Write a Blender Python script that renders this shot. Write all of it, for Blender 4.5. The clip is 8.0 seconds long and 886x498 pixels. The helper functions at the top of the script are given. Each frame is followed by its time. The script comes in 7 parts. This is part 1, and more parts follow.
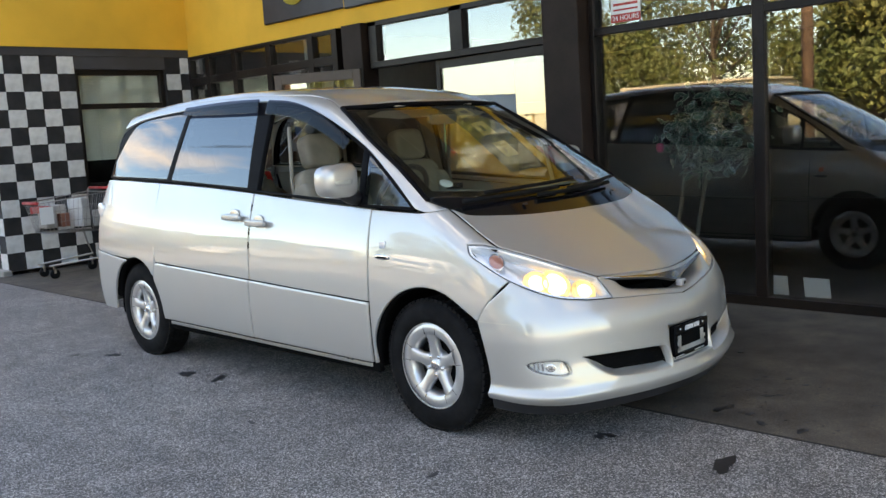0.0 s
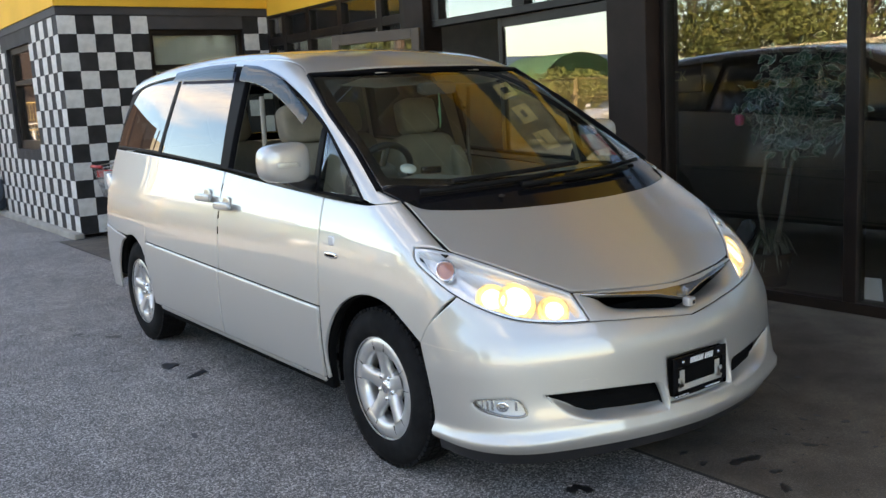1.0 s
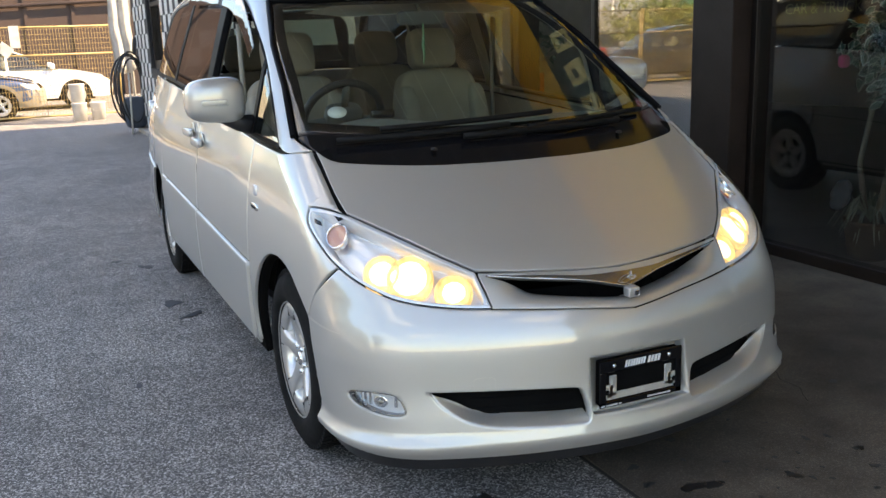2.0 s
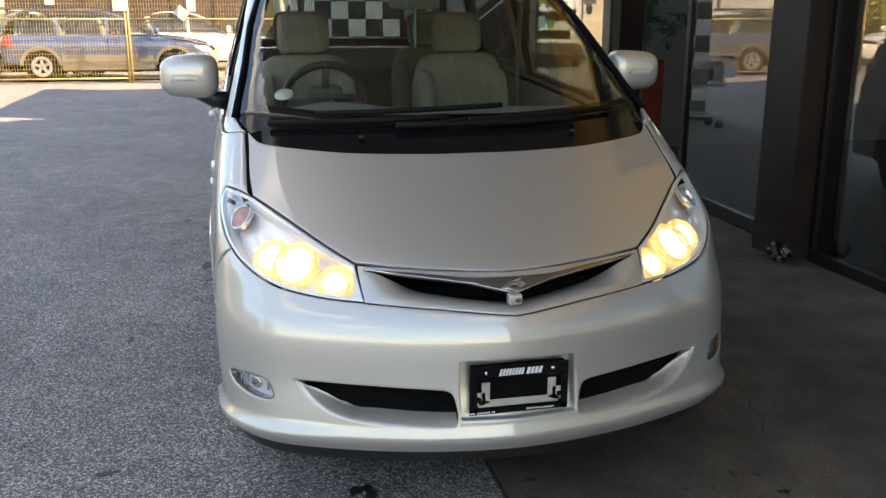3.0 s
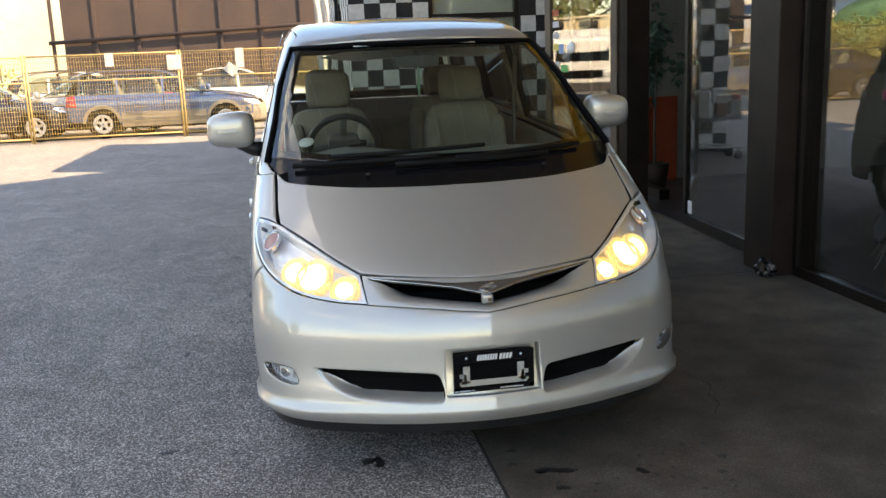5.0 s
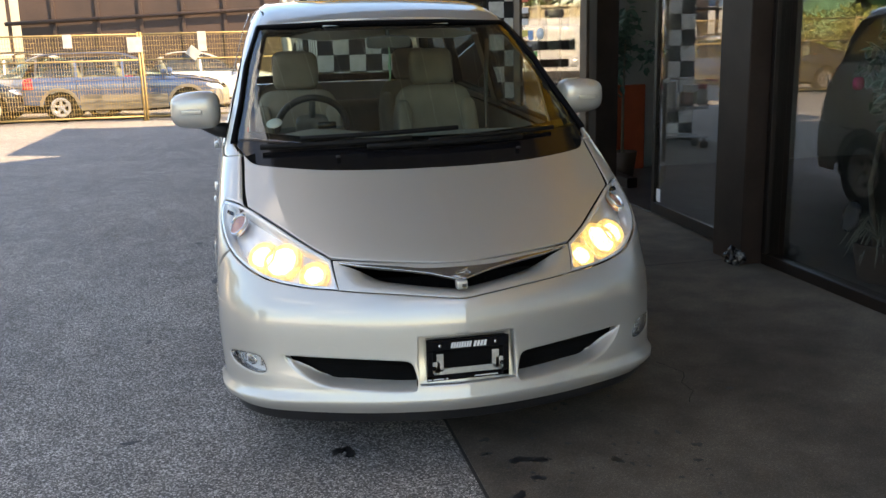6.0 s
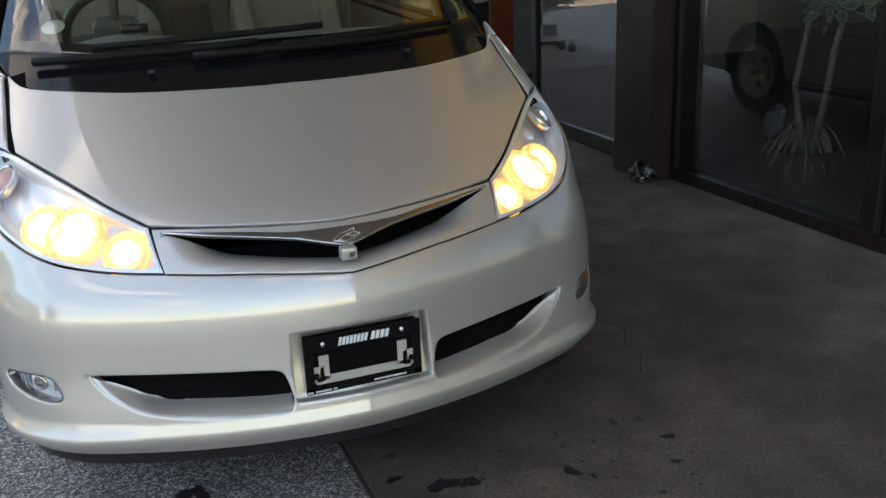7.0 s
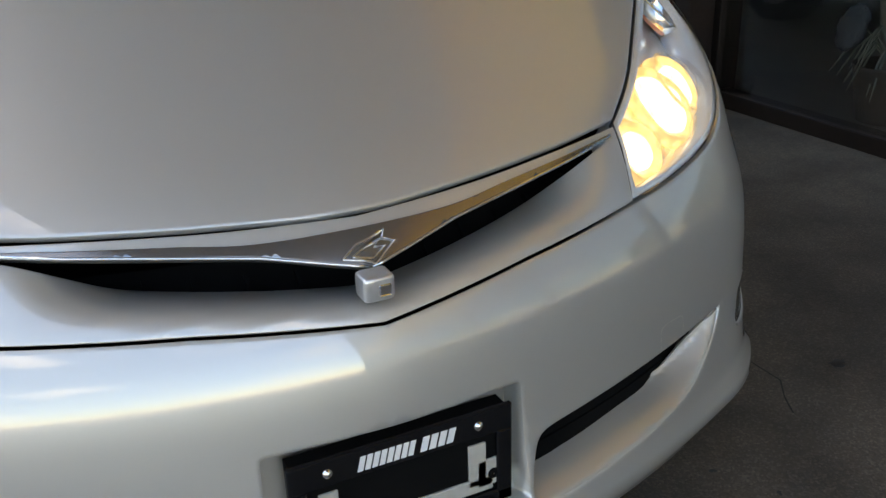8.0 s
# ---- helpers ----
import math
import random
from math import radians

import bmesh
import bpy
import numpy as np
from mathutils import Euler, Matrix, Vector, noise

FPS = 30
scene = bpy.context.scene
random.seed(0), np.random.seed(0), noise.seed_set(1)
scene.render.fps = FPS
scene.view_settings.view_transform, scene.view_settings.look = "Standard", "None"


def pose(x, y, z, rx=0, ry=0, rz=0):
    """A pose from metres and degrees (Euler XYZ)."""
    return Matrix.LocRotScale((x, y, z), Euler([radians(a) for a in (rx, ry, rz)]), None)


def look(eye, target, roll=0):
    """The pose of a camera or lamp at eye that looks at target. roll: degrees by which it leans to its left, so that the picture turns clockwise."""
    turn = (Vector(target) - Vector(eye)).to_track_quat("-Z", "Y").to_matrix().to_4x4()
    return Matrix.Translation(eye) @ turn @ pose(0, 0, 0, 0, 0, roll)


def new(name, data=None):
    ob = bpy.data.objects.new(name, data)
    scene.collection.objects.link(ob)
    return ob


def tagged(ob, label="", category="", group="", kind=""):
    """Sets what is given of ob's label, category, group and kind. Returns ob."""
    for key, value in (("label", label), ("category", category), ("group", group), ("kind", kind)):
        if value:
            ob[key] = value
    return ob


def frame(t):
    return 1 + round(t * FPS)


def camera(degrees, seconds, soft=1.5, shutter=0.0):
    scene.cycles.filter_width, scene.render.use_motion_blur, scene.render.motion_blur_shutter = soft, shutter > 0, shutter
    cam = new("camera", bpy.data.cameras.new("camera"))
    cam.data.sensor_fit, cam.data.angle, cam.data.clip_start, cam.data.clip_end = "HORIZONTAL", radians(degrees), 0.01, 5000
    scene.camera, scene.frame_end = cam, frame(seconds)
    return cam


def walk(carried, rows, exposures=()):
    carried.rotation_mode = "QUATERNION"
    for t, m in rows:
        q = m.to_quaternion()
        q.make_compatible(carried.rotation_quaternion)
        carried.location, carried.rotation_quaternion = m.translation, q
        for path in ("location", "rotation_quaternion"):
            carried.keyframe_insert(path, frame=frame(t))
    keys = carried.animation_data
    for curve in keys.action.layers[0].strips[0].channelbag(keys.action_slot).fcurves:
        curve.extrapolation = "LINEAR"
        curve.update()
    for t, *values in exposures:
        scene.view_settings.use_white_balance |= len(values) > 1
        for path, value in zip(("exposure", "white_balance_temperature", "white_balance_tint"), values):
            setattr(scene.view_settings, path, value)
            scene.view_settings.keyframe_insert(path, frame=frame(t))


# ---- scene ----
from mathutils.geometry import delaunay_2d_cdt
cam = camera(51.9, 8.0)
PATH = [
    (0, (-3.794, -3.102, 1.435), (-2.396, -1.694, 1.182), -3.5),
    (0.5, (-3.228, -3.04, 1.433), (-1.934, -1.542, 1.145), -2.8),
    (1, (-2.682, -3.018, 1.455), (-1.523, -1.42, 1.132), -3.1),
    (1.5, (-2.127, -3.027, 1.451), (-1.157, -1.323, 1.055), -2.6),
    (1.7, (-1.922, -3.018, 1.443), (-1.007, -1.291, 1.018), -2.5),
    (2.8, (-0.897, -3.25, 1.472), (-0.429, -1.374, 0.961), -0.1),
    (3, (-0.772, -3.293, 1.48), (-0.343, -1.406, 0.973), 0.1),
    (3.5, (-0.593, -3.586, 1.509), (-0.232, -1.682, 1.016), -0.1),
    (4, (-0.566, -3.841, 1.529), (-0.239, -1.916, 1.095), -0.4),
    (4.5, (-0.624, -3.985, 1.542), (-0.308, -2.055, 1.122), -2.2),
    (5.8, (-0.726, -4.008, 1.517), (-0.368, -2.084, 1.106), -1.6),
    (6, (-0.709, -3.912, 1.506), (-0.309, -2.003, 1.063), -1.5),
    (6.5, (-0.641, -3.471, 1.446), (-0.082, -1.619, 0.938), -1.1),
    (7, (-0.551, -2.919, 1.368), (0.133, -1.149, 0.735), -2.5),
    (7.5, (-0.439, -2.349, 1.259), (0.317, -0.643, 0.54), -3.8),
    (8, (-0.35, -1.777, 1.133), (0.439, -0.124, 0.33), -1.9),
]
walk(cam, [(t, look(eye, target, roll)) for t, eye, target, roll in PATH], [(0, 2.46, 8400, 16), (1.6, 2.42, 8400, 16), (3, 2.40, 8700, 16), (4.5, 2.36, 8800, 16), (6, 2.32, 8700, 16), (8, 2.54, 8550, 16)])

# ---- light ----
SUN_WAY = Vector((-0.89, 0.455, -0.80)).normalized()
world = bpy.data.worlds.new("sky")
scene.world = world
world.use_nodes = True
sky = world.node_tree.nodes.new("ShaderNodeTexSky")
sky.sky_type, sky.sun_disc = "NISHITA", False
sky.sun_elevation = math.asin(-SUN_WAY.z)
sky.sun_rotation = math.atan2(-SUN_WAY.x, -SUN_WAY.y)
sky.air_density, sky.dust_density, sky.ozone_density = 1.0, 0.3, 1.6
wn = world.node_tree
wco, wmap, cloud, edge_of, tint = (wn.nodes.new("ShaderNode" + k) for k in ("TexCoord", "Mapping", "TexNoise", "MapRange", "Mix"))
wmap.inputs["Scale"].default_value = (1.0, 1.0, 3.2)
wmap.inputs["Location"].default_value = (-7.14, -4.84, -6.96)
cloud.inputs["Scale"].default_value, cloud.inputs["Detail"].default_value, cloud.inputs["Roughness"].default_value = 2.6, 8, 0.55
edge_of.inputs[1].default_value, edge_of.inputs[2].default_value, edge_of.inputs[3].default_value = 0.54, 0.68, 0.06
tint.data_type = "RGBA"
tint.inputs[7].default_value = (5.8, 5.8, 5.8, 1)
wn.links.new(wco.outputs["Generated"], wmap.inputs["Vector"])
wn.links.new(wmap.outputs[0], cloud.inputs["Vector"])
wn.links.new(cloud.outputs[0], edge_of.inputs[0])
wn.links.new(edge_of.outputs[0], tint.inputs[0])
vivid = wn.nodes.new("ShaderNodeHueSaturation")
vivid.inputs["Saturation"].default_value = 1.25
wn.links.new(sky.outputs[0], vivid.inputs["Color"])
wn.links.new(vivid.outputs[0], tint.inputs[6])
wn.links.new(tint.outputs[2], wn.nodes["Background"].inputs[0])
world.node_tree.nodes["Background"].inputs[1].default_value = 0.12
sun = new("sun", bpy.data.lights.new("sun", "SUN"))
sun.data.energy, sun.data.angle, sun.data.color = 3.8, radians(0.6), (1.0, 0.86, 0.66)
sun.matrix_world = look((30, -15, 30), Vector((30, -15, 30)) + SUN_WAY)


# ---- materials ----
def material(name, colour, rough=0.5, metal=0.0, vary=0.12, scale=6.0, fine=90.0, bump=0.0, bump_scale=60.0, coat=0.0, second=None, tone=0.0, spec=0.5):
    """A surface with coarse and fine variation, optional relief and a second colour in patches; tone varies it from object to object."""
    m = bpy.data.materials.new(name)
    m.use_nodes = True
    nt, b = m.node_tree, m.node_tree.nodes["Principled BSDF"]
    co = nt.nodes.new("ShaderNodeTexCoord")
    big, small = nt.nodes.new("ShaderNodeTexNoise"), nt.nodes.new("ShaderNodeTexNoise")
    for n, s, d in ((big, scale, 4), (small, fine, 3)):
        n.inputs["Scale"].default_value, n.inputs["Detail"].default_value = s, d
        nt.links.new(co.outputs["Object"], n.inputs["Vector"])
    ramp = nt.nodes.new("ShaderNodeMix")
    ramp.data_type = "RGBA"
    c2 = second or tuple(c * (1 - 2.2 * vary) for c in colour)
    ramp.inputs[6].default_value, ramp.inputs[7].default_value = (*colour, 1), (*c2, 1)
    sharp = nt.nodes.new("ShaderNodeMapRange")
    sharp.inputs[1].default_value, sharp.inputs[2].default_value = 0.35, 0.68
    nt.links.new(big.outputs[0], sharp.inputs[0])
    nt.links.new(sharp.outputs[0], ramp.inputs[0])
    hsv = nt.nodes.new("ShaderNodeHueSaturation")
    nt.links.new(ramp.outputs[2], hsv.inputs["Color"])
    val = nt.nodes.new("ShaderNodeMapRange")
    val.inputs[3].default_value, val.inputs[4].default_value = 1 - vary, 1 + vary
    nt.links.new(small.outputs[0], val.inputs[0])
    out = val.outputs[0]
    if tone:
        info = nt.nodes.new("ShaderNodeObjectInfo")
        per = nt.nodes.new("ShaderNodeMapRange")
        per.inputs[3].default_value, per.inputs[4].default_value = 1 - tone, 1 + tone
        nt.links.new(info.outputs["Random"], per.inputs[0])
        mul = nt.nodes.new("ShaderNodeMath")
        mul.operation = "MULTIPLY"
        nt.links.new(out, mul.inputs[0])
        nt.links.new(per.outputs[0], mul.inputs[1])
        out = mul.outputs[0]
    nt.links.new(out, hsv.inputs["Value"])
    nt.links.new(hsv.outputs[0], b.inputs["Base Color"])
    rr = nt.nodes.new("ShaderNodeMapRange")
    rr.inputs[3].default_value, rr.inputs[4].default_value = max(0.02, rough - (0.008 if coat else 0.06)), min(1, rough + (0.008 if coat else 0.06))
    nt.links.new(big.outputs[0], rr.inputs[0])
    nt.links.new(rr.outputs[0], b.inputs["Roughness"])
    b.inputs["Metallic"].default_value, b.inputs["Coat Weight"].default_value = metal, coat
    b.inputs["Coat Roughness"].default_value, b.inputs["Coat IOR"].default_value = 0.012, 1.82
    b.inputs["Specular IOR Level"].default_value = spec
    if bump:
        n = nt.nodes.new("ShaderNodeTexNoise")
        n.inputs["Scale"].default_value, n.inputs["Detail"].default_value = bump_scale, 5
        nt.links.new(co.outputs["Object"], n.inputs["Vector"])
        bp = nt.nodes.new("ShaderNodeBump")
        bp.inputs["Strength"].default_value, bp.inputs["Distance"].default_value = 0.6, bump
        nt.links.new(n.outputs[0], bp.inputs["Height"])
        nt.links.new(bp.outputs[0], b.inputs["Normal"])
    return m


def pane_material(name, tint, ior=1.5, rough=0.0, waver=0.0, gain=1.0):
    """Thin glass: light passes tinted, and the surface mirrors more at grazing angles, alike from both faces."""
    m = bpy.data.materials.new(name)
    m.use_nodes = True
    nt = m.node_tree
    nt.nodes.clear()
    out, mix = nt.nodes.new("ShaderNodeOutputMaterial"), nt.nodes.new("ShaderNodeMixShader")
    clear, gloss, fres = nt.nodes.new("ShaderNodeBsdfTransparent"), nt.nodes.new("ShaderNodeBsdfGlossy"), nt.nodes.new("ShaderNodeLayerWeight")
    clear.inputs[0].default_value, gloss.inputs["Roughness"].default_value, fres.inputs[0].default_value = (*tint, 1), rough, 0.5
    gloss.inputs[0].default_value = (gain, gain, gain, 1)
    if waver:
        n, bp, co = nt.nodes.new("ShaderNodeTexNoise"), nt.nodes.new("ShaderNodeBump"), nt.nodes.new("ShaderNodeTexCoord")
        n.inputs["Scale"].default_value = 1.3
        bp.inputs["Distance"].default_value = waver
        nt.links.new(co.outputs["Object"], n.inputs["Vector"])
        nt.links.new(n.outputs[0], bp.inputs["Height"])
        nt.links.new(bp.outputs[0], gloss.inputs["Normal"])
    f0 = ((ior - 1) / (ior + 1)) ** 2
    power, scale = nt.nodes.new("ShaderNodeMath"), nt.nodes.new("ShaderNodeMath")
    power.operation, power.inputs[1].default_value = "POWER", 5.0
    scale.operation, scale.inputs[1].default_value, scale.inputs[2].default_value = "MULTIPLY_ADD", 1 - f0, f0
    nt.links.new(fres.outputs["Facing"], power.inputs[0])
    nt.links.new(power.outputs[0], scale.inputs[0])
    nt.links.new(scale.outputs[0], mix.inputs[0])
    nt.links.new(clear.outputs[0], mix.inputs[1])
    nt.links.new(gloss.outputs[0], mix.inputs[2])
    nt.links.new(mix.outputs[0], out.inputs[0])
    return m


def glow_material(name, colour, strength):
    m = material(name, colour, 0.3)
    b = m.node_tree.nodes["Principled BSDF"]
    b.inputs["Emission Color"].default_value = (*colour, 1)
    nt = m.node_tree
    co, cells, span = nt.nodes.new("ShaderNodeTexCoord"), nt.nodes.new("ShaderNodeTexVoronoi"), nt.nodes.new("ShaderNodeMapRange")
    cells.inputs["Scale"].default_value = 55.0
    span.inputs[2].default_value, span.inputs[3].default_value, span.inputs[4].default_value = 0.8, strength * 1.6, strength * 0.45
    nt.links.new(co.outputs["Object"], cells.inputs["Vector"])
    nt.links.new(cells.outputs["Distance"], span.inputs[0])
    nt.links.new(span.outputs[0], b.inputs["Emission Strength"])
    return m


PAINT = material("champagne_silver_paint", (0.520, 0.507, 0.470), 0.44, 0.60, 0.012, 1.82, 700.0, coat=1.0)
GREY_PAINT = material("silver_ramp_paint", (0.57, 0.55, 0.49), 0.30, 0.7, 0.03, 2.0, 700.0, coat=0.8)
BLACK = material("black_plastic", (0.018, 0.018, 0.020), 0.42, 0, 0.15, bump=0.0004, bump_scale=500)
PILLAR_BLACK = material("satin_black_pillar", (0.006, 0.006, 0.007), 0.45, 0, 0.1, spec=0.03)
WHEEL_BLACK = material("black_leather_rim", (0.022, 0.022, 0.023), 0.5, 0, 0.15, bump=0.0004, bump_scale=300)
GLOSS_BLACK = material("gloss_black_trim", (0.007, 0.007, 0.008), 0.08, 0, 0.1, spec=0.28)
# near-black: the shade of recesses put into colour; serves black parts too
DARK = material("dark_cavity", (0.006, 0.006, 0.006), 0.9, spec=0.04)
RUBBER = material("tyre_rubber", (0.011, 0.011, 0.0115), 0.8, 0, 0.25, 14, 120, bump=0.0006, bump_scale=220, spec=0.12)
ALLOY = material("alloy_wheel", (0.68, 0.67, 0.65), 0.32, 0.72, 0.08, 10, 200, coat=0.4)
CHROME = material("chrome", (0.78, 0.78, 0.78), 0.08, 1.0, 0.02)
DARK_CHROME = material("smoked_chrome", (0.30, 0.29, 0.28), 0.16, 0.85, 0.05)
STEEL = material("bare_steel", (0.62, 0.60, 0.54), 0.42, 0.4, 0.1)
REFLECTOR = material("lamp_reflector", (0.80, 0.82, 0.84), 0.22, 0.45, 0.05)
AMBER = material("amber_lens", (0.55, 0.22, 0.15), 0.2, 0, 0.05, coat=0.6)
ORANGE = material("orange_marker", (0.95, 0.18, 0.03), 0.3, 0, 0.05)
TAIL_RED = material("red_lens", (0.60, 0.02, 0.015), 0.15, 0, 0.05, coat=0.8)
LAMP = glow_material("lit_halogen", (1.0, 0.68, 0.27), 0.20)
LAMP_CORE = glow_material("halogen_core", (1.0, 0.84, 0.54), 0.72)
LENS = pane_material("clear_lens", (0.95, 0.96, 0.96), 1.6)
SCREEN = pane_material("windscreen_glass", (0.72, 0.79, 0.73), 1.9)
CARGLASS = pane_material("pale_green_car_glass", (0.62, 0.68, 0.60), 1.8)
PRIVACY = pane_material("dark_privacy_glass", (0.08, 0.085, 0.09), 2.3)
SMOKED = pane_material("smoked_acrylic", (0.10, 0.10, 0.13), 1.3, 0.03)
CLOTH = material("beige_seat_cloth", (0.27, 0.24, 0.185), 0.9, 0, 0.12, 8, 260, bump=0.0012, bump_scale=320)
TRIM = material("beige_trim_plastic", (0.27, 0.245, 0.195), 0.6, 0, 0.08)
DASH = material("dark_grey_dashboard", (0.11, 0.112, 0.105), 0.7, 0, 0.12, bump=0.0005, bump_scale=400)
DASH_TOP = material("grey_dashboard_top", (0.20, 0.205, 0.19), 0.75, 0, 0.08, bump=0.0005, bump_scale=400)
PARAPET = material("grey_parapet_render", (0.30, 0.29, 0.28), 0.85, 0, 0.1, 1.0, 40)
WIPER = material("matt_black_wiper", (0.008, 0.008, 0.008), 0.6, 0, 0.1, spec=0.15)
LETTER = material("white_print", (0.75, 0.75, 0.73), 0.5, 0, 0.03)
FRAME = material("brown_black_aluminium", (0.017, 0.012, 0.010), 0.40, 0.0, 0.2, 3, 60, spec=0.2)
COLUMN = material("dark_brown_painted_column", (0.028, 0.0180, 0.0140), 0.55, 0, 0.18, 3, 70, bump=0.0006, spec=0.14)
YELLOW = material("yellow_stucco", (0.80, 0.44, 0.040), 0.8, 0, 0.07, 1.5, 140, bump=0.002, bump_scale=180)
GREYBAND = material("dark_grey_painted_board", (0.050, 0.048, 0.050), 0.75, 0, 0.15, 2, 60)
CHECK_BLACK = material("black_wall_paint", (0.016, 0.015, 0.016), 0.75, 0, 0.3, 5, 40, bump=0.004, bump_scale=45)
CHECK_WHITE = material("white_checker_paint", (0.66, 0.65, 0.62), 0.85, 0, 0.10, 9, 70, bump=0.006, bump_scale=60, second=(0.50, 0.49, 0.46), tone=0.06)
SIGN_DARK = material("charcoal_sign_board", (0.030, 0.028, 0.032), 0.45, 0, 0.1)
SHOPGLASS = pane_material("tinted_shop_glass", (0.86, 0.88, 0.87), 2.15, 0.0, 0.00015)
CLEARGLASS = pane_material("clear_window_glass", (0.93, 0.95, 0.93), 1.55, 0.0, 0.00015)
WALL_WHITE = material("white_interior_wall", (0.40, 0.39, 0.37), 0.8, 0, 0.05)
RED_BOX = material("orange_red_board", (0.55, 0.10, 0.035), 0.6, 0, 0.08)
SHOP_FLOOR = material("dark_shop_floor", (0.055, 0.052, 0.050), 0.35, 0, 0.15, 2, 40)
BROWN_WALL = material("brown_metal_cladding", (0.056, 0.034, 0.026), 0.6, 0.1, 0.16, 0.7, 14, second=(0.036, 0.024, 0.020))
FENCE_Y = material("yellow_fence_paint", (0.42, 0.30, 0.12), 0.5, 0, 0.15)
SOFFIT = material("pale_soffit_board", (0.34, 0.32, 0.285), 0.7, 0, 0.06, 1.2, 40)
KERB = material("worn_concrete_kerb", (0.36, 0.34, 0.30), 0.9, 0, 0.18, 3, 90, bump=0.004)


def ground_material(name, colour, second, fine, contrast, speck):
    """Paving: aggregate speckle, broad stains and relief."""
    m = bpy.data.materials.new(name)
    m.use_nodes = True
    nt, b = m.node_tree, m.node_tree.nodes["Principled BSDF"]
    co = nt.nodes.new("ShaderNodeTexCoord")

    def tex(kind, s):
        n = nt.nodes.new(kind)
        n.inputs["Scale"].default_value = s
        nt.links.new(co.outputs["Object"], n.inputs["Vector"])
        return n
    v, n1, n2, n3 = tex("ShaderNodeTexVoronoi", fine), tex("ShaderNodeTexNoise", fine * 0.6), tex("ShaderNodeTexNoise", 0.9), tex("ShaderNodeTexNoise", 5.0)
    n2.inputs["Detail"].default_value = n3.inputs["Detail"].default_value = 6
    mix = nt.nodes.new("ShaderNodeMix")
    mix.data_type = "RGBA"
    mix.inputs[6].default_value, mix.inputs[7].default_value = (*colour, 1), (*second, 1)
    rng = nt.nodes.new("ShaderNodeMapRange")
    rng.inputs[1].default_value, rng.inputs[2].default_value = 0.38, 0.66
    nt.links.new(n2.outputs[0], rng.inputs[0])
    nt.links.new(rng.outputs[0], mix.inputs[0])
    hsv = nt.nodes.new("ShaderNodeHueSaturation")
    nt.links.new(mix.outputs[2], hsv.inputs["Color"])
    sp = nt.nodes.new("ShaderNodeMapRange")
    sp.inputs[1].default_value, sp.inputs[2].default_value, sp.inputs[3].default_value, sp.inputs[4].default_value = 0.0, 1.0, 1 - 0.55 * speck, 1 + 1.65 * speck
    sep = nt.nodes.new("ShaderNodeSeparateColor")
    nt.links.new(v.outputs["Color"], sep.inputs[0])
    few = nt.nodes.new("ShaderNodeMath")
    few.operation, few.inputs[1].default_value = "POWER", 3.0
    nt.links.new(sep.outputs[0], few.inputs[0])
    nt.links.new(few.outputs[0], sp.inputs[0])
    md = nt.nodes.new("ShaderNodeMapRange")
    md.inputs[1].default_value, md.inputs[2].default_value, md.inputs[3].default_value, md.inputs[4].default_value = 0.3, 0.7, 1 - contrast, 1 + contrast
    nt.links.new(n3.outputs[0], md.inputs[0])
    mul = nt.nodes.new("ShaderNodeMath")
    mul.operation = "MULTIPLY"
    nt.links.new(sp.outputs[0], mul.inputs[0])
    nt.links.new(md.outputs[0], mul.inputs[1])
    nt.links.new(mul.outputs[0], hsv.inputs["Value"])
    nt.links.new(hsv.outputs[0], b.inputs["Base Color"])
    b.inputs["Roughness"].default_value = 0.82
    bp = nt.nodes.new("ShaderNodeBump")
    bp.inputs["Strength"].default_value, bp.inputs["Distance"].default_value = 0.7, 0.004
    nt.links.new(n1.outputs[0], bp.inputs["Height"])
    nt.links.new(bp.outputs[0], b.inputs["Normal"])
    return m


ASPHALT = ground_material("worn_asphalt", (0.205, 0.190, 0.176), (0.165, 0.153, 0.143), 180, 0.18, 1.15)
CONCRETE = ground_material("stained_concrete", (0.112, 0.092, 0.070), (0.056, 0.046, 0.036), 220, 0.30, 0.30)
STAIN = material("oil_stain", (0.018, 0.017, 0.017), 0.55, 0, 0.2)


# ---- building blocks ----
def thing(name, label, category, group="", kind="", at=(0, 0, 0)):
    ob = tagged(new(name), label, category, group, kind)
    ob.location = at
    return ob


def part(name, data, mat, parent=None, label=""):
    """Links a bmesh or mesh as one mesh object under a thing or part, keeping its place."""
    if isinstance(data, bmesh.types.BMesh):
        me = bpy.data.meshes.new(name)
        data.to_mesh(me)
        data.free()
    else:
        me = data
    if mat and not me.materials:
        me.materials.append(mat)
    ob = new(name, me)
    if parent:
        ob.parent = parent
        up = parent
        shift = Vector()
        while up:
            shift += up.location
            up = up.parent
        me.transform(Matrix.Translation(-shift)) if not me.get("placed") else None
        me["placed"] = 1
    return tagged(ob, label)


def box(x0, x1, y0, y1, z0, z1, bevel=0.0, bm=None, seg=1):
    own = bmesh.new() if bm is None or bevel else bm
    m = Matrix.Translation(((x0 + x1) / 2, (y0 + y1) / 2, (z0 + z1) / 2)) @ Matrix.Diagonal((abs(x1 - x0), abs(y1 - y0), abs(z1 - z0), 1))
    bmesh.ops.create_cube(own, size=1, matrix=m)
    if bevel:
        bmesh.ops.bevel(own, geom=own.edges[:], offset=bevel, segments=seg, affect="EDGES", profile=0.5)
        if bm is not None:
            me = bpy.data.meshes.new("t")
            own.to_mesh(me)
            own.free()
            bm.from_mesh(me)
            bpy.data.meshes.remove(me)
            return bm
    return own


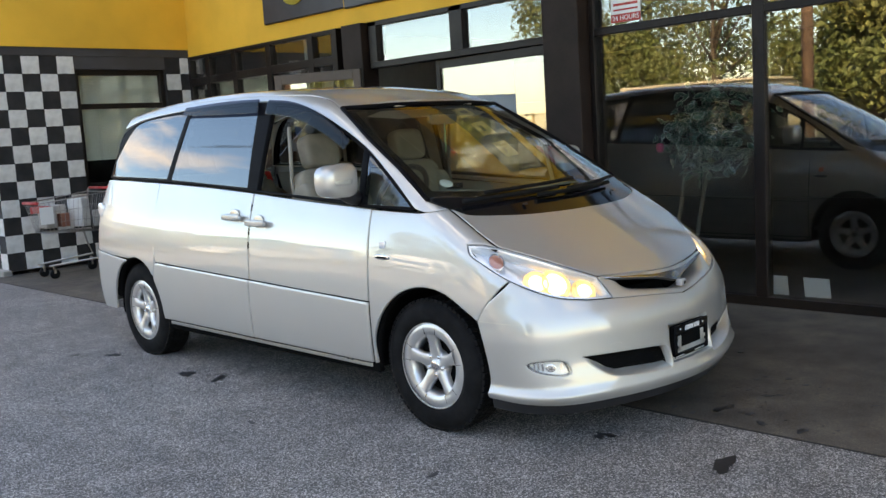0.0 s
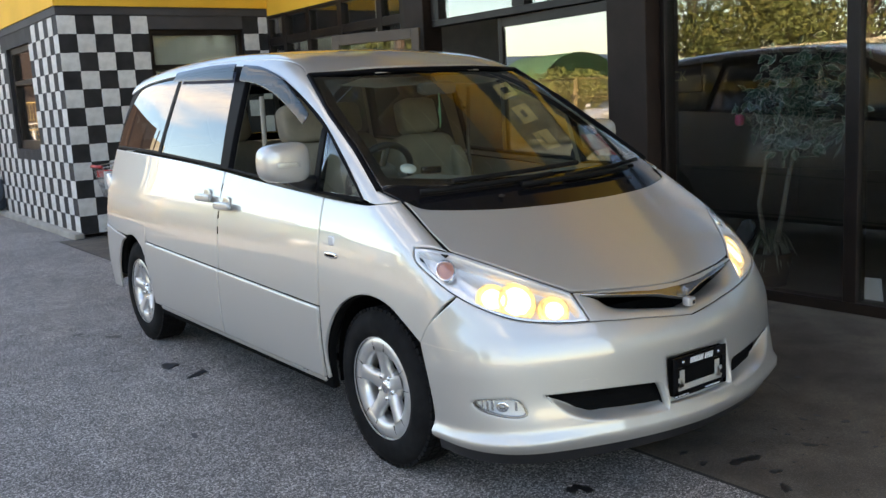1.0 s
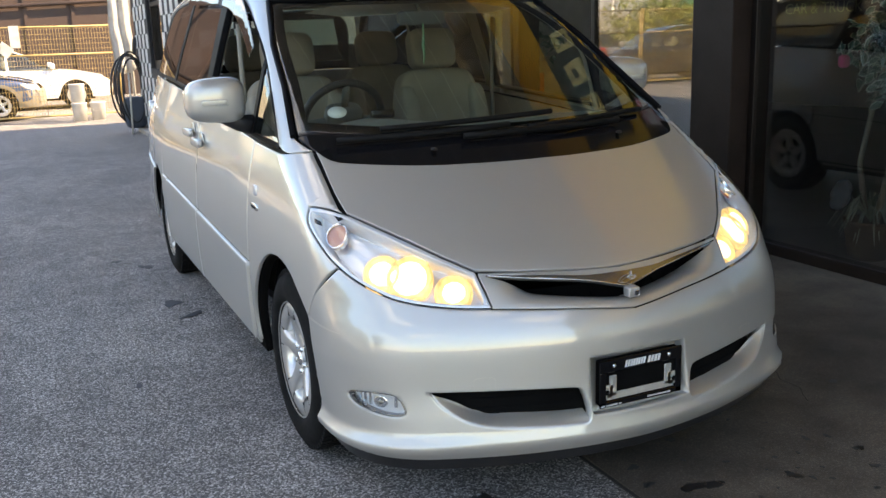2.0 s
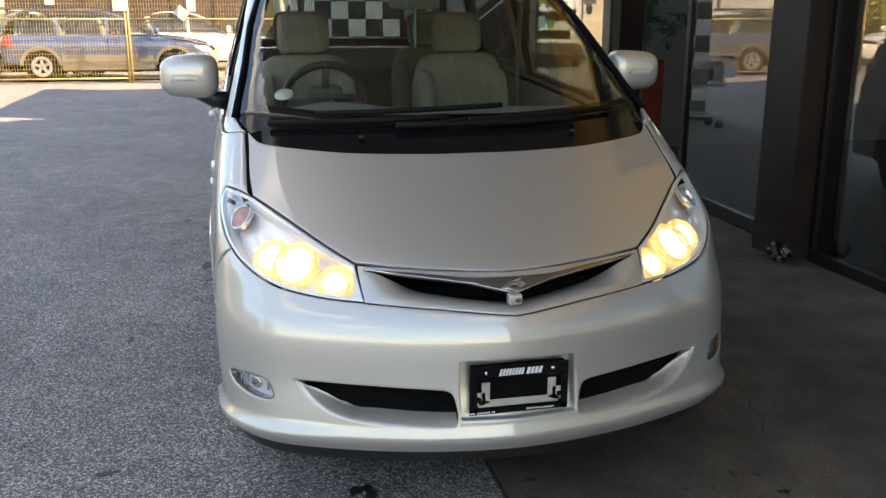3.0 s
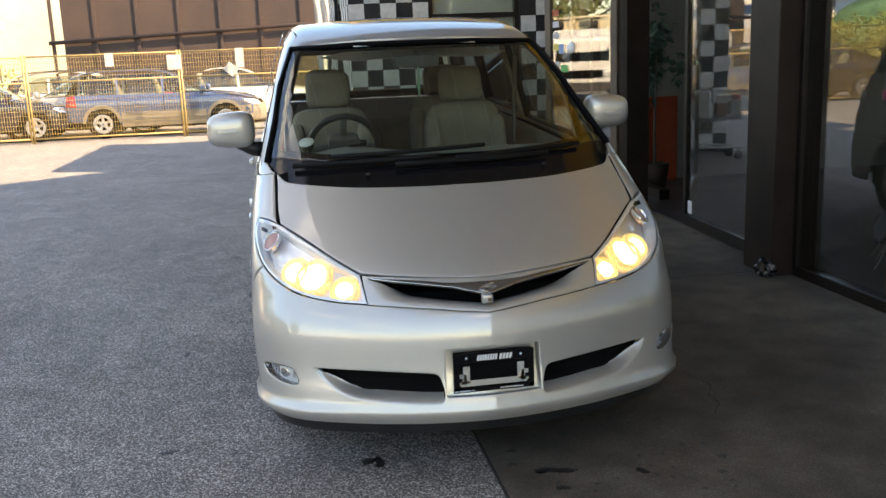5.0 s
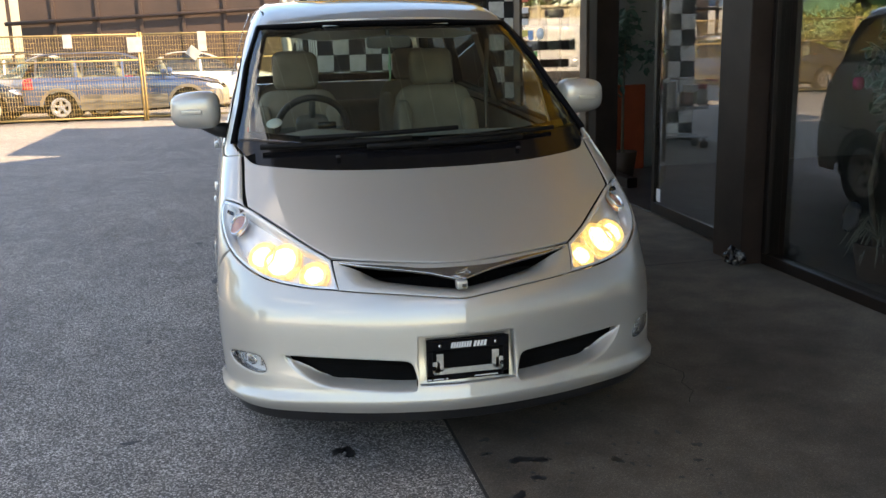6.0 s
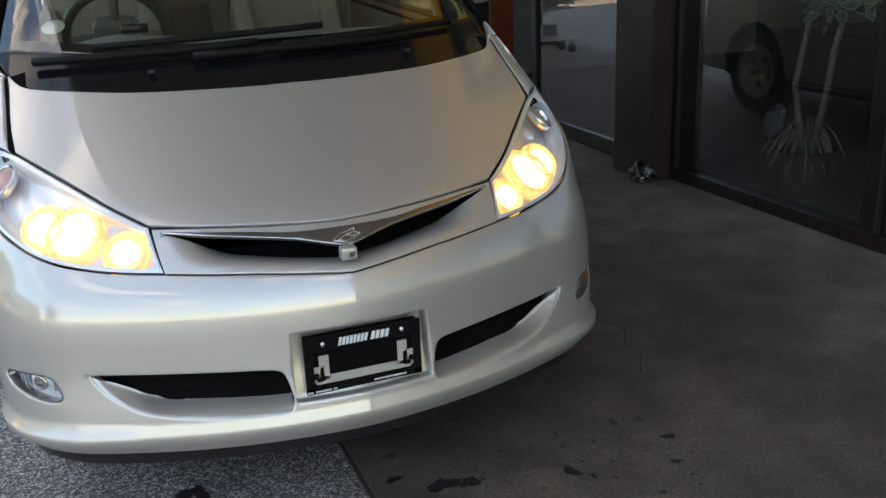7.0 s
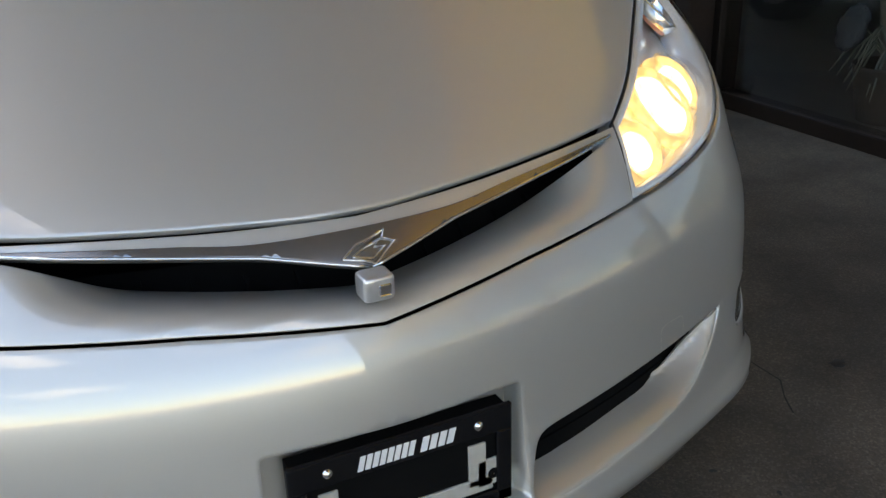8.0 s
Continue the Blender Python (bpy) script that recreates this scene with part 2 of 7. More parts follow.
def moved(bm, m):
    bmesh.ops.transform(bm, matrix=m, verts=bm.verts)
    return bm


def smooth(bm):
    for f in bm.faces:
        f.smooth = True
    return bm


def lathe(profile, steps=48, bm=None, close=False):
    """Turns (radius, x) pairs round the x axis."""
    bm = bm or bmesh.new()
    rings = [[bm.verts.new((x, r * math.cos(a), r * math.sin(a))) for a in np.linspace(0, 2 * math.pi, steps, endpoint=False)] for r, x in profile]
    pairs = list(zip(rings, rings[1:])) + ([(rings[-1], rings[0])] if close else [])
    for a, b in pairs:
        for i in range(steps):
            f = bm.faces.new((a[i], a[(i + 1) % steps], b[(i + 1) % steps], b[i]))
            f.smooth = True
    return bm


def tube(points, radius, sides=8, bm=None, cap=True):
    """A round rod along points; radius may be a number or one per point."""
    bm = bm or bmesh.new()
    pts = [Vector(p) for p in points]
    rad = radius if hasattr(radius, "__len__") else [radius] * len(pts)
    rings, side = [], None
    for i, p in enumerate(pts):
        d = (pts[min(i + 1, len(pts) - 1)] - pts[max(i - 1, 0)]).normalized()
        if side is None:
            side = d.orthogonal().normalized()
        side = (side - d * side.dot(d)).normalized()
        up = d.cross(side)
        rings.append([bm.verts.new(p + rad[i] * (math.cos(a) * side + math.sin(a) * up)) for a in np.linspace(0, 2 * math.pi, sides, endpoint=False)])
    for a, b in zip(rings, rings[1:]):
        for i in range(sides):
            bm.faces.new((a[i], a[(i + 1) % sides], b[(i + 1) % sides], b[i])).smooth = True
    if cap:
        bm.faces.new(rings[0][::-1])
        bm.faces.new(rings[-1])
    return bm


def rounded(size, n=0.35, seg=14):
    """A soft-cornered block about the origin, its corners rounder for larger n."""
    bm = bmesh.new()
    bmesh.ops.create_uvsphere(bm, u_segments=seg * 2, v_segments=seg, radius=1)
    for v in bm.verts:
        v.co = Vector([math.copysign(abs(c) ** n, c) * s / 2 for c, s in zip(v.co, size)])
    return smooth(bm)



# ---- a car body's surface ----
class Spline:
    """Natural cubic through (x, y) knots, straight beyond the ends."""
    def __init__(self, knots):
        self.x, self.y = (np.array(c, float) for c in zip(*sorted(knots)))
        n, h, d = len(self.x), np.diff(self.x), np.diff(self.y) / np.diff(self.x)
        a, b = np.eye(n), np.zeros(n)
        for i in range(1, n - 1):
            a[i, i - 1:i + 2] = h[i - 1], 2 * (h[i - 1] + h[i]), h[i]
            b[i] = 6 * (d[i] - d[i - 1])
        self.m, self.h, self.d = np.linalg.solve(a, b), h, d

    def __call__(self, v):
        v = np.asarray(v, float)
        c = np.clip(v, self.x[0], self.x[-1])
        i = np.clip(np.searchsorted(self.x, c) - 1, 0, len(self.h) - 1)
        h, m0, m1 = self.h[i], self.m[i], self.m[i + 1]
        s, r = c - self.x[i], self.x[i + 1] - c
        out = (m0 * r ** 3 + m1 * s ** 3) / (6 * h) + (self.y[i] / h - m0 * h / 6) * r + (self.y[i + 1] / h - m1 * h / 6) * s
        e0 = self.d[0] - self.h[0] * self.m[1] / 6
        e1 = self.d[-1] + self.h[-1] * self.m[-2] / 6
        return out + np.where(v < self.x[0], (v - self.x[0]) * e0, 0) + np.where(v > self.x[-1], (v - self.x[-1]) * e1, 0)


def smooth_max(a, b, k):
    h = np.maximum(k - np.abs(a - b), 0) / k
    return np.maximum(a, b) + h * h * k / 4


class Shell:
    """A car body as one smooth closed surface: side, top, nose and tail, blended round their meeting edges. The nose looks to -y."""
    def __init__(self, width, top, nose, tail, sweep=0.29, crown=0.07, vee=(0.025, 0.345), narrow=0.032, centre=0.4, soft=(0.19, 0.09)):
        self.width, self.top, self.nose, self.tail = Spline(width), Spline(top), Spline(nose), Spline(tail)
        self.sweep, self.crown, self.vee, self.narrow, self.centre, self.soft = sweep, crown, vee, narrow, centre, soft

    def value(self, p):
        x, y, z = np.sqrt(p[:, 0] ** 2 + 1e-6), p[:, 1], p[:, 2]
        w = self.width(z) * (1 - (self.narrow + 0.085 * np.clip(z - 0.5, 0, 0.45)) * (np.clip(0.7 - y, 0, 3) / 1.3) ** 2 - 0.07 * (np.clip(y - 2.4, 0, 3) / 1.3) ** 2)
        side = x - w
        back = np.clip(y - 0.2, 0, 0.8)
        keel = 0.030 * np.clip((-0.12 - y) / 0.35, 0, 1)
        top = z - self.top(y - self.sweep * x ** 2 * (1 - 0.6 * back)) + self.crown * x ** 2 * back + keel * 0.14 * (1 - np.exp(-x / 0.14))
        nose = self.nose(z) + self.vee[0] * x + self.vee[1] * x ** 2 - y
        tail = y - self.tail(z) + 0.18 * x ** 2
        g = smooth_max(side, nose, self.soft[0])
        g = smooth_max(g, tail, 0.16)
        return smooth_max(g, top, self.soft[1])

    def normal(self, p, e=2e-3):
        g = np.stack([self.value(p + e * np.eye(3)[i]) - self.value(p - e * np.eye(3)[i]) for i in range(3)], 1)
        return g / np.linalg.norm(g, axis=1)[:, None]

    def lay(self, uv, mode):
        """Points of a panel's plan laid on the surface. side: (y, z) of the -x flank; top: (x, y); nose: (degrees towards -x, z); tail: (x, z)."""
        uv = np.asarray(uv, float)
        u, v, o = uv[:, 0], uv[:, 1], np.zeros(len(uv))
        if mode == "side":
            a, b = np.stack([o, u, v], 1), np.stack([o - 1.4, u, v], 1)
        elif mode == "top":
            a, b = np.stack([u, v, o + 0.5], 1), np.stack([u, v, o + 2.4], 1)
        elif mode == "nose":
            q = np.radians(u)
            a, b = np.stack([o, o + self.centre, v], 1), np.stack([-2.4 * np.sin(q), self.centre - 2.4 * np.cos(q), v], 1)
        else:
            a, b = np.stack([u, o + 1.5, v], 1), np.stack([u, o + 5.5, v], 1)
        for _ in range(34):
            m = (a + b) / 2
            inside = (self.value(m) < 0)[:, None]
            a, b = np.where(inside, m, a), np.where(inside, b, m)
        return (a + b) / 2

    def turn(self, point, mode="side"):
        """The nose plan's (degrees, z) of a point given on the side's plan or, with mode 'front', by its (x, z) seen from ahead."""
        if mode == "front":
            a, b = np.array([[point[0], self.centre, point[1]]]), np.array([[point[0], -3.0, point[1]]])
            for _ in range(34):
                m = (a + b) / 2
                if self.value(m)[0] < 0:
                    a = m
                else:
                    b = m
            p = a[0]
        else:
            p = self.lay([point], "side")[0]
        return math.degrees(math.atan2(-p[0], self.centre - p[1])), point[1]


VAN = Shell(
    width=[(0.1, 0.835), (0.25, 0.872), (0.42, 0.890), (0.62, 0.893), (0.85, 0.880), (1.0, 0.853), (1.12, 0.818), (1.3, 0.768), (1.5, 0.708), (1.7, 0.640), (1.8, 0.60)],
    top=[(-1.0, 0.60), (-0.83, 0.722), (-0.6, 0.872), (-0.35, 1.017), (-0.1, 1.165), (0.2, 1.340), (0.5, 1.508), (0.72, 1.618), (0.95, 1.695), (1.3, 1.750), (1.8, 1.775), (2.5, 1.770), (3.1, 1.725), (3.5, 1.66), (3.8, 1.58)],
    nose=[(0.12, -0.88), (0.19, -0.925), (0.27, -0.945), (0.4, -0.925), (0.52, -0.912), (0.6, -0.893), (0.66, -0.862), (0.75, -0.83), (0.9, -0.77), (1.1, -0.6)],
    tail=[(0.2, 3.70), (0.4, 3.76), (0.7, 3.76), (1.0, 3.72), (1.3, 3.62), (1.6, 3.50), (1.8, 3.4)])


# ---- panels laid on a car body's surface ----
def curve(*pts, step=0.02, scale=1.0):
    """A closed outline through (u, v) points, rounded at each but those given as (u, v, 0), which stay corners. scale: metres to one u."""
    p = [np.array(q[:2], float) * (scale, 1) for q in pts]
    corner = [len(q) == 3 for q in pts]
    n, out = len(p), []
    for i in range(n):
        a, b = p[i], p[(i + 1) % n]
        m0 = (b - a) if corner[i] else (b - p[i - 1]) / 2
        m1 = (b - a) if corner[(i + 1) % n] else (p[(i + 2) % n] - a) / 2
        d = np.linalg.norm(b - a)
        lim = lambda m: m if np.linalg.norm(m) < d * 1.2 else m * d * 1.2 / np.linalg.norm(m)
        m0, m1 = lim(m0), lim(m1)
        for t in np.linspace(0, 1, max(2, int(d / step) + 1), endpoint=False):
            out.append((2 * t ** 3 - 3 * t ** 2 + 1) * a + (t ** 3 - 2 * t ** 2 + t) * m0 + (-2 * t ** 3 + 3 * t ** 2) * b + (t ** 3 - t ** 2) * m1)
    return np.array(out)


def inside(q, loop):
    x, y = q[:, 0][:, None], q[:, 1][:, None]
    a, b = loop, np.roll(loop, -1, 0)
    cross = ((a[:, 1] > y) != (b[:, 1] > y)) & (x < (b[:, 0] - a[:, 0]) * (y - a[:, 1]) / (b[:, 1] - a[:, 1] + 1e-12) + a[:, 0])
    return cross.sum(1) % 2 == 1


def inset(loop, d):
    """The outline drawn in by d; a hole grows with d below zero."""
    area = np.sum(loop[:, 0] * np.roll(loop[:, 1], -1) - np.roll(loop[:, 0], -1) * loop[:, 1])
    e = np.roll(loop, -1, 0) - loop
    e /= np.linalg.norm(e, axis=1)[:, None] + 1e-12
    n = np.stack([-e[:, 1], e[:, 0]], 1) * np.sign(area)
    m = n + np.roll(n, 1, 0)
    m /= np.maximum((m * m).sum(1), 0.5)[:, None] / 2
    return loop + d * m


def panel(shell, mode, outline, holes=(), h=0.035, off=0.0, depth=0.014, gap=0.0017, mirror=False, edge=0.005):
    """A mesh: the outline, less its holes, laid on the shell, raised by off (a number or a function of the plan), with rolled edges turned in by depth."""
    us = 0.0195 if mode == "nose" else 1.0
    lift = off if callable(off) else (lambda q: np.full(len(q), off))
    loops = [inset(outline, gap)] + [inset(o, -gap) for o in holes]
    rings = [inset(loops[0], edge)] + [inset(o, -edge) for o in loops[1:]]
    verts, edges = [], []
    for o in loops:
        k = len(verts)
        verts += list(o)
        edges += [(k + i, k + (i + 1) % len(o)) for i in range(len(o))]
    rim = len(verts)

    def within(q):
        ok = inside(q, loops[0])
        for o in loops[1:]:
            ok &= ~inside(q, o)
        return ok
    extra = np.concatenate(rings)
    extra = extra[within(extra)]
    lo, hi = outline.min(0), outline.max(0)
    gx, gy = np.meshgrid(np.arange(lo[0], hi[0], h), np.arange(lo[1], hi[1], h))
    gx = gx + (np.arange(gx.shape[0]) % 2)[:, None] * h / 2
    grid = np.stack([gx.ravel(), gy.ravel()], 1)
    if mode in ("top", "nose") and lo[0] < -0.1 and hi[0] > 0.1:
        # close rows beside the middle keep the keel line crisp
        grid = grid[np.abs(grid[:, 0]) > 0.02]
        rows = np.arange(lo[1], hi[1], h)
        grid = np.concatenate([grid] + [np.stack([np.full(len(rows), q), rows], 1) for q in (-0.012, -0.003, 0.003, 0.012)])
    grid = grid[within(grid)]
    fence = np.concatenate(loops + rings)
    if len(grid):
        grid = grid[np.array([np.min(np.abs(fence - g).sum(1)) for g in grid]) > h * 0.45]
    allv = np.concatenate([np.array(verts), extra, grid]) if len(grid) else np.concatenate([np.array(verts), extra])
    vs, _, fs, orig, _, _ = delaunay_2d_cdt([Vector(v) for v in allv], edges, [], 0, 1e-6)
    vs = np.array([tuple(v) for v in vs])
    is_rim = np.array([any(o < rim for o in q) for q in orig])
    fs = np.array([tuple(f) for f in fs if len(f) == 3])
    fs = fs[within(vs[fs].mean(1))]

    def surface(q):
        uv = q / (us, 1)
        p = shell.lay(uv, mode)
        return p + shell.normal(p) * lift(q)[:, None]
    pos = surface(vs)
    if callable(off):
        e = 0.003
        du, dv = surface(vs + (e, 0)) - surface(vs - (e, 0)), surface(vs + (0, e)) - surface(vs - (0, e))
        nor = np.cross(du, dv)
        nor /= np.linalg.norm(nor, axis=1)[:, None] + 1e-12
        base = shell.normal(pos)
        nor *= np.sign((nor * base).sum(1))[:, None]
    else:
        nor = shell.normal(pos)
    # roll the normals over at the edge
    out3 = np.zeros_like(pos)
    k = 0
    for i, o in enumerate(loops):
        w = inset(o, -0.004 if i == 0 else 0.004)
        d = shell.lay(w / (us, 1), mode) - shell.lay(o / (us, 1), mode)
        for j, v in enumerate(d):
            out3[k + j] = v / (np.linalg.norm(v) + 1e-9)
        k += len(o)
    lookup = [min(o) if o else -1 for o in orig]
    shade = nor.copy()
    for i, o in enumerate(lookup):
        if 0 <= o < rim:
            s = nor[i] + 0.4 * out3[o]
            shade[i] = s / np.linalg.norm(s)
            pos[i] = pos[i] - nor[i] * 0.0015
    t = pos[fs]
    fn = np.cross(t[:, 1] - t[:, 0], t[:, 2] - t[:, 0])
    turn = (fn * nor[fs[:, 0]]).sum(1) < 0
    fs[turn] = fs[turn][:, ::-1]
    count = {}
    for f in fs:
        for i in range(3):
            count[(f[i], f[(i + 1) % 3])] = 1
    border = [e for e in count if (e[1], e[0]) not in count]
    low = {}
    pos = list(map(tuple, pos))
    shade = list(map(tuple, shade))
    top = len(fs)
    faces = [tuple(map(int, f)) for f in fs]
    for a, b in border:
        for v in (a, b):
            if v not in low:
                low[v] = len(pos)
                pos.append(tuple(np.array(pos[v]) - nor[v] * depth))
                shade.append(shade[v])
        faces.append((int(b), int(a), low[a], low[b]))
    if mirror:
        pos = [(-x, y, z) for x, y, z in pos]
        shade = [(-x, y, z) for x, y, z in shade]
        faces = [f[::-1] for f in faces]
    me = bpy.data.meshes.new("panel")
    me.from_pydata(pos, [], faces)
    me.polygons.foreach_set("use_smooth", [True] * len(faces))
    split = []
    for i, poly in enumerate(me.polygons):
        for v in poly.vertices:
            split.append(shade[v] if i < top else (0.0, 0.0, 0.0))
    me.normals_split_custom_set(split)
    return me


def pair(name, shell, mode, outline, mat, parent, label="", **kw):
    """The panel on the -x flank and its mirror image."""
    return [part(name, panel(shell, mode, outline, mirror=m, **kw), mat, parent, label) for m in (False, True)]



# ---- ground ----
def sheet(x0, x1, y0, y1, z, nx=1, ny=1):
    bm = bmesh.new()
    bmesh.ops.create_grid(bm, x_segments=nx, y_segments=ny, size=0.5, matrix=Matrix.Translation(((x0 + x1) / 2, (y0 + y1) / 2, z)) @ Matrix.Diagonal((x1 - x0, y1 - y0, 1, 1)))
    return bm


ground = tagged(part("ground", sheet(-400, 400, -400, 400, 0), ASPHALT), "grey worn asphalt forecourt", "ground", kind="structure")
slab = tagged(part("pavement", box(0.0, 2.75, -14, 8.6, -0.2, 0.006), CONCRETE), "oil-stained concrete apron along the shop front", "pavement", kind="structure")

# ---- shop building ----
WX, NX, WY, SX = 2.62, 3.02, 8.60, 0.27


def wall(name, bm, mat, label, cat="wall"):
    return tagged(part(name, bm, mat), label, cat, kind="structure")


# plain closing walls: roof blocks (the shop's unseen, for shade), back of the shop, floor and ceiling
wall("floor", box(WX + 0.06, 14, -14, WY - 0.15, -0.1, 0.02), SHOP_FLOOR, "dark shop floor behind the glass", "floor")
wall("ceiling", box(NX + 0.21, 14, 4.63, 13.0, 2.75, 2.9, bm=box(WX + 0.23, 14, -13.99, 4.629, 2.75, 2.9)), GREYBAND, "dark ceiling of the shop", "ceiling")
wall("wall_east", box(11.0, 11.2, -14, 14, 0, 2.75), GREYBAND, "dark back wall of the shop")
wall("wall_south", box(WX, 11.2, -14.2, -14, 0, 9.4), GREYBAND, "plain end wall of the shop")
fascia = wall("wall_fascia", box(WX - 0.02, WX + 0.22, -14, 4.62, 2.62, 4.74), YELLOW, "yellow stucco fascia over the shop front")
part("north_fascia", box(NX - 0.02, NX + 0.2, 4.62, WY + 0.2, 2.70, 4.74), YELLOW, fascia)
# unseen block, added only to keep the sun off the wing's front
part("wing_shade_block", box(NX + 0.0, NX + 0.2, 7.2, WY + 0.2, 4.742, 6.2), YELLOW, fascia)
part("return", box(WX + 0.0, NX + 0.1, 4.55, 4.621, 2.622, 4.738), YELLOW, fascia)
wing_top = wall("wall_wing_fascia", box(SX - 0.03, NX - 0.021, WY - 0.03, WY + 0.3, 2.80, 3.5), YELLOW, "yellow stucco band over the chequered wing")
part("side_band", box(SX - 0.03, SX + 0.25, WY + 0.301, 13.4, 2.80, 3.5), YELLOW, wing_top)
# unseen mass above the shop, profile set by the shadow wanted on the forecourt
upper = bmesh.new()
ends = [[upper.verts.new((x, y, z)) for y, z in ((-14, 4.2), (7.2, 4.2), (7.1, 5.8), (2.9, 8.9), (-14, 8.9))] for x in (WX + 0.23, 14)]
upper.faces.new(ends[0])
upper.faces.new(ends[1][::-1])
for i in range(5):
    upper.faces.new((ends[0][i], ends[1][i], ends[1][(i + 1) % 5], ends[0][(i + 1) % 5]))
wall("shade_block_shop", upper, GREYBAND, "unseen upper block over the shop, its sloping end shaped for the shadow", "building")
part("parapet", box(SX - 0.02, NX + 0.6, WY - 0.02, WY + 0.3, 3.502, 4.12), PARAPET, wing_top)
part("parapet", box(SX - 0.02, SX + 0.24, WY + 0.301, 13.4, 3.502, 4.12), PARAPET, wing_top)
wall("roof_wing", box(SX, 14, WY + 0.31, 13.4, 2.92, 3.45), GREYBAND, "flat roof over the chequered wing", "roof")

# canopy over the forecourt: boarded soffit with a plain edge
boards = bmesh.new()
for k in range(10):
    x1 = WX - 0.03 - 0.40 * k
    x0 = max(-1.37, x1 - 0.385)
    n0, n1 = 7.0 - (WX - x0) * 0.69, 7.0 - (WX - x1) * 0.69
    lo = [boards.verts.new(v) for v in ((x0, -4.8, 4.75), (x1, -4.8, 4.75), (x1, n1, 4.75), (x0, n0, 4.75))]
    hi = [boards.verts.new(v.co + Vector((0, 0, 0.06))) for v in lo]
    boards.faces.new(lo[::-1])
    boards.faces.new(hi)
    for i in range(4):
        boards.faces.new((lo[i], lo[(i + 1) % 4], hi[(i + 1) % 4], hi[i]))
canopy = wall("ceiling_canopy", boards, SOFFIT, "pale boarded soffit of the forecourt canopy", "canopy")
STRIP = material("white_joint_strip", (0.70, 0.68, 0.62), 0.5, 0, 0.05)
for k in range(10):
    x1 = WX - 0.03 - 0.40 * k
    if x1 > -1.3:
        part("joint_strip", box(x1 - 0.399, x1 - 0.386, -4.8, 6.95 - (WX - x1 + 0.39) * 0.69, 4.744, 4.80), STRIP, canopy)
deck = bmesh.new()
lo = [deck.verts.new(v) for v in ((-1.45, -4.9, 4.815), (WX - 0.03, -4.9, 4.815), (WX - 0.03, 7.05, 4.815), (-1.45, 4.25, 4.815))]
hi = [deck.verts.new(v.co + Vector((0, 0, 0.25))) for v in lo]
deck.faces.new(lo[::-1])
deck.faces.new(hi)
for i in range(4):
    deck.faces.new((lo[i], lo[(i + 1) % 4], hi[(i + 1) % 4], hi[i]))
wall("roof_canopy", deck, GREYBAND, "flat roof deck of the forecourt canopy", "canopy")

# chequered wing, its openings left free
Q = 0.2195
front_wall = wall("wall_wing_front", box(SX, 1.36, WY, WY + 0.2, 0.05, 2.70), CHECK_BLACK, "black and white chequered wall of the wing")
for nm, q in (("pier", (2.63, NX + 0.15, 0.05, 2.70)), ("apron", (1.36, 2.63, 0.05, 0.98)), ("lintel", (1.36, 2.63, 2.53, 2.70))):
    part(nm, box(q[0], q[1], WY, WY + 0.2, q[2], q[3]), CHECK_BLACK if nm != "lintel" else GREYBAND, front_wall)
part("grey_band", box(SX - 0.012, NX, WY - 0.012, WY + 0.2, 2.70, 2.80), GREYBAND, front_wall)
side_wall = wall("wall_wing_side", box(SX, SX + 0.2, WY + 0.2, 10.15, 0.05, 2.70), CHECK_BLACK, "black and white chequered side wall with a narrow window")
for nm, q in (("far_pier", (11.55, 13.3, 0.05, 2.70)), ("apron", (10.15, 11.55, 0.05, 1.08)), ("lintel", (10.15, 11.55, 2.50, 2.70))):
    part(nm, box(SX, SX + 0.2, q[0], q[1], q[2], q[3]), CHECK_BLACK, side_wall)
part("grey_band", box(SX - 0.012, SX + 0.2, WY + 0.2, 13.3, 2.70, 2.80), GREYBAND, side_wall)
part("end_wall", box(SX + 0.2, 8, 13.1, 13.3, 0, 2.9), GREYBAND, side_wall)
wall("kerb_wing", box(SX - 0.10, SX + 0.02, WY - 0.04, 13.35, -0.05, 0.075, 0.012), KERB, "worn concrete kerb at the foot of the wing", "kerb")

# shop front frames; y runs along the front
front = wall("wall_shop_front", box(WX - 0.03, WX + 0.07, -14, 1.45, 0.0, 0.075, 0.004), FRAME, "dark bronze aluminium shop front", "shop front")


def bar_y(y0, y1, z0, z1, x=WX, d=0.10, parent=front, mat=FRAME, nm="rail"):
    return part(nm, box(x - 0.03, x - 0.03 + d, y0, y1, z0, z1, 0.004), mat, parent)


def glass(nm, y0, y1, z0, z1, x=WX, parent=front):
    o = part(nm, box(x - 0.003, x + 0.003, y0, y1, z0, z1), SHOPGLASS, parent, "tinted mirror-like shop window")
    o.visible_shadow = False
    return o


edges = [1.45, -0.02, -1.48, -2.94, -4.40, -5.86, -7.3, -8.8]
for a, b in zip(edges, edges[1:]):
    bar_y(b + 0.045, a - 0.045, 2.15, 2.215)
    part("mullion", box(WX - 0.034, WX + 0.07, b - 0.045, b + 0.045, 0.075, 2.62, 0.004), FRAME, front)
    glass("window_pane", b + 0.045, a - 0.045, 0.075, 2.15)
    glass("upper_pane", b + 0.045, a - 0.045, 2.215, 2.62)
part("jamb", box(WX - 0.034, WX + 0.07, 1.405, 1.45, 0.075, 2.62, 0.004), FRAME, front)
wall("wall_south_front", box(WX, WX + 0.2, -14, -8.845, 0.0, 2.62), COLUMN, "plain dark end of the shop front")
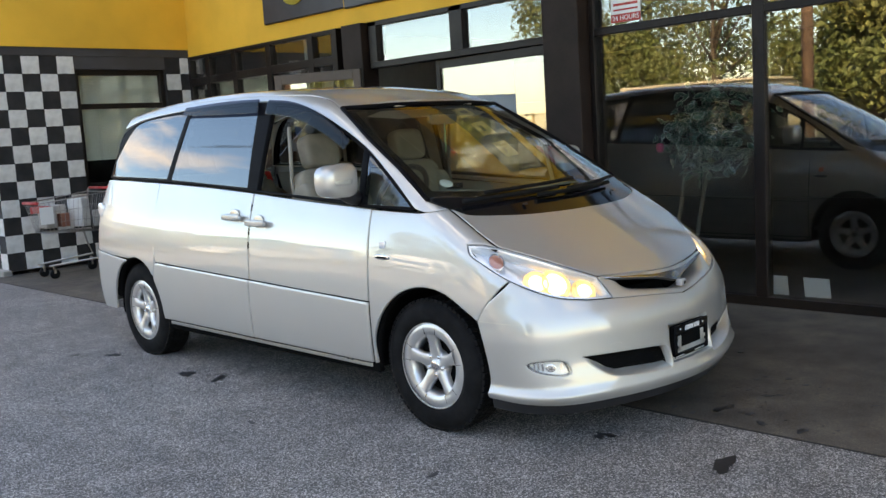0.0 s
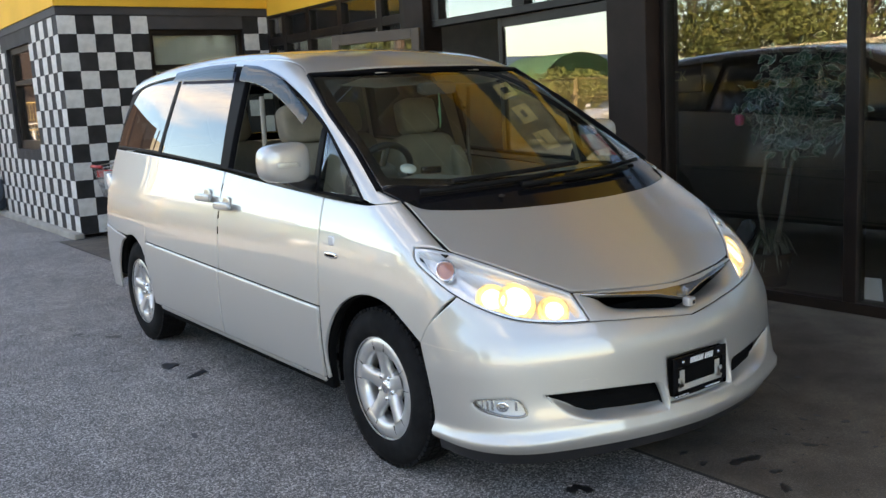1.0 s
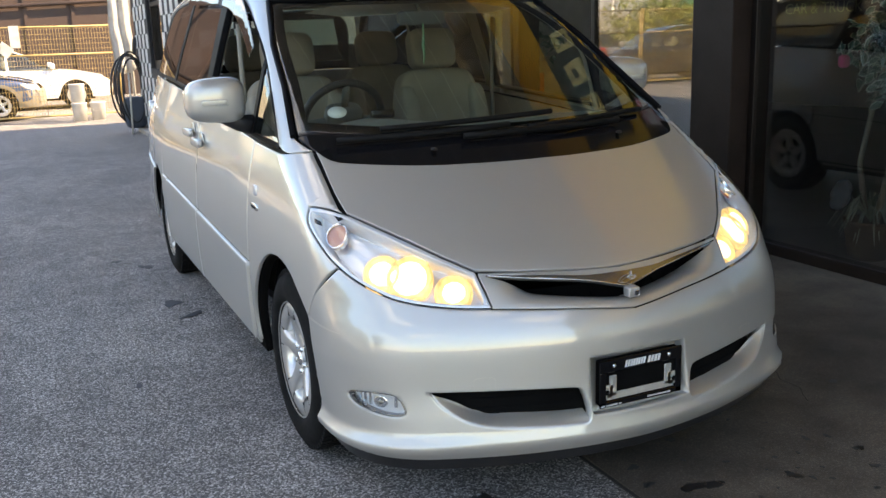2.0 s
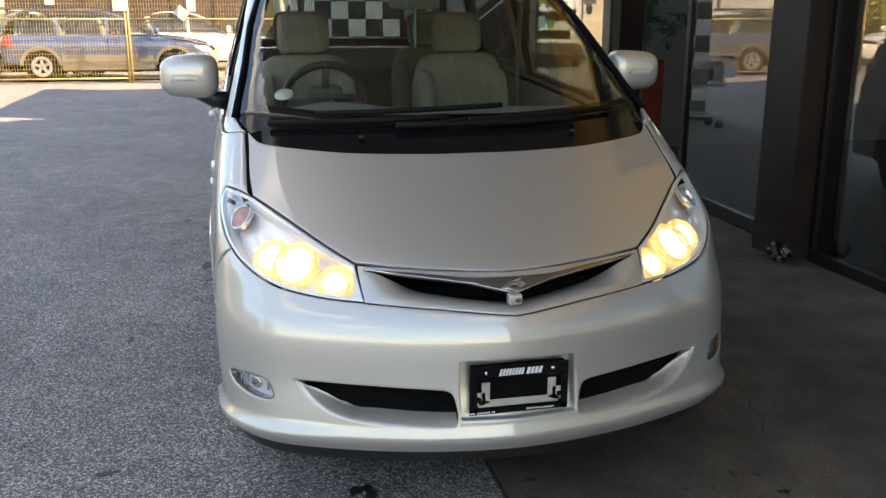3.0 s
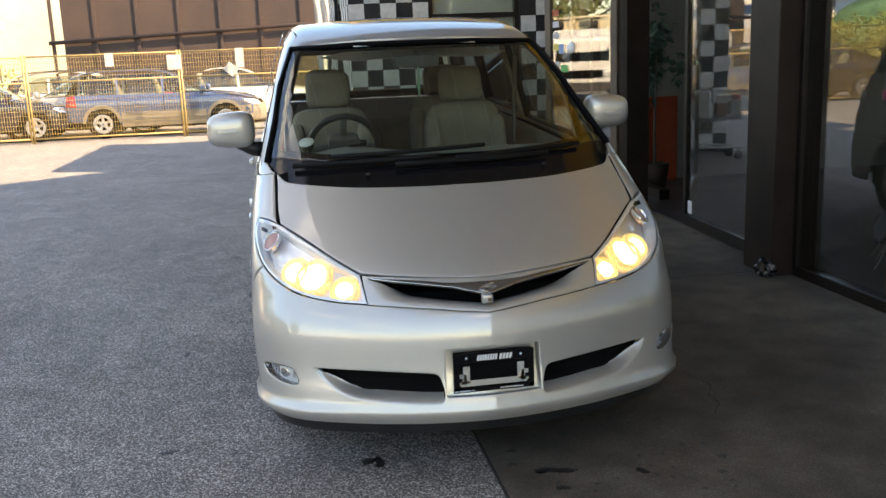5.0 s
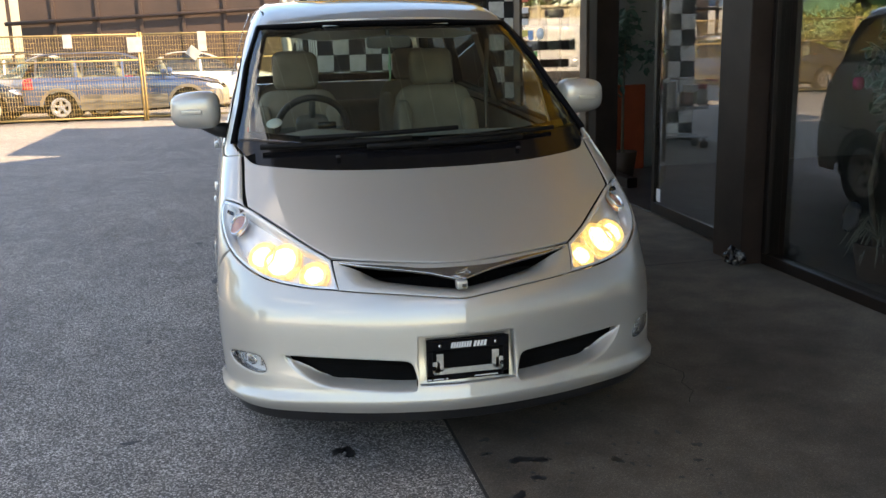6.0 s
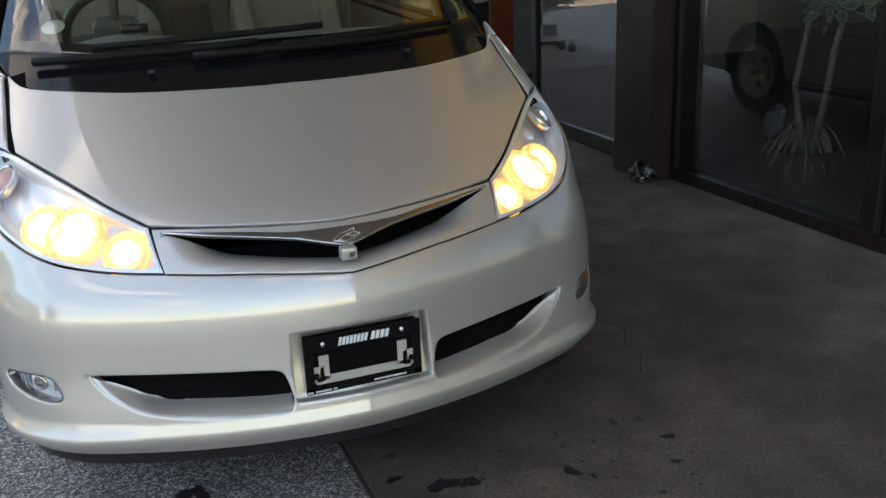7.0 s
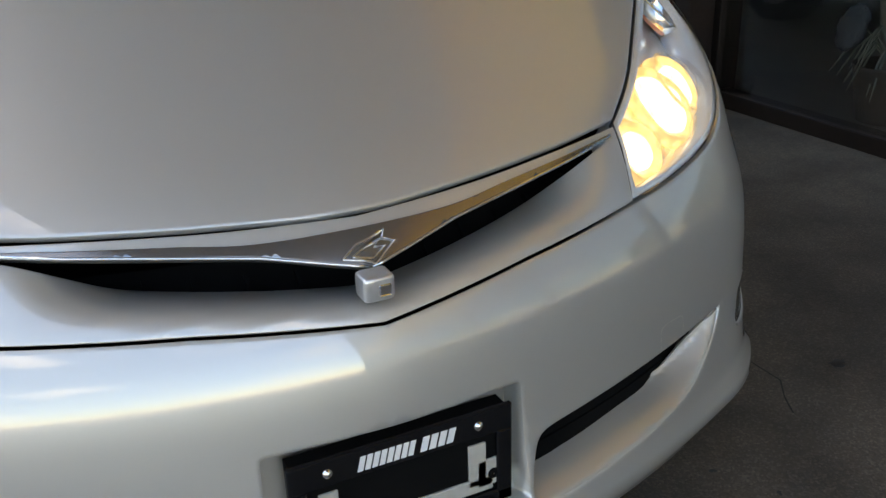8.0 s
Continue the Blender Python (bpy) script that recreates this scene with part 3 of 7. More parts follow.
col = wall("column_1", box(2.44, 2.76, 1.452, 1.83, 0.0, 2.62, 0.006), COLUMN, "dark brown box column between the shop windows", "column")
col2 = wall("column_2", box(2.52, 2.74, 4.28, 4.60, 0.0, 2.62, 0.006), COLUMN, "dark brown box column beside the entrance", "column")

# entrance: sliding leaf, opening and transoms
door = wall("door_1", box(WX - 0.02, WX + 0.03, 1.832, 3.36, 0.02, 0.11, 0.004), FRAME, "glass shop door in a dark frame, standing slightly ajar", "door")
for nm, q in (("stile", (1.832, 1.89, 0.11, 2.14)), ("stile", (3.30, 3.36, 0.11, 2.14)), ("rail", (1.89, 3.30, 2.06, 2.14))):
    part(nm, box(WX - 0.02, WX + 0.03, *q, 0.004), FRAME, door)
o = part("pane", box(WX - 0.001, WX + 0.005, 1.89, 3.30, 0.11, 2.06), SHOPGLASS, door)
o.visible_shadow = False
AJAR = Matrix.Translation((WX, 1.832, 0)) @ Matrix.Rotation(radians(-2.75), 4, "Z") @ Matrix.Translation((-WX, -1.832, 0))
door.matrix_basis = AJAR @ door.matrix_basis
trans = wall("window_1", box(WX - 0.03, WX + 0.10, 1.832, 4.24, 2.145, 2.21, 0.004), FRAME, "transom windows over the entrance", "window")
for q in ((2.90, 3.06), (4.12, 4.24), (1.832, 1.842)):
    part("mullion", box(WX - 0.03, WX + 0.10, q[0], q[1], 2.21, 2.62), FRAME, trans)
part("head", box(WX - 0.03, WX + 0.10, 1.842, 4.24, 2.575, 2.62), FRAME, trans)
for q in ((1.842, 2.90), (3.06, 4.12)):
    glass("pane", q[0], q[1], 2.21, 2.575, WX + 0.02, trans)

# recessed windows between entrance and wing
north = wall("window_2", box(NX - 0.03, NX + 0.08, 4.60, WY, 0.0, 0.12, 0.004), FRAME, "dark framed windows between entrance and wing", "window")
cols = [5.32, 5.78, 6.65, 7.44, 8.10, 8.59]
for y in cols:
    part("mullion", box(NX - 0.03, NX + 0.08, y - 0.05, y + 0.05, 0.12, 2.70, 0.004), FRAME, north)
for a, b in zip(cols, cols[1:]):
    for z in (2.30, 2.655):
        part("rail", box(NX - 0.026, NX + 0.07, a + 0.05, b - 0.05, z, z + (0.10 if z < 2.5 else 0.045), 0.003), FRAME, north)
    glass("pane", a + 0.05, b - 0.05, 2.40, 2.655, NX + 0.02, north)
    glass("lower_pane", a + 0.05, b - 0.05, 0.12, 2.30, NX + 0.02, north)

# windows of the wing
w3 = wall("window_3", box(1.36, 2.63, WY + 0.05, WY + 0.14, 0.98, 1.06), FRAME, "dark framed window with pale blinds", "window")
for q in ((1.36, 1.42, 1.06, 2.53), (2.57, 2.63, 1.06, 2.53), (1.42, 2.57, 2.46, 2.53), (1.42, 2.57, 2.02, 2.09)):
    part("frame", box(q[0], q[1], WY + 0.05, WY + 0.14, q[2], q[3], 0.003), FRAME, w3)
o = part("pane", box(1.42, 2.57, WY + 0.09, WY + 0.096, 1.06, 2.46), CLEARGLASS, w3)
o.visible_shadow = False
blind = material("pale_blind", (0.60, 0.61, 0.55), 0.8, 0, 0.05)
for k in range(56):
    part("blind_slat", moved(box(1.43, 2.56, -0.012, 0.012, -0.001, 0.001), Matrix.Translation((0, WY + 0.118, 1.36 + 0.020 * k)) @ Matrix.Rotation(radians(50), 4, "X")), blind, w3)
w4 = wall("window_4", box(SX + 0.05, SX + 0.14, 10.15, 11.55, 1.08, 1.20), FRAME, "dark framed narrow window in the side wall", "window")
for q in ((10.15, 10.25, 1.20, 2.50), (11.45, 11.55, 1.20, 2.50), (10.25, 11.45, 2.42, 2.50), (10.25, 11.45, 1.98, 2.04)):
    part("frame", box(SX + 0.05, SX + 0.14, *q, 0.003), FRAME, w4)
o = part("pane", box(SX + 0.09, SX + 0.096, 10.25, 11.45, 1.20, 2.42), SHOPGLASS, w4)
o.visible_shadow = False

# sign board
sign = thing("sign_board", "charcoal sign board with pale and yellow marks on the yellow fascia", "sign", at=(WX - 0.07, 2.0, 2.78))
part("board", box(WX - 0.07, WX - 0.022, 0.90, 4.56, 2.80, 3.75, 0.01), SIGN_DARK, sign)
part("board", box(NX - 0.07, NX - 0.022, 4.63, 6.62, 2.90, 3.85, 0.01), SIGN_DARK, sign)
SIGN_MARK = material("pale_yellow_mark", (0.72, 0.60, 0.26), 0.6)
YMARK = material("yellow_sign_mark", (0.80, 0.66, 0.12), 0.5)
part("round_mark", moved(lathe([(0.001, 0.0), (0.30, 0.0), (0.30, 0.02), (0.001, 0.02)], 40), Matrix.Translation((NX - 0.092, 5.95, 3.36))), YMARK, sign)
for k in range(9):
    y = 4.28 - 0.38 * k
    if k != 5:
        part("letter_bar", box(WX - 0.082, WX - 0.0705, y - 0.12, y + 0.12, 3.08, 3.44), SIGN_MARK, sign)
        part("letter_gap", box(WX - 0.084, WX - 0.0825, y - 0.055, y + 0.045, 3.16 + 0.06 * (k % 3), 3.32), SIGN_DARK, sign)

# ---- beyond: fence, cars, far buildings ----
FY = 17.0
fence_group = "yellow fence panels"


def fence_panel(x0, x1):
    f = thing("mesh_fence", "yellow painted steel mesh fence panel on two posts", "fence", fence_group, at=((x0 + x1) / 2, FY, 0))
    for x in (x0 + 0.03, x1 - 0.03):
        part("post", tube([(x, FY, 0.0), (x, FY, 1.88)], 0.024, 8), FENCE_Y, f)
    for z in (0.10, 1.30, 1.84):
        part("rail", tube([(x0 + 0.03, FY, z), (x1 - 0.03, FY, z)], 0.018, 6), FENCE_Y, f)
    bm = bmesh.new()
    for x in np.arange(x0 + 0.08, x1 - 0.05, 0.055):
        box(x - 0.0030, x + 0.0030, FY - 0.0030, FY + 0.0030, 0.10, 1.84, bm=bm)
    for z in np.arange(0.2, 1.84, 0.10):
        box(x0 + 0.03, x1 - 0.03, FY - 0.0034, FY + 0.0034, z - 0.0030, z + 0.0030, bm=bm)
    part("mesh", bm, FENCE_Y, f)
    return f


for k in range(7):
    fence_panel(0.35 - 3.2 * (k + 1), 0.35 - 3.2 * k)

far = wall("building_brown", box(-7.1, 16, 26, 40, 0, 5.3), BROWN_WALL, "brown metal-clad industrial building", "building")
for k, x in enumerate(np.arange(-7.4, 16, 1.25)):
    part("rib", box(x - 0.05, x + 0.05, 25.94, 26.0, 0, 5.3), BROWN_WALL, far)
part("pipe", tube([(-7.5, 25.85, 2.35), (2, 25.85, 2.75), (16, 25.85, 2.95)], 0.06, 8), BROWN_WALL, far)


# ---- the van ----
def arc(cy, cz, r, a0, a1, n):
    return [(cy + r * math.cos(radians(a)), cz + r * math.sin(radians(a))) for a in np.linspace(a0, a1, n)]


def make_wheel(name, parent, at, flank):
    """A tyred five-spoke alloy wheel whose outer face looks to -x (flank -1) or +x (flank 1)."""
    s = 1.0
    w = thing(name, "", "", at=(0, 0, 0))
    w.parent = parent
    w.location = Vector(at) - parent.location
    m = Matrix.Diagonal((-flank * s, 1, 1, 1))

    def add(nm, bm, mat, label=""):
        bm = moved(bm, m)
        if flank > 0:
            bmesh.ops.reverse_faces(bm, faces=bm.faces)
        me = bpy.data.meshes.new(nm)
        bm.to_mesh(me)
        bm.free()
        me.materials.append(mat)
        me["placed"] = 1
        ob = new(nm, me)
        ob.parent = w
        return tagged(ob, label)
    tyre = lathe([(0.206, -0.085), (0.213, -0.098), (0.238, -0.106), (0.275, -0.104), (0.303, -0.092), (0.317, -0.076), (0.323, -0.05), (0.324, 0.0), (0.323, 0.05), (0.317, 0.076), (0.300, 0.095), (0.26, 0.104), (0.205, 0.095), (0.196, 0.08)], 72)
    add("tyre", tyre, RUBBER, "black rubber tyre")
    tread = bmesh.new()
    for k in range(64):
        a = 2 * math.pi * k / 64
        for x0, x1, sk in ((-0.080, -0.045, 0.02), (-0.038, -0.004, -0.02), (0.004, 0.038, 0.02), (0.045, 0.080, -0.02)):
            new_verts = bmesh.ops.create_cube(tread, size=1, matrix=Matrix.Rotation(a + sk, 4, "X") @ Matrix.Translation(((x0 + x1) / 2, 0, 0.319)) @ Matrix.Diagonal((x1 - x0, 0.024, 0.019, 1)))
    tagged(add("tread", tread, RUBBER), kind="stuff")
    rim = lathe([(0.206, -0.092), (0.212, -0.095), (0.213, -0.088), (0.205, -0.086), (0.200, -0.090), (0.182, -0.0925), (0.156, -0.088), (0.146, -0.080), (0.141, -0.04), (0.165, 0.02), (0.19, 0.085), (0.2, 0.09)], 72)
    add("rim", rim, ALLOY, "silver five-spoke alloy rim")
    for k in range(5):
        bm = bmesh.new()
        # a spoke: narrow waist near the hub, flaring into the rim
        prof = [(0.030, 0.036, -0.066), (0.055, 0.036, -0.072), (0.078, 0.029, -0.078), (0.105, 0.026, -0.083), (0.130, 0.028, -0.088), (0.154, 0.036, -0.0915)]
        rows = []
        for r, hw, x in prof:
            rows.append([bm.verts.new(c) for c in ((x + 0.035, -hw, r), (x + 0.006, -hw, r), (x, -hw * 0.72, r), (x, hw * 0.72, r), (x + 0.006, hw, r), (x + 0.035, hw, r))])
        for a, b in zip(rows, rows[1:]):
            for i in range(5):
                bm.faces.new((a[i], a[i + 1], b[i + 1], b[i])).smooth = True
        add("spoke", moved(bm, Matrix.Rotation(2 * math.pi * k / 5 - 0.05, 4, "X")), ALLOY)
    seams = bmesh.new()
    for k in range(10):
        a = 2 * math.pi * (k // 2) / 5 - 0.05 + (0.22 if k % 2 else -0.22)
        bmesh.ops.create_cube(seams, size=1, matrix=Matrix.Rotation(a, 4, "X") @ Matrix.Translation((-0.0905, 0, 0.175)) @ Matrix.Diagonal((0.004, 0.0016, 0.036, 1)))
    add("rim_seams", seams, DARK)
    hub = lathe([(0.001, -0.072), (0.026, -0.072), (0.030, -0.066), (0.062, -0.064), (0.070, -0.058), (0.072, -0.02)], 40)
    add("hub", hub, ALLOY)
    add("hub_cap", lathe([(0.001, -0.080), (0.020, -0.080), (0.026, -0.076), (0.027, -0.066)], 28), CHROME)
    for k in range(5):
        a = 2 * math.pi * (k + 0.5) / 5 - 0.05
        nut = lathe([(0.001, -0.078), (0.008, -0.078), (0.0105, -0.074), (0.0105, -0.055)], 6)
        add("wheel_nut", moved(nut, Matrix.Translation((0, -0.048 * math.sin(a), 0.048 * math.cos(a)))), CHROME)
    drum = lathe([(0.001, -0.03), (0.135, -0.03), (0.14, 0.0), (0.14, 0.06)], 40)
    add("brake_disc", drum, DARK)
    return w


van = thing("minivan", "champagne silver minivan with lit headlights, parked at the shop front", "minivan", at=(0, 1.45, 0))
S = VAN
BELT = [(0.07, 1.066), (0.44, 1.085), (1.46, 1.158), (2.42, 1.213), (3.45, 1.247)]
belt = Spline(BELT)
RAIL_TOP = [(0.02, 1.116), (0.25, 1.270), (0.5, 1.421), (0.80, 1.599), (1.0, 1.672), (1.3, 1.705), (1.8, 1.722), (2.4, 1.725), (2.9, 1.695), (3.25, 1.640)]
RAIL_LOW = [(3.28, 1.600), (3.0, 1.652), (2.4, 1.684), (1.8, 1.690), (1.46, 1.680), (1.2, 1.650), (0.96, 1.590), (0.7, 1.488), (0.48, 1.375), (0.27, 1.232), (0.075, 1.082)]
ARCH_F = lambda a0, a1, n: arc(-0.02, 0.33, 0.385, a0, a1, n)
ARCH_R = lambda a0, a1, n: arc(2.89, 0.33, 0.375, a0, a1, n)
c = lambda q: (q[0], q[1], 0)

# flanks
flat = lambda q: tuple(S.lay([q], "nose")[0][1:])
LAMP_EDGE = [flat((47.6, 0.924)), c(flat((51.0, 0.925))), flat((50.4, 0.880)), flat((46.7, 0.830)), c(flat((42.1, 0.772)))]
fender = [(0.372, 0.298, 0), (0.372, 0.80), (0.372, 1.076, 0), (0.07, 1.062), (0.0, 1.065), (-0.09, 1.075, 0), (-0.23, 0.993), (-0.372, 0.909, 0), *LAMP_EDGE, (-0.40, 0.665), (-0.345, 0.585, 0)] + ARCH_F(125, 12, 9) + [(0.352, 0.298, 0)]
pair("front_fender", S, "side", curve(*fender), PAINT, van)
MOULD = Spline([(-0.5, 0.585), (0.26, 0.612), (1.43, 0.652), (2.53, 0.690)])
doors = {}
for m in (False, True):
    d1 = part("front_door", panel(S, "side", curve((0.380, float(MOULD(0.38)), 0), (0.380, 1.078, 0), (0.9, float(belt(0.9)) - 0.006), (1.435, float(belt(1.43)) - 0.006, 0), (1.440, float(MOULD(1.44)), 0)), mirror=m), PAINT, van)
    part("lower_moulding", panel(S, "side", curve((0.380, 0.300, 0), (0.380, float(MOULD(0.38)) - 0.004, 0), (1.440, float(MOULD(1.44)) - 0.004, 0), (1.447, 0.306, 0)), off=0.010, mirror=m, edge=0.012), PAINT, d1)
    d2 = part("sliding_door", panel(S, "side", curve((1.452, float(MOULD(1.45)), 0), (1.447, float(belt(1.45)) - 0.006, 0), (2.0, float(belt(2.0)) - 0.006), (2.585, float(belt(2.58)) - 0.006, 0), (2.60, 0.90), (2.575, float(MOULD(2.56)), 0)), mirror=m), PAINT, van)
    part("lower_moulding", panel(S, "side", curve((1.457, 0.306, 0), (1.452, float(MOULD(1.45)) - 0.004, 0), (2.565, float(MOULD(2.56)) - 0.004, 0), (2.60, 0.575), *ARCH_R(147, 178, 4), (2.512, 0.312, 0)), off=0.010, mirror=m, edge=0.012), PAINT, d2)
    doors[m] = d1, d2
pair("rear_quarter_panel", S, "side", curve((2.592, float(belt(2.6)) - 0.006, 0), (3.0, float(belt(3.0)) - 0.006), (3.42, float(belt(3.42)) - 0.006, 0), (3.50, 1.10), (3.56, 0.90), (3.585, 0.735, 0), (3.26, 0.700, 0), *ARCH_R(75, 135, 6), (2.59, 0.70)), PAINT, van)
pair("rear_bumper_corner", S, "side", curve((3.25, 0.696, 0), (3.60, 0.730, 0), (3.62, 0.50), (3.58, 0.30, 0), (3.28, 0.30, 0), *ARCH_R(10, 68, 6)), PAINT, van, off=0.006)
pair("sill", S, "side", curve((0.40, 0.262, 0), (0.40, 0.34, 0), (2.50, 0.34, 0), (2.50, 0.272, 0)), BLACK, van, off=-0.03)
pair("sill_strip", S, "side", curve((0.42, 0.262, 0), (0.42, 0.282, 0), (2.48, 0.292, 0), (2.48, 0.272, 0)), GREY_PAINT, van, off=-0.012, depth=0.02)

# greenhouse
rail = curve(*[c(RAIL_TOP[0])], *RAIL_TOP[1:-1], c(RAIL_TOP[-1]), c(RAIL_LOW[0]), *RAIL_LOW[1:-1], c(RAIL_LOW[-1]), (0.0, 1.0665), (-0.086, 1.078, 0))
pair("roof_rail_and_pillar", S, "side", rail, PAINT, van)
QUARTER = curve((0.115, 1.092, 0), (0.28, 1.215), (0.465, 1.352, 0), (0.455, 1.105, 0))
FRONT_WIN = curve((0.505, 1.118, 0), (0.51, 1.375, 0), (0.72, 1.480), (0.97, 1.578), (1.2, 1.636), (1.405, 1.662, 0), (1.425, 1.172, 0), (0.95, 1.142))
SLIDE_WIN = curve((1.535, 1.186, 0), (1.555, 1.664, 0), (1.95, 1.672), (2.335, 1.664, 0), (2.455, 1.238, 0), (2.0, 1.212))
REAR_WIN = curve((2.515, 1.244, 0), (2.39, 1.664, 0), (2.75, 1.655), (3.03, 1.632), (3.17, 1.57), (3.33, 1.40), (3.405, 1.268, 0), (3.0, 1.258))
surround = curve((0.09, 1.072, 0), (0.44, 1.088), (1.46, 1.160), (2.42, 1.216), (3.43, 1.250, 0), (3.36, 1.43), (3.27, 1.592, 0), *RAIL_LOW[1:-1], (0.085, 1.085, 0))
for m in (False, True):
    part("window_surround", panel(S, "side", surround, holes=(QUARTER, FRONT_WIN, SLIDE_WIN, REAR_WIN), off=-0.007, mirror=m, depth=0.03), PILLAR_BLACK, van, "satin black pillars and seals")
    part("quarter_window", panel(S, "side", QUARTER, off=-0.012, gap=-0.004, depth=0.004, mirror=m), SCREEN, van)
    part("sliding_door_window", panel(S, "side", SLIDE_WIN, off=-0.011, gap=-0.004, depth=0.004, mirror=m), PRIVACY, van, "dark privacy glass")
    part("rear_side_window", panel(S, "side", REAR_WIN, off=-0.009, gap=-0.004, depth=0.004, mirror=m), PRIVACY, van, "dark privacy glass")
    visor_f = curve((0.60, 1.418, 0), (0.75, 1.500), (0.97, 1.597), (1.2, 1.655), (1.43, 1.680, 0), (1.43, 1.600, 0), (1.2, 1.572), (0.97, 1.512), (0.78, 1.438), (0.635, 1.372, 0))
    part("rain_visor", panel(S, "side", visor_f, off=0.020, depth=0.003, mirror=m), SMOKED, van, "smoked acrylic rain visor")
    visor_r = curve((1.53, 1.690, 0), (1.9, 1.700), (2.38, 1.692, 0), (2.40, 1.640, 0), (1.9, 1.622), (1.51, 1.610, 0))
    part("rain_visor", panel(S, "side", visor_r, off=0.020, depth=0.003, mirror=m), SMOKED, van, "smoked acrylic rain visor")
part("front_door_window", panel(S, "side", FRONT_WIN, off=-0.012, gap=-0.004, depth=0.004, mirror=True), SCREEN, van)

# roof, screen, scuttle and bonnet
flip = lambda q: (-q[0],) + tuple(q[1:])
edge3 = S.lay(RAIL_TOP, "side")
left = [tuple(p[:2]) for p in edge3]
i_top = 3
roof_half = left[i_top:]
roof = curve(c(roof_half[0]), *roof_half[1:-1], c(roof_half[-1]), (-0.3, 3.36), (0.0, 3.375), (0.3, 3.36), (-roof_half[-1][0], roof_half[-1][1], 0), *[(-x, y) for x, y in roof_half[-2:0:-1]], (-roof_half[0][0], roof_half[0][1], 0), (-0.3, 0.725), (0, 0.702), (0.3, 0.725), step=0.04)
part("roof", panel(S, "top", roof[:, :], h=0.05), PAINT, van)
scr = left[:i_top + 1]
screen = curve(c(scr[0]), *scr[1:-1], c(scr[-1]), (-0.3, 0.722), (0, 0.698), (0.3, 0.722), (-scr[-1][0], scr[-1][1], 0), *[(-x, y) for x, y in scr[-2:0:-1]], (-scr[0][0], scr[0][1], 0), (0.5, -0.115), (0.25, -0.185), (0, -0.205), (-0.25, -0.185), (-0.5, -0.115), step=0.03)
ws = part("windscreen", panel(S, "top", screen, h=0.05, off=-0.004, depth=0.005, gap=0.010), SCREEN, van)
screen_hole = inset(screen, 0.052)
part("screen_border", panel(S, "top", inset(screen, 0.002), holes=(screen_hole,), off=-0.007, depth=0.002, gap=0.0, h=0.05), GLOSS_BLACK, van, "black ceramic border of the windscreen")
top_rim = [scr[-1], (-0.45, 0.742), (-0.3, 0.722), (-0.15, 0.704), (0, 0.698), (0.15, 0.704), (0.3, 0.722), (0.45, 0.742), flip(scr[-1])]
for pts in (scr, [flip(q) for q in scr], top_rim):
    rim_line = [Vector(q) for q in S.lay(pts, "top")]
    part("screen_moulding", tube([q + Vector(S.normal(np.array([q]))[0]) * 0.001 for q in rim_line], 0.012, 8), PILLAR_BLACK, van, "black rubber moulding along the windscreen")
hl_top = [(22.3, 0.757), (27, 0.797), (32.3, 0.838), (38, 0.877), (43.4, 0.910)]
hood_edge = [tuple(p[:2]) for p in S.lay(hl_top, "nose")]
front_edge = [tuple(p[:2]) for p in S.lay([(0, 0.733), (8, 0.739), (16, 0.748)], "nose")]
seam = [tuple(p[:2]) for p in S.lay([(-0.30, 0.953), (-0.23, 0.994), (-0.16, 1.036), (-0.09, 1.077)], "side")]
rear_edge = [(-0.68, -0.170), (-0.45, -0.275), (-0.22, -0.328), (0.0, -0.345)]
hood_half = [front_edge[0], front_edge[1], front_edge[2], c(hood_edge[0])] + hood_edge[1:-1] + [c(hood_edge[-1])] + seam[:-1] + [c(seam[-1])] + rear_edge
bonnet = curve(*hood_half, *[flip(q) for q in hood_half[-2:0:-1]], step=0.03)
part("bonnet", panel(S, "top", bonnet, h=0.035, gap=0.0018, edge=0.003), PAINT, van)
filler = curve((-0.385, 0.893, 0), (-0.31, 0.934), (-0.23, 0.981), (-0.16, 1.023), (-0.095, 1.062, 0), (-0.095, 1.088, 0), (-0.16, 1.049), (-0.23, 1.007), (-0.31, 0.960), (-0.385, 0.915, 0))
pair("bonnet_seam_flange", S, "side", filler, DARK, van, off=-0.005, gap=0, depth=0.002)
cowl_half = [c(seam[-1])] + [(x, y + 0.0) for x, y in rear_edge]
cowl = curve(*cowl_half, *[flip(q) for q in cowl_half[-2::-1]], (-scr[0][0], scr[0][1], 0), (0.5, -0.105), (0.25, -0.175), (0.0, -0.195), (-0.25, -0.175), (-0.5, -0.105), c(scr[0]), step=0.03)
part("scuttle_panel", panel(S, "top", cowl, h=0.04, off=-0.006), GLOSS_BLACK, van, "glossy black scuttle under the wipers")

# nose
HL = curve((20.2, 0.6585, 0), (22.2, 0.7555, 0), (27, 0.7955), (32.3, 0.8365), (38, 0.8755), (43.2, 0.908), (47.6, 0.923), (50.9, 0.924, 0), (50.3, 0.880), (46.6, 0.830), (42.7, 0.780), (38.4, 0.735), (32.8, 0.691), (26.4, 0.6675), scale=0.0195)
DUCT = [(28.4, 0.425, 0), (24.4, 0.424), (18, 0.4195), (10.2, 0.409), (8.8, 0.400), (8.2, 0.350), (8.6, 0.338), (13.5, 0.342), (18, 0.348), (22.6, 0.357), (25.6, 0.388)]
PLATE = [(-7.6, 0.323), (-7.6, 0.329), (-7.6, 0.487), (-7.4, 0.493), (7.4, 0.493), (7.6, 0.487), (7.6, 0.329), (7.4, 0.323)]
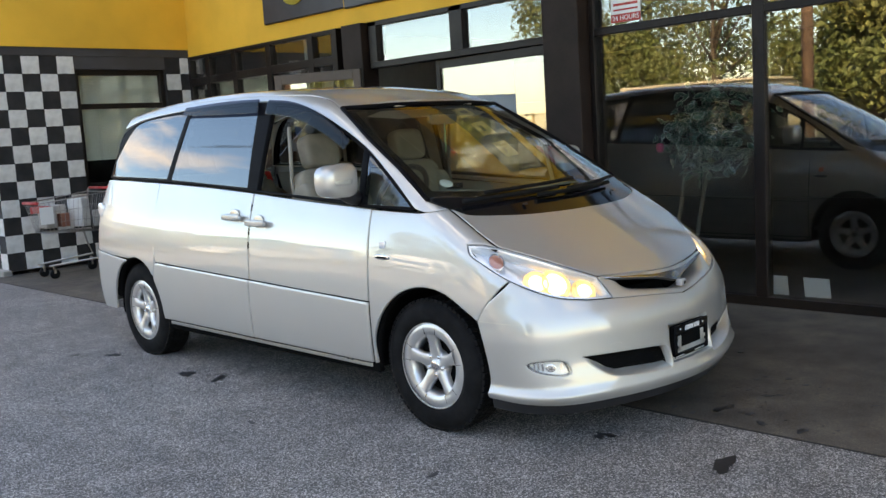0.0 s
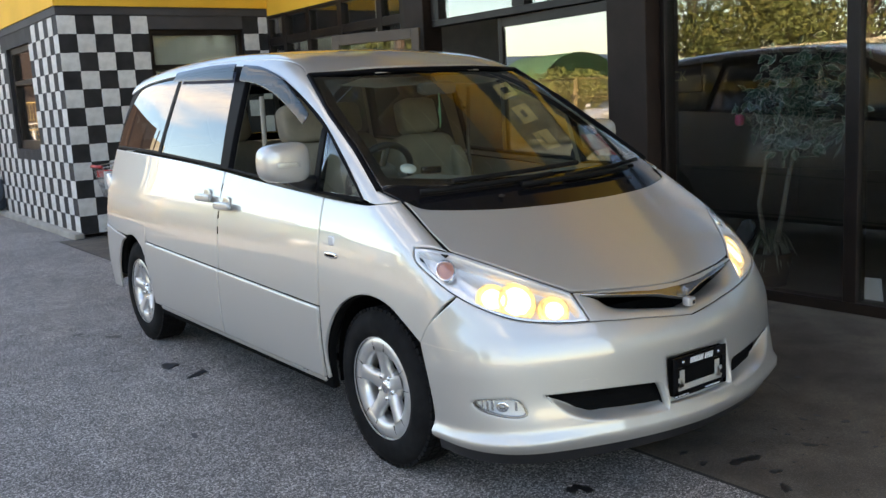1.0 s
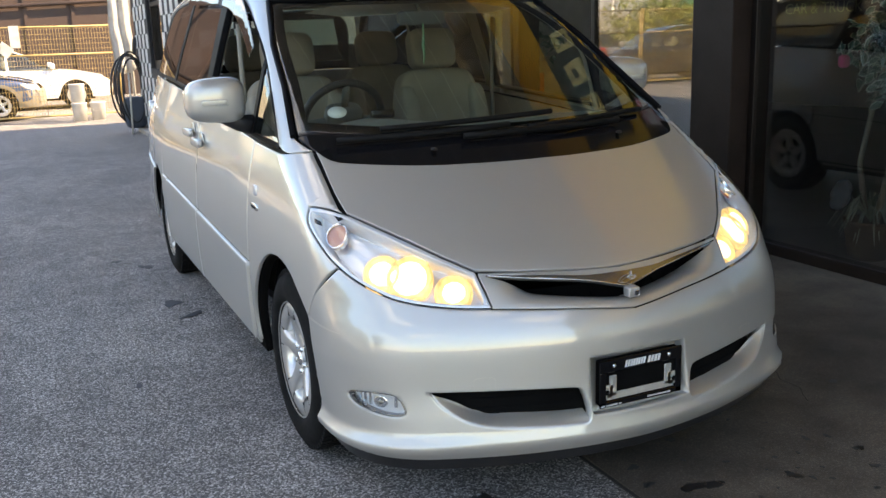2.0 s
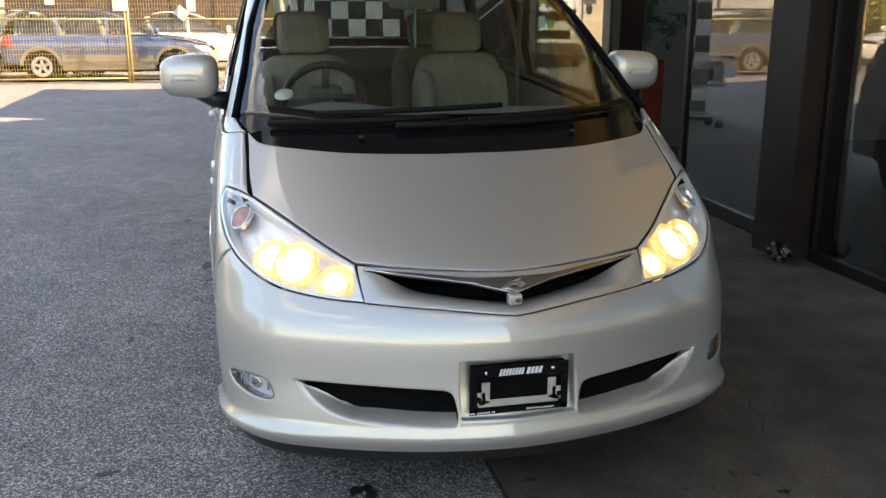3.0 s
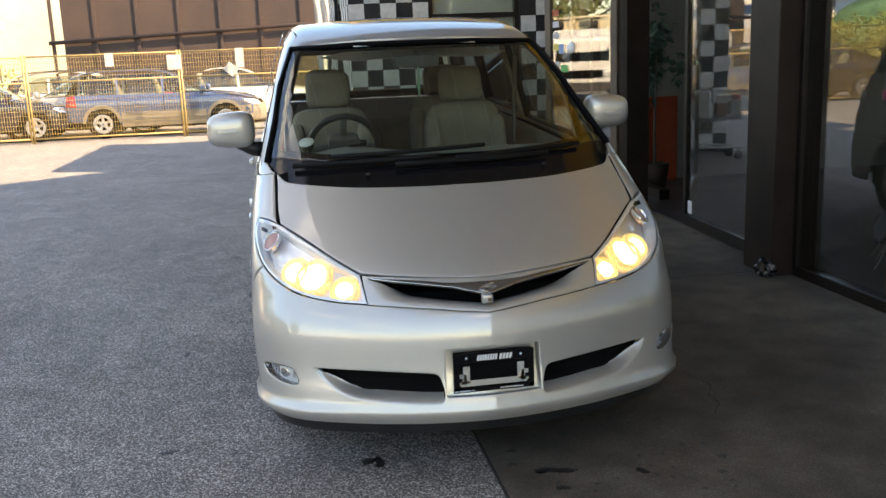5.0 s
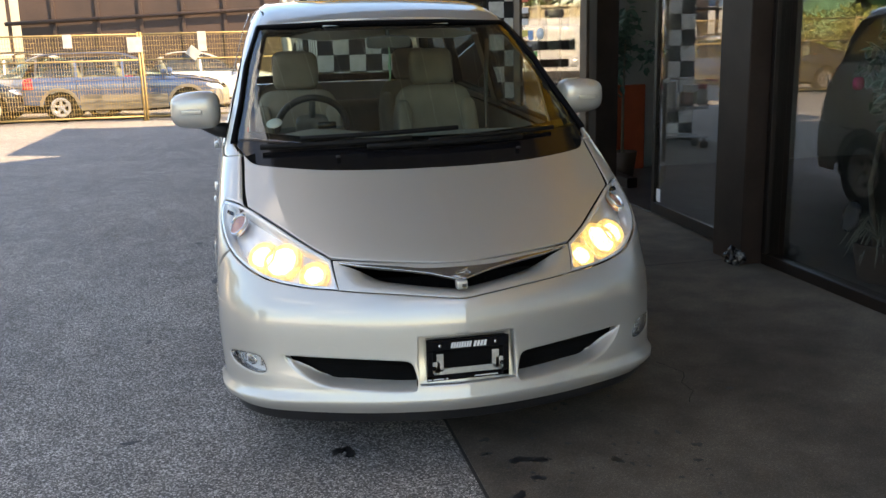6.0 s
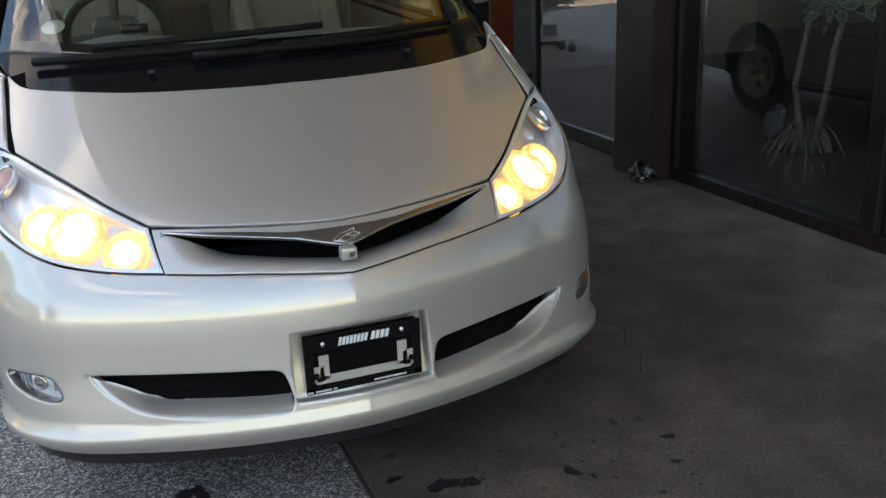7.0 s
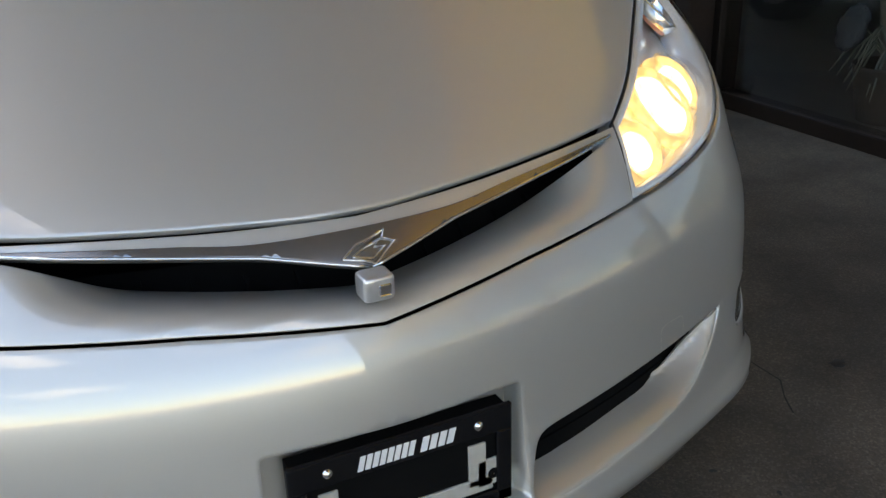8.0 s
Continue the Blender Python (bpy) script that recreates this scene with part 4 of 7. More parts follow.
FOG = [(31.9, 0.364), (32.0, 0.386), (33.0, 0.417), (35, 0.424), (39.0, 0.419), (40.1, 0.406), (39.0, 0.381), (36, 0.363), (33.3, 0.357)]
neg = lambda pts: [(-q[0],) + tuple(q[1:]) for q in pts]
K = dict(scale=0.0195)
b_half = [(0, 0.6185, 0), (10, 0.6405, 0), (20.3, 0.6560, 0), (26.4, 0.665), (32.8, 0.6885), (38.4, 0.7325), (41.9, 0.769, 0), S.turn((-0.40, 0.665)), c(S.turn((-0.345, 0.585))), S.turn((-0.385, 0.45)), S.turn((-0.40, 0.34)), c(S.turn((-0.385, 0.235))), (36, 0.225), (20, 0.222), (8, 0.222), (0, 0.222)]
bumper_line = curve(*b_half, *neg(b_half[-2:0:-1]), **K)
crease = Spline([(7, 0.302), (13.6, 0.3055), (18.9, 0.314), (23.3, 0.332), (25.8, 0.361), (28.9, 0.424)])
duct_low = Spline([(7, 0.337), (13.5, 0.342), (18, 0.348), (22.6, 0.357), (25.6, 0.388), (28.9, 0.4245)])

MOUTH = [(28.8, 0.4262, 0), (24.4, 0.4245), (18, 0.420), (10.5, 0.410), (9.0, 0.402), (8.4, 0.375), (8.0, 0.330), (8.3, 0.307), (9.2, 0.303), (13.6, 0.3055), (18.9, 0.314), (23.3, 0.332), (25.8, 0.361), (27.6, 0.392)]
RAMP = [(28.6, 0.423, 0), (27.6, 0.390), (25.8, 0.359), (23.3, 0.330), (18.9, 0.312), (13.6, 0.3035), (8.1, 0.301, 0), (8.1, 0.348, 0), (13.5, 0.344), (18, 0.350), (22.6, 0.360), (25.4, 0.390)]


def bumper_relief(q):
    """A bead along the chin, fuller towards the corners."""
    a, z = np.abs(q[:, 0]) / 0.0195, q[:, 1]
    chin = (0.010 + 0.014 * np.clip((a - 22) / 15, 0, 1)) * np.exp(-((z - 0.262) / 0.026) ** 2)
    return chin


def ramp_relief(q):
    """The floor of an air duct slopes in from its front crease."""
    a, z = np.abs(q[:, 0]) / 0.0195, q[:, 1]
    t = np.clip((z - crease(a)) / np.maximum(duct_low(a) - crease(a), 0.020), 0, 1)
    return bumper_relief(q) - 0.002 - 0.058 * t ** 1.15 * np.clip((28.8 - a) / 7, 0.05, 1)


bumper = part("front_bumper", panel(S, "nose", bumper_line, holes=[curve(*MOUTH, step=0.012, **K), curve(*neg(MOUTH), step=0.012, **K), curve(*PLATE, **K), curve(*FOG, **K), curve(*neg(FOG), **K)], h=0.018, off=bumper_relief, depth=0.042), PAINT, van)
lip = [(0, 0.226, 0), (20, 0.226), (36, 0.229), c(S.turn((-0.38, 0.238))), c(S.turn((-0.375, 0.175))), (30, 0.165), (0, 0.165)]
part("chin_spoiler", panel(S, "nose", curve(*lip, *neg(lip[-2:0:-1]), **K), off=-0.014, h=0.03), BLACK, van, "black plastic lip under the bumper")
for sgn in (1, -1):
    side = (lambda p: p) if sgn > 0 else neg
    part("duct_floor", panel(S, "nose", curve(*side(RAMP), step=0.006, **K), off=ramp_relief, gap=0, depth=0.004, h=0.006, edge=0.001), PAINT, bumper, "silver sloping duct floor")
    # near-black sheet and slats stand for the shade deep in the duct
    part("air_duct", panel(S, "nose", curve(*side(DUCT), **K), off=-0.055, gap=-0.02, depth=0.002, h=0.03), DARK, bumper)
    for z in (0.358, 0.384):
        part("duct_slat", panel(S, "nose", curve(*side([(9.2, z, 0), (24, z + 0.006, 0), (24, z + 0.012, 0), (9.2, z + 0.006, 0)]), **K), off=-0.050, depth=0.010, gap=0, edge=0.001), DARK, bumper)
    fog = part("fog_lamp", panel(S, "nose", curve(*side(FOG), **K), off=-0.030, gap=-0.003, depth=0.01, h=0.02), REFLECTOR, bumper, "clear fog lamp, unlit")
    part("lens", panel(S, "nose", curve(*side(FOG), **K), off=-0.005, gap=0.002, depth=0.004, h=0.02), LENS, fog)
    fl = curve(*side(FOG), **K)
    part("bezel", panel(S, "nose", fl, holes=(inset(fl, 0.004),), off=-0.004, gap=0, depth=0.03, h=0.02, edge=0.001), DARK_CHROME, fog)
    bulb_ring = curve(*[(sgn * 35.6 + 0.020 / 0.0195 * math.cos(t), 0.391 + 0.017 * math.sin(t)) for t in np.linspace(0, 2 * math.pi, 16, endpoint=False)], **K)
    part("reflector", panel(S, "nose", bulb_ring, off=-0.024, gap=0, depth=0.01, h=0.02), CHROME, fog)
    part("bulb_shield", panel(S, "nose", inset(bulb_ring, 0.011), off=-0.018, gap=0, depth=0.01, h=0.02), DARK_CHROME, fog)
    for a0, wd in ((33.4, 0.22), (37.2, 0.2), (38.0, 0.2), (38.8, 0.15)):
        part("flute", panel(S, "nose", curve(*[(sgn * (a0 + u), z, 0) for u, z in ((-wd, 0.378), (-wd, 0.412), (wd, 0.412), (wd, 0.378))], **K), off=-0.024, depth=0.005, gap=0, edge=0.001), CHROME, fog)
    tow = [(20.4, 0.428, 0), (20.4, 0.459), (20.9, 0.466), (22.7, 0.465), (23.2, 0.458), (23.2, 0.428, 0)]
    a = curve(*side(tow), **K)
    part("towing_eye_cover", panel(S, "nose", a, holes=(inset(a, 0.0016),), off=0.0006, gap=0, depth=0.001, edge=0.0002), GREY_PAINT, bumper)
    t0 = S.turn((-0.352, 0.592))[0]
    part("bumper_crease", panel(S, "nose", curve(*side([(t0, 0.590, 0), (t0 - 4, 0.589), (t0 - 8.5, 0.583, 0), (t0 - 4, 0.5835), (t0, 0.584, 0)]), **K), off=0.0012, depth=0.001, gap=0, edge=0.0005), GREY_PAINT, bumper)
# number plate recess, its holder and the dealer's frame
part("plate_recess", panel(S, "nose", curve(*PLATE, **K), off=-0.040, gap=-0.004, depth=0.004), GREY_PAINT, bumper)


def plate_box(x0, x1, z0, z1, d0, d1, bevel=0.0):
    """A block on the upright plane of the number plate; d is its depth ahead of the recess."""
    drop = lambda z: 0.331 + (z - 0.312) * 0.865
    return box(x0 * 0.968, x1 * 0.968, -0.905 - d1, -0.905 - d0, drop(z0), drop(z1), bevel)


holder = part("plate_holder", plate_box(-0.15, 0.15, 0.318, 0.480, -0.02, 0.006), DARK, bumper, "empty black number plate holder")
bm = plate_box(-0.156, 0.156, 0.440, 0.486, 0.006, 0.014, 0.002)
for q in ((-0.156, -0.133, 0.312, 0.442), (0.133, 0.156, 0.312, 0.442), (-0.156, 0.156, 0.312, 0.334)):
    plate_box_bm = plate_box(q[0], q[1], q[2], q[3], 0.006, 0.014, 0.002)
    me = bpy.data.meshes.new("t")
    plate_box_bm.to_mesh(me)
    plate_box_bm.free()
    bm.from_mesh(me)
    bpy.data.meshes.remove(me)
frame_ob = part("dealer_frame", bm, GLOSS_BLACK, bumper, "black dealer frame with white print")
for q in ((-0.118, -0.092, 0.350, 0.425), (0.092, 0.118, 0.350, 0.425), (-0.128, 0.128, 0.337, 0.362), (-0.135, -0.105, 0.345, 0.392), (0.105, 0.135, 0.345, 0.392)):
    part("bracket", plate_box(*q, 0.005, 0.0095, 0.001), STEEL, holder, "pale metal bracket")
for x in (-0.105, 0.105):
    s = lathe([(0.001, -0.004), (0.005, -0.003), (0.0065, 0.0)], 12)
    part("screw", moved(s, Matrix.Translation((x * 0.968, -0.919, 0.461)) @ Matrix.Rotation(radians(90), 4, "Z")), CHROME, frame_ob)
    s = lathe([(0.001, -0.002), (0.007, -0.002), (0.008, 0.0)], 12)
    part("screw", moved(s, Matrix.Translation((x * 1.18, -0.9155, 0.378)) @ Matrix.Rotation(radians(90), 4, "Z")), DARK, holder)
prints = [(-0.066 + 0.0098 * k, -0.0585 + 0.0098 * k, 0.4495, 0.4735) for k in range(8)]
prints += [(0.020 + 0.0125 * k, 0.0295 + 0.0125 * k, 0.4495, 0.4735) for k in range(4)]
prints += [(-0.140 + 0.0052 * k, -0.1365 + 0.0052 * k, 0.317, 0.3225) for k in range(18) if k not in (2, 6, 15)]
prints += [(0.052 + 0.0050 * k, 0.0552 + 0.0050 * k, 0.319, 0.3245) for k in range(18)]
for x0, x1, z0, z1 in prints:
    bm = plate_box(x0, x1, z0, z1, 0.0142, 0.0148)
    for v in bm.verts:
        v.co.x += (v.co.z - 0.452) * 0.25
    part("print_bar", bm, LETTER, frame_ob)

# grille
g_half = [(0, 0.730, 0), (8, 0.736), (16, 0.745), (21.9, 0.751, 0), (20.2, 0.6575, 0), (10, 0.642, 0), (0, 0.620, 0)]
OPEN = [(0, 0.6815), (2.5, 0.690), (5.9, 0.706), (10.5, 0.7185), (16, 0.7300), (20.6, 0.7390, 0), (18, 0.7280), (13.3, 0.7095), (7.6, 0.6915), (2, 0.6770), (0, 0.673, 0)]
g_low, g_sill = Spline([(0, 0.673), (2, 0.677), (7.6, 0.6915), (13.3, 0.7095), (18, 0.7280), (22, 0.746)]), Spline([(0, 0.631), (10, 0.6525), (20, 0.668)])


def grille_relief(q):
    """The lower blade sweeps back into the opening."""
    a, z = np.abs(q[:, 0]) / 0.0195, q[:, 1]
    f = np.clip((21.0 - a) / 8, 0, 1)
    fade = f * f * (3 - 2 * f)
    t = np.clip((z - g_sill(a)) / np.maximum(g_low(a) - g_sill(a), 0.004), 0, 1) * fade
    return -0.075 * t ** 1.8 * np.clip(1 - (z - g_low(a) - 0.004) / 0.006, 0, 1)


grille = part("grille", panel(S, "nose", curve(*g_half, *neg(g_half[-2:0:-1]), step=0.01, **K), holes=(curve(*OPEN, *neg(OPEN[-2:0:-1]), step=0.01, **K),), h=0.010, off=grille_relief, depth=0.012, gap=0.001, edge=0.002), PAINT, van, "silver grille blade with a dark slot")
# near-black sheet takes the place of shade behind the slot
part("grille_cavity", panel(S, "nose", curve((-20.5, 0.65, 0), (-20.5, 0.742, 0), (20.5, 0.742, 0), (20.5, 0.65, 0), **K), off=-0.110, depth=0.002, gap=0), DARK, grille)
bar = [(0, 0.7165), (6, 0.7175), (10.5, 0.7265), (16, 0.7352), (20.8, 0.7425, 0), (20.8, 0.7400, 0), (16, 0.7292), (10.5, 0.7170), (5.9, 0.7045), (2.5, 0.6885), (0.8, 0.6800), (0, 0.6765, 0)]
part("chrome_bar", panel(S, "nose", curve(*bar, *neg(bar[-2:0:-1]), step=0.01, **K), off=0.006, depth=0.02, h=0.01, gap=0, edge=0.0012), DARK_CHROME, grille, "dark reflecting chrome wing bar")
for k in range(5):
    for sgn in (1, -1):
        a0 = sgn * (3 + 3.2 * k)
        part("grille_rib", panel(S, "nose", curve((a0 - 0.15, 0.665 + 0.010 * k, 0), (a0 + 0.15, 0.665 + 0.010 * k, 0), (a0 + 0.35, 0.71 + 0.005 * k, 0), (a0 + 0.05, 0.71 + 0.005 * k, 0), **K), off=-0.100, depth=0.01, gap=0, edge=0.0005), DARK, grille)
em = bmesh.new()
for ring in ([(-0.034, 0.688), (-0.014, 0.700), (0.004, 0.7035), (0.026, 0.7095), (0.020, 0.7015), (0.036, 0.696), (0.004, 0.678), (-0.010, 0.6835)],
             [(-0.022, 0.6885), (-0.006, 0.6955), (0.016, 0.7005), (0.008, 0.6945), (0.022, 0.6935), (0.003, 0.6835)]):
    lay = [Vector(q) for q in S.lay([(-math.degrees(math.atan2(x, S.centre + 0.83)), z) for x, z in ring], "nose")]
    lay = [q + Vector(S.normal(np.array([q]))[0]) * 0.0085 for q in lay]
    tube(lay + lay[:1], 0.0017, 6, em, cap=False)
edge_line = [(a, z - 0.0008) for a, z in ((0, 0.6765), (0.8, 0.680), (2.5, 0.6885), (5.9, 0.7045), (10.5, 0.7170), (16, 0.7292), (20.6, 0.7400))]
for sgn in (1, -1):
    pts = [Vector(p) for p in S.lay([(sgn * a, z) for a, z in edge_line], "nose")]
    part("bar_edge", tube([p + Vector(S.normal(np.array([p]))[0]) * 0.006 for p in pts], 0.0020, 6), CHROME, grille)
part("emblem", em, CHROME, grille, "small chrome emblem")
cam_box = moved(rounded((0.040, 0.034, 0.032), 0.28), Matrix.Translation((-0.008, -0.872, 0.668)))
nose_camera = part("nose_mirror", cam_box, ALLOY, grille, "small silver corner-view mirror box")
part("lens", box(-0.010, 0.006, -0.8902, -0.8875, 0.659, 0.674, 0.002), CHROME, nose_camera)

# headlights
for sgn in (1, -1):
    side = (lambda p: p) if sgn > 0 else neg
    line = HL if sgn > 0 else HL * (-1, 1)
    head = part("headlight", panel(S, "nose", line, off=-0.060, gap=0.002, depth=0.002, h=0.03), REFLECTOR, van, "lit headlight with clear lens")
    bowl = panel(S, "nose", line, holes=(inset(line, 0.012),), off=-0.004, gap=0.002, depth=0.058, h=0.03)
    part("housing", bowl, REFLECTOR, head)
    part("lens", panel(S, "nose", line, off=0.0, gap=0.0018, depth=0.006, h=0.02), LENS, head).visible_shadow = False
    part("gasket", panel(S, "nose", line, holes=(inset(line, 0.0020),), off=-0.002, gap=0.0005, depth=0.01, h=0.03, edge=0.001), BLACK, head)
    for a0, z0, r, mat, core in ((35.8, 0.773, 0.050, LAMP, 0.036), (31.6, 0.759, 0.062, LAMP, 0.050), (25.2, 0.716, 0.045, LAMP, 0.031)):
        ring = [(a0 * sgn + r / 0.0195 * math.cos(t), z0 + r * 0.95 * math.sin(t)) for t in np.linspace(0, 2 * math.pi, 20, endpoint=False)]
        o = curve(*ring, **K)
        mid = np.array([a0 * sgn * 0.0195, z0])
        dish = lambda q, mid=mid, r=r: -0.030 - 0.026 * (1 - np.clip(((q - mid) ** 2).sum(1) / r ** 2, 0, 1))
        lamp = part("lamp_bowl", panel(S, "nose", o, off=dish, gap=0, depth=0.02, h=0.010), mat, head, "glowing halogen lamp")
        part("lamp_ring", panel(S, "nose", inset(o, -0.0025), holes=(o,), off=-0.026, gap=0, depth=0.015, h=0.02, edge=0.001), LENS, head)
        small = inset(o, r - core)
        part("bulb", panel(S, "nose", small, off=-0.036, gap=0, depth=0.01, h=0.02), LAMP_CORE, lamp)
    o = curve(*[(44.3 * sgn + 0.034 / 0.0195 * math.cos(t), 0.863 + 0.031 * math.sin(t)) for t in np.linspace(0, 2 * math.pi, 16, endpoint=False)], **K)
    part("turn_signal", panel(S, "nose", o, off=-0.030, gap=0, depth=0.02, h=0.02), AMBER, head, "unlit amber turn signal")
    part("lamp_ring", panel(S, "nose", inset(o, -0.004), holes=(o,), off=-0.022, gap=0, depth=0.02, h=0.02, edge=0.001), CHROME, head)

# tail
T_UP = [(-0.60, 1.285), (-0.52, 1.58), (0.52, 1.58), (0.60, 1.285)]
part("tailgate", panel(S, "tail", curve((-0.70, 0.74, 0), (-0.69, 1.22, 0), (0.69, 1.22, 0), (0.70, 0.74, 0)), h=0.06), PAINT, van)
part("tailgate_frame", panel(S, "tail", curve((-0.66, 1.225, 0), (-0.56, 1.60), (0, 1.635), (0.56, 1.60), (0.66, 1.225, 0)), holes=(curve(*[c(q) for q in T_UP]),), h=0.06), GLOSS_BLACK, van)
part("rear_window", panel(S, "tail", curve(*[c(q) for q in T_UP]), gap=-0.005, off=-0.006, depth=0.004, h=0.08), SCREEN, van)
part("rear_bumper", panel(S, "tail", curve((-0.80, 0.30, 0), (-0.80, 0.73, 0), (0.80, 0.73, 0), (0.80, 0.30, 0)), off=0.006, h=0.06), PAINT, van)
for m in (1, -1):
    part("tail_lamp", panel(S, "tail", curve((m * 0.705, 0.80, 0), (m * 0.70, 1.21, 0), (m * 0.735, 1.2, 0), (m * 0.80, 0.98), (m * 0.79, 0.80, 0)), h=0.04), TAIL_RED, van, "red tail lamp")

# dark structure behind the panel joints
inner = [(-0.30, 0.72), (-0.28, 0.90), (0.1, 1.0), (1.46, 1.12), (3.40, 1.18, 0), (3.5, 0.4, 0), (3.27, 0.4, 0)] + ARCH_R(10, 172, 10) + [(2.50, 0.24, 0), (0.38, 0.24, 0)] + ARCH_F(8, 128, 10)
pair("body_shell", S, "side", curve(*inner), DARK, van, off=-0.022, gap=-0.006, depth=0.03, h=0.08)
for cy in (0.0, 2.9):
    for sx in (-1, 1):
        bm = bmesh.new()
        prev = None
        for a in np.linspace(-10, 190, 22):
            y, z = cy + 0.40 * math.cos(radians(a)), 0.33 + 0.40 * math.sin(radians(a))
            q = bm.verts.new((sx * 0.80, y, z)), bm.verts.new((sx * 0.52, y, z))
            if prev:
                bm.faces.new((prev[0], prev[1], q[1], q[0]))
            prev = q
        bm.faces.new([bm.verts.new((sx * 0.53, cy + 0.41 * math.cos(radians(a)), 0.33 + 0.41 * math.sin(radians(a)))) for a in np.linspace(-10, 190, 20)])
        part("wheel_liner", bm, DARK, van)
part("floor_pan", box(-0.60, 0.60, -0.75, 3.6, 0.22, 0.30, 0.02), DARK, van)
part("engine_bay", box(-0.60, 0.60, -0.70, 0.1, 0.29, 0.62, 0.05), DARK, van)
for y in (0.0, 2.9):
    for sx in (-1, 1):
        make_wheel("wheel", van, (sx * 0.742, y, 0.324), sx)


# ---- the van's fittings ----
def surface_point(mode, u, v, off=0.0):
    p = S.lay([(u, v)], mode)
    return Vector(p[0] + S.normal(p)[0] * off)


for m in (-1, 1):
    # door mirror: a soft housing on a black foot
    mir = thing("door_mirror", "", "")
    mir.parent = van
    mir.location = Vector((m * 0.985, 0.505, 1.115)) - van.location
    shell_bm = rounded((0.225, 0.150, 0.170), 0.58, 18)
    for v in shell_bm.verts:
        v.co.z *= 1.0 - 0.10 * v.co.x * m / 0.13
        if v.co.y > 0.03:
            v.co.y = 0.03 + (v.co.y - 0.03) * 0.3
    for nm, bm, mat, lb in (("housing", moved(shell_bm, Matrix.Translation((m * 0.940, 0.505, 1.228))), PAINT, "silver painted housing"),
                            ("indicator", moved(rounded((0.105, 0.03, 0.028), 0.3), Matrix.Translation((m * 0.955, 0.4285, 1.222)) @ Matrix.Rotation(radians(m * 5), 4, "Z")), LENS, "clear indicator strip"),
                            ("indicator_body", moved(rounded((0.09, 0.02, 0.020), 0.3), Matrix.Translation((m * 0.955, 0.4335, 1.222)) @ Matrix.Rotation(radians(m * 5), 4, "Z")), STEEL, ""),
                            ("mirror_glass", box(m * 0.940 - 0.09, m * 0.940 + 0.09, 0.5425, 0.546, 1.163, 1.293, 0.0015), CHROME, ""),
                            ("foot", tube([(m * 0.79, 0.51, 1.125), (m * 0.85, 0.51, 1.135), (m * 0.90, 0.505, 1.170)], [0.040, 0.034, 0.040], 12), BLACK, "black plastic foot")):
        me = bpy.data.meshes.new(nm)
        bm.to_mesh(me)
        bm.free()
        me.transform(Matrix.Translation((-m * 0.985, -0.505, -1.115)))
        me["placed"] = 1
        part(nm, me, mat, mir, lb)
    for k, (y, door_ob) in enumerate(((1.345, doors[m > 0][0]), (1.605, doors[m > 0][1]))):
        z = 0.985 + 0.028 * k
        p = surface_point("side", y, z)
        x = m * abs(p.x)
        recess = moved(rounded((0.012, 0.10, 0.095), 0.8, 10), Matrix.Translation((x, y, z)))
        hd = part("door_handle", moved(rounded((0.028, 0.20, 0.038), 0.45, 12), Matrix.Translation((x + m * 0.028, y, z))), PAINT, door_ob, "silver pull handle")
        part("handle_recess", recess, GREY_PAINT, door_ob)
    p = surface_point("side", 0.268, 0.845)
    x = m * abs(p.x)
    badge = part("badge", moved(rounded((0.010, 0.115, 0.026), 0.75, 10), Matrix.Translation((x, 0.268, 0.845))), CHROME, van, "small oval chrome badge")
    part("badge_print", moved(rounded((0.0126, 0.085, 0.012), 0.6, 8), Matrix.Translation((x, 0.268, 0.845))), DARK, badge)
    p = surface_point("side", 0.268, 0.905)
    part("side_repeater", moved(rounded((0.012, 0.042, 0.040), 0.35, 10), Matrix.Translation((m * abs(p.x), 0.268, 0.905))), REFLECTOR if m < 0 else ORANGE, van)

for m in (-1, 1):
    p = surface_point("side", 3.47, 1.02)
    part("rear_marker", moved(rounded((0.035, 0.08, 0.11), 0.6, 10), Matrix.Translation((m * abs(p.x), 3.47, 1.02))), REFLECTOR, van, "clear edge of the tail lamp")
# wipers lie along the foot of the screen
for x0, x1, dy, px in ((-0.50, 0.16, 0.055, -0.66), (0.02, 0.60, 0.020, -0.24)):
    wiper = thing("wiper", "", "")
    wiper.parent = van
    wiper.location = surface_point("top", px, -0.22 + 0.29 * px * px, 0.0) - van.location
    line = [surface_point("top", x, -0.225 + 0.29 * x * x + dy + 0.05 * (x - x0), 0.012) for x in np.linspace(x0, x1, 14)]
    arm = [surface_point("top", x, -0.235 + 0.29 * x * x + dy * (0.2 + 0.6 * (x - px) / ((x0 + x1) / 2 + 0.12 - px)), 0.016) for x in np.linspace(px, (x0 + x1) / 2 + 0.12, 9)]
    for nm, pts, r in (("blade", line, 0.0105), ("arm", arm, 0.0120)):
        me = bpy.data.meshes.new(nm)
        bm = tube(pts, r, 6)
        bm.to_mesh(me)
        bm.free()
        base = wiper.location + van.location
        me.transform(Matrix.Translation(-base))
        me["placed"] = 1
        part(nm, me, WIPER, wiper)
for x in (-0.36, 0.40):
    part("washer_jet", moved(rounded((0.018, 0.026, 0.009), 0.6, 8), Matrix.Translation(surface_point("top", x, -0.27 + 0.29 * x * x, 0.004))), BLACK, van)
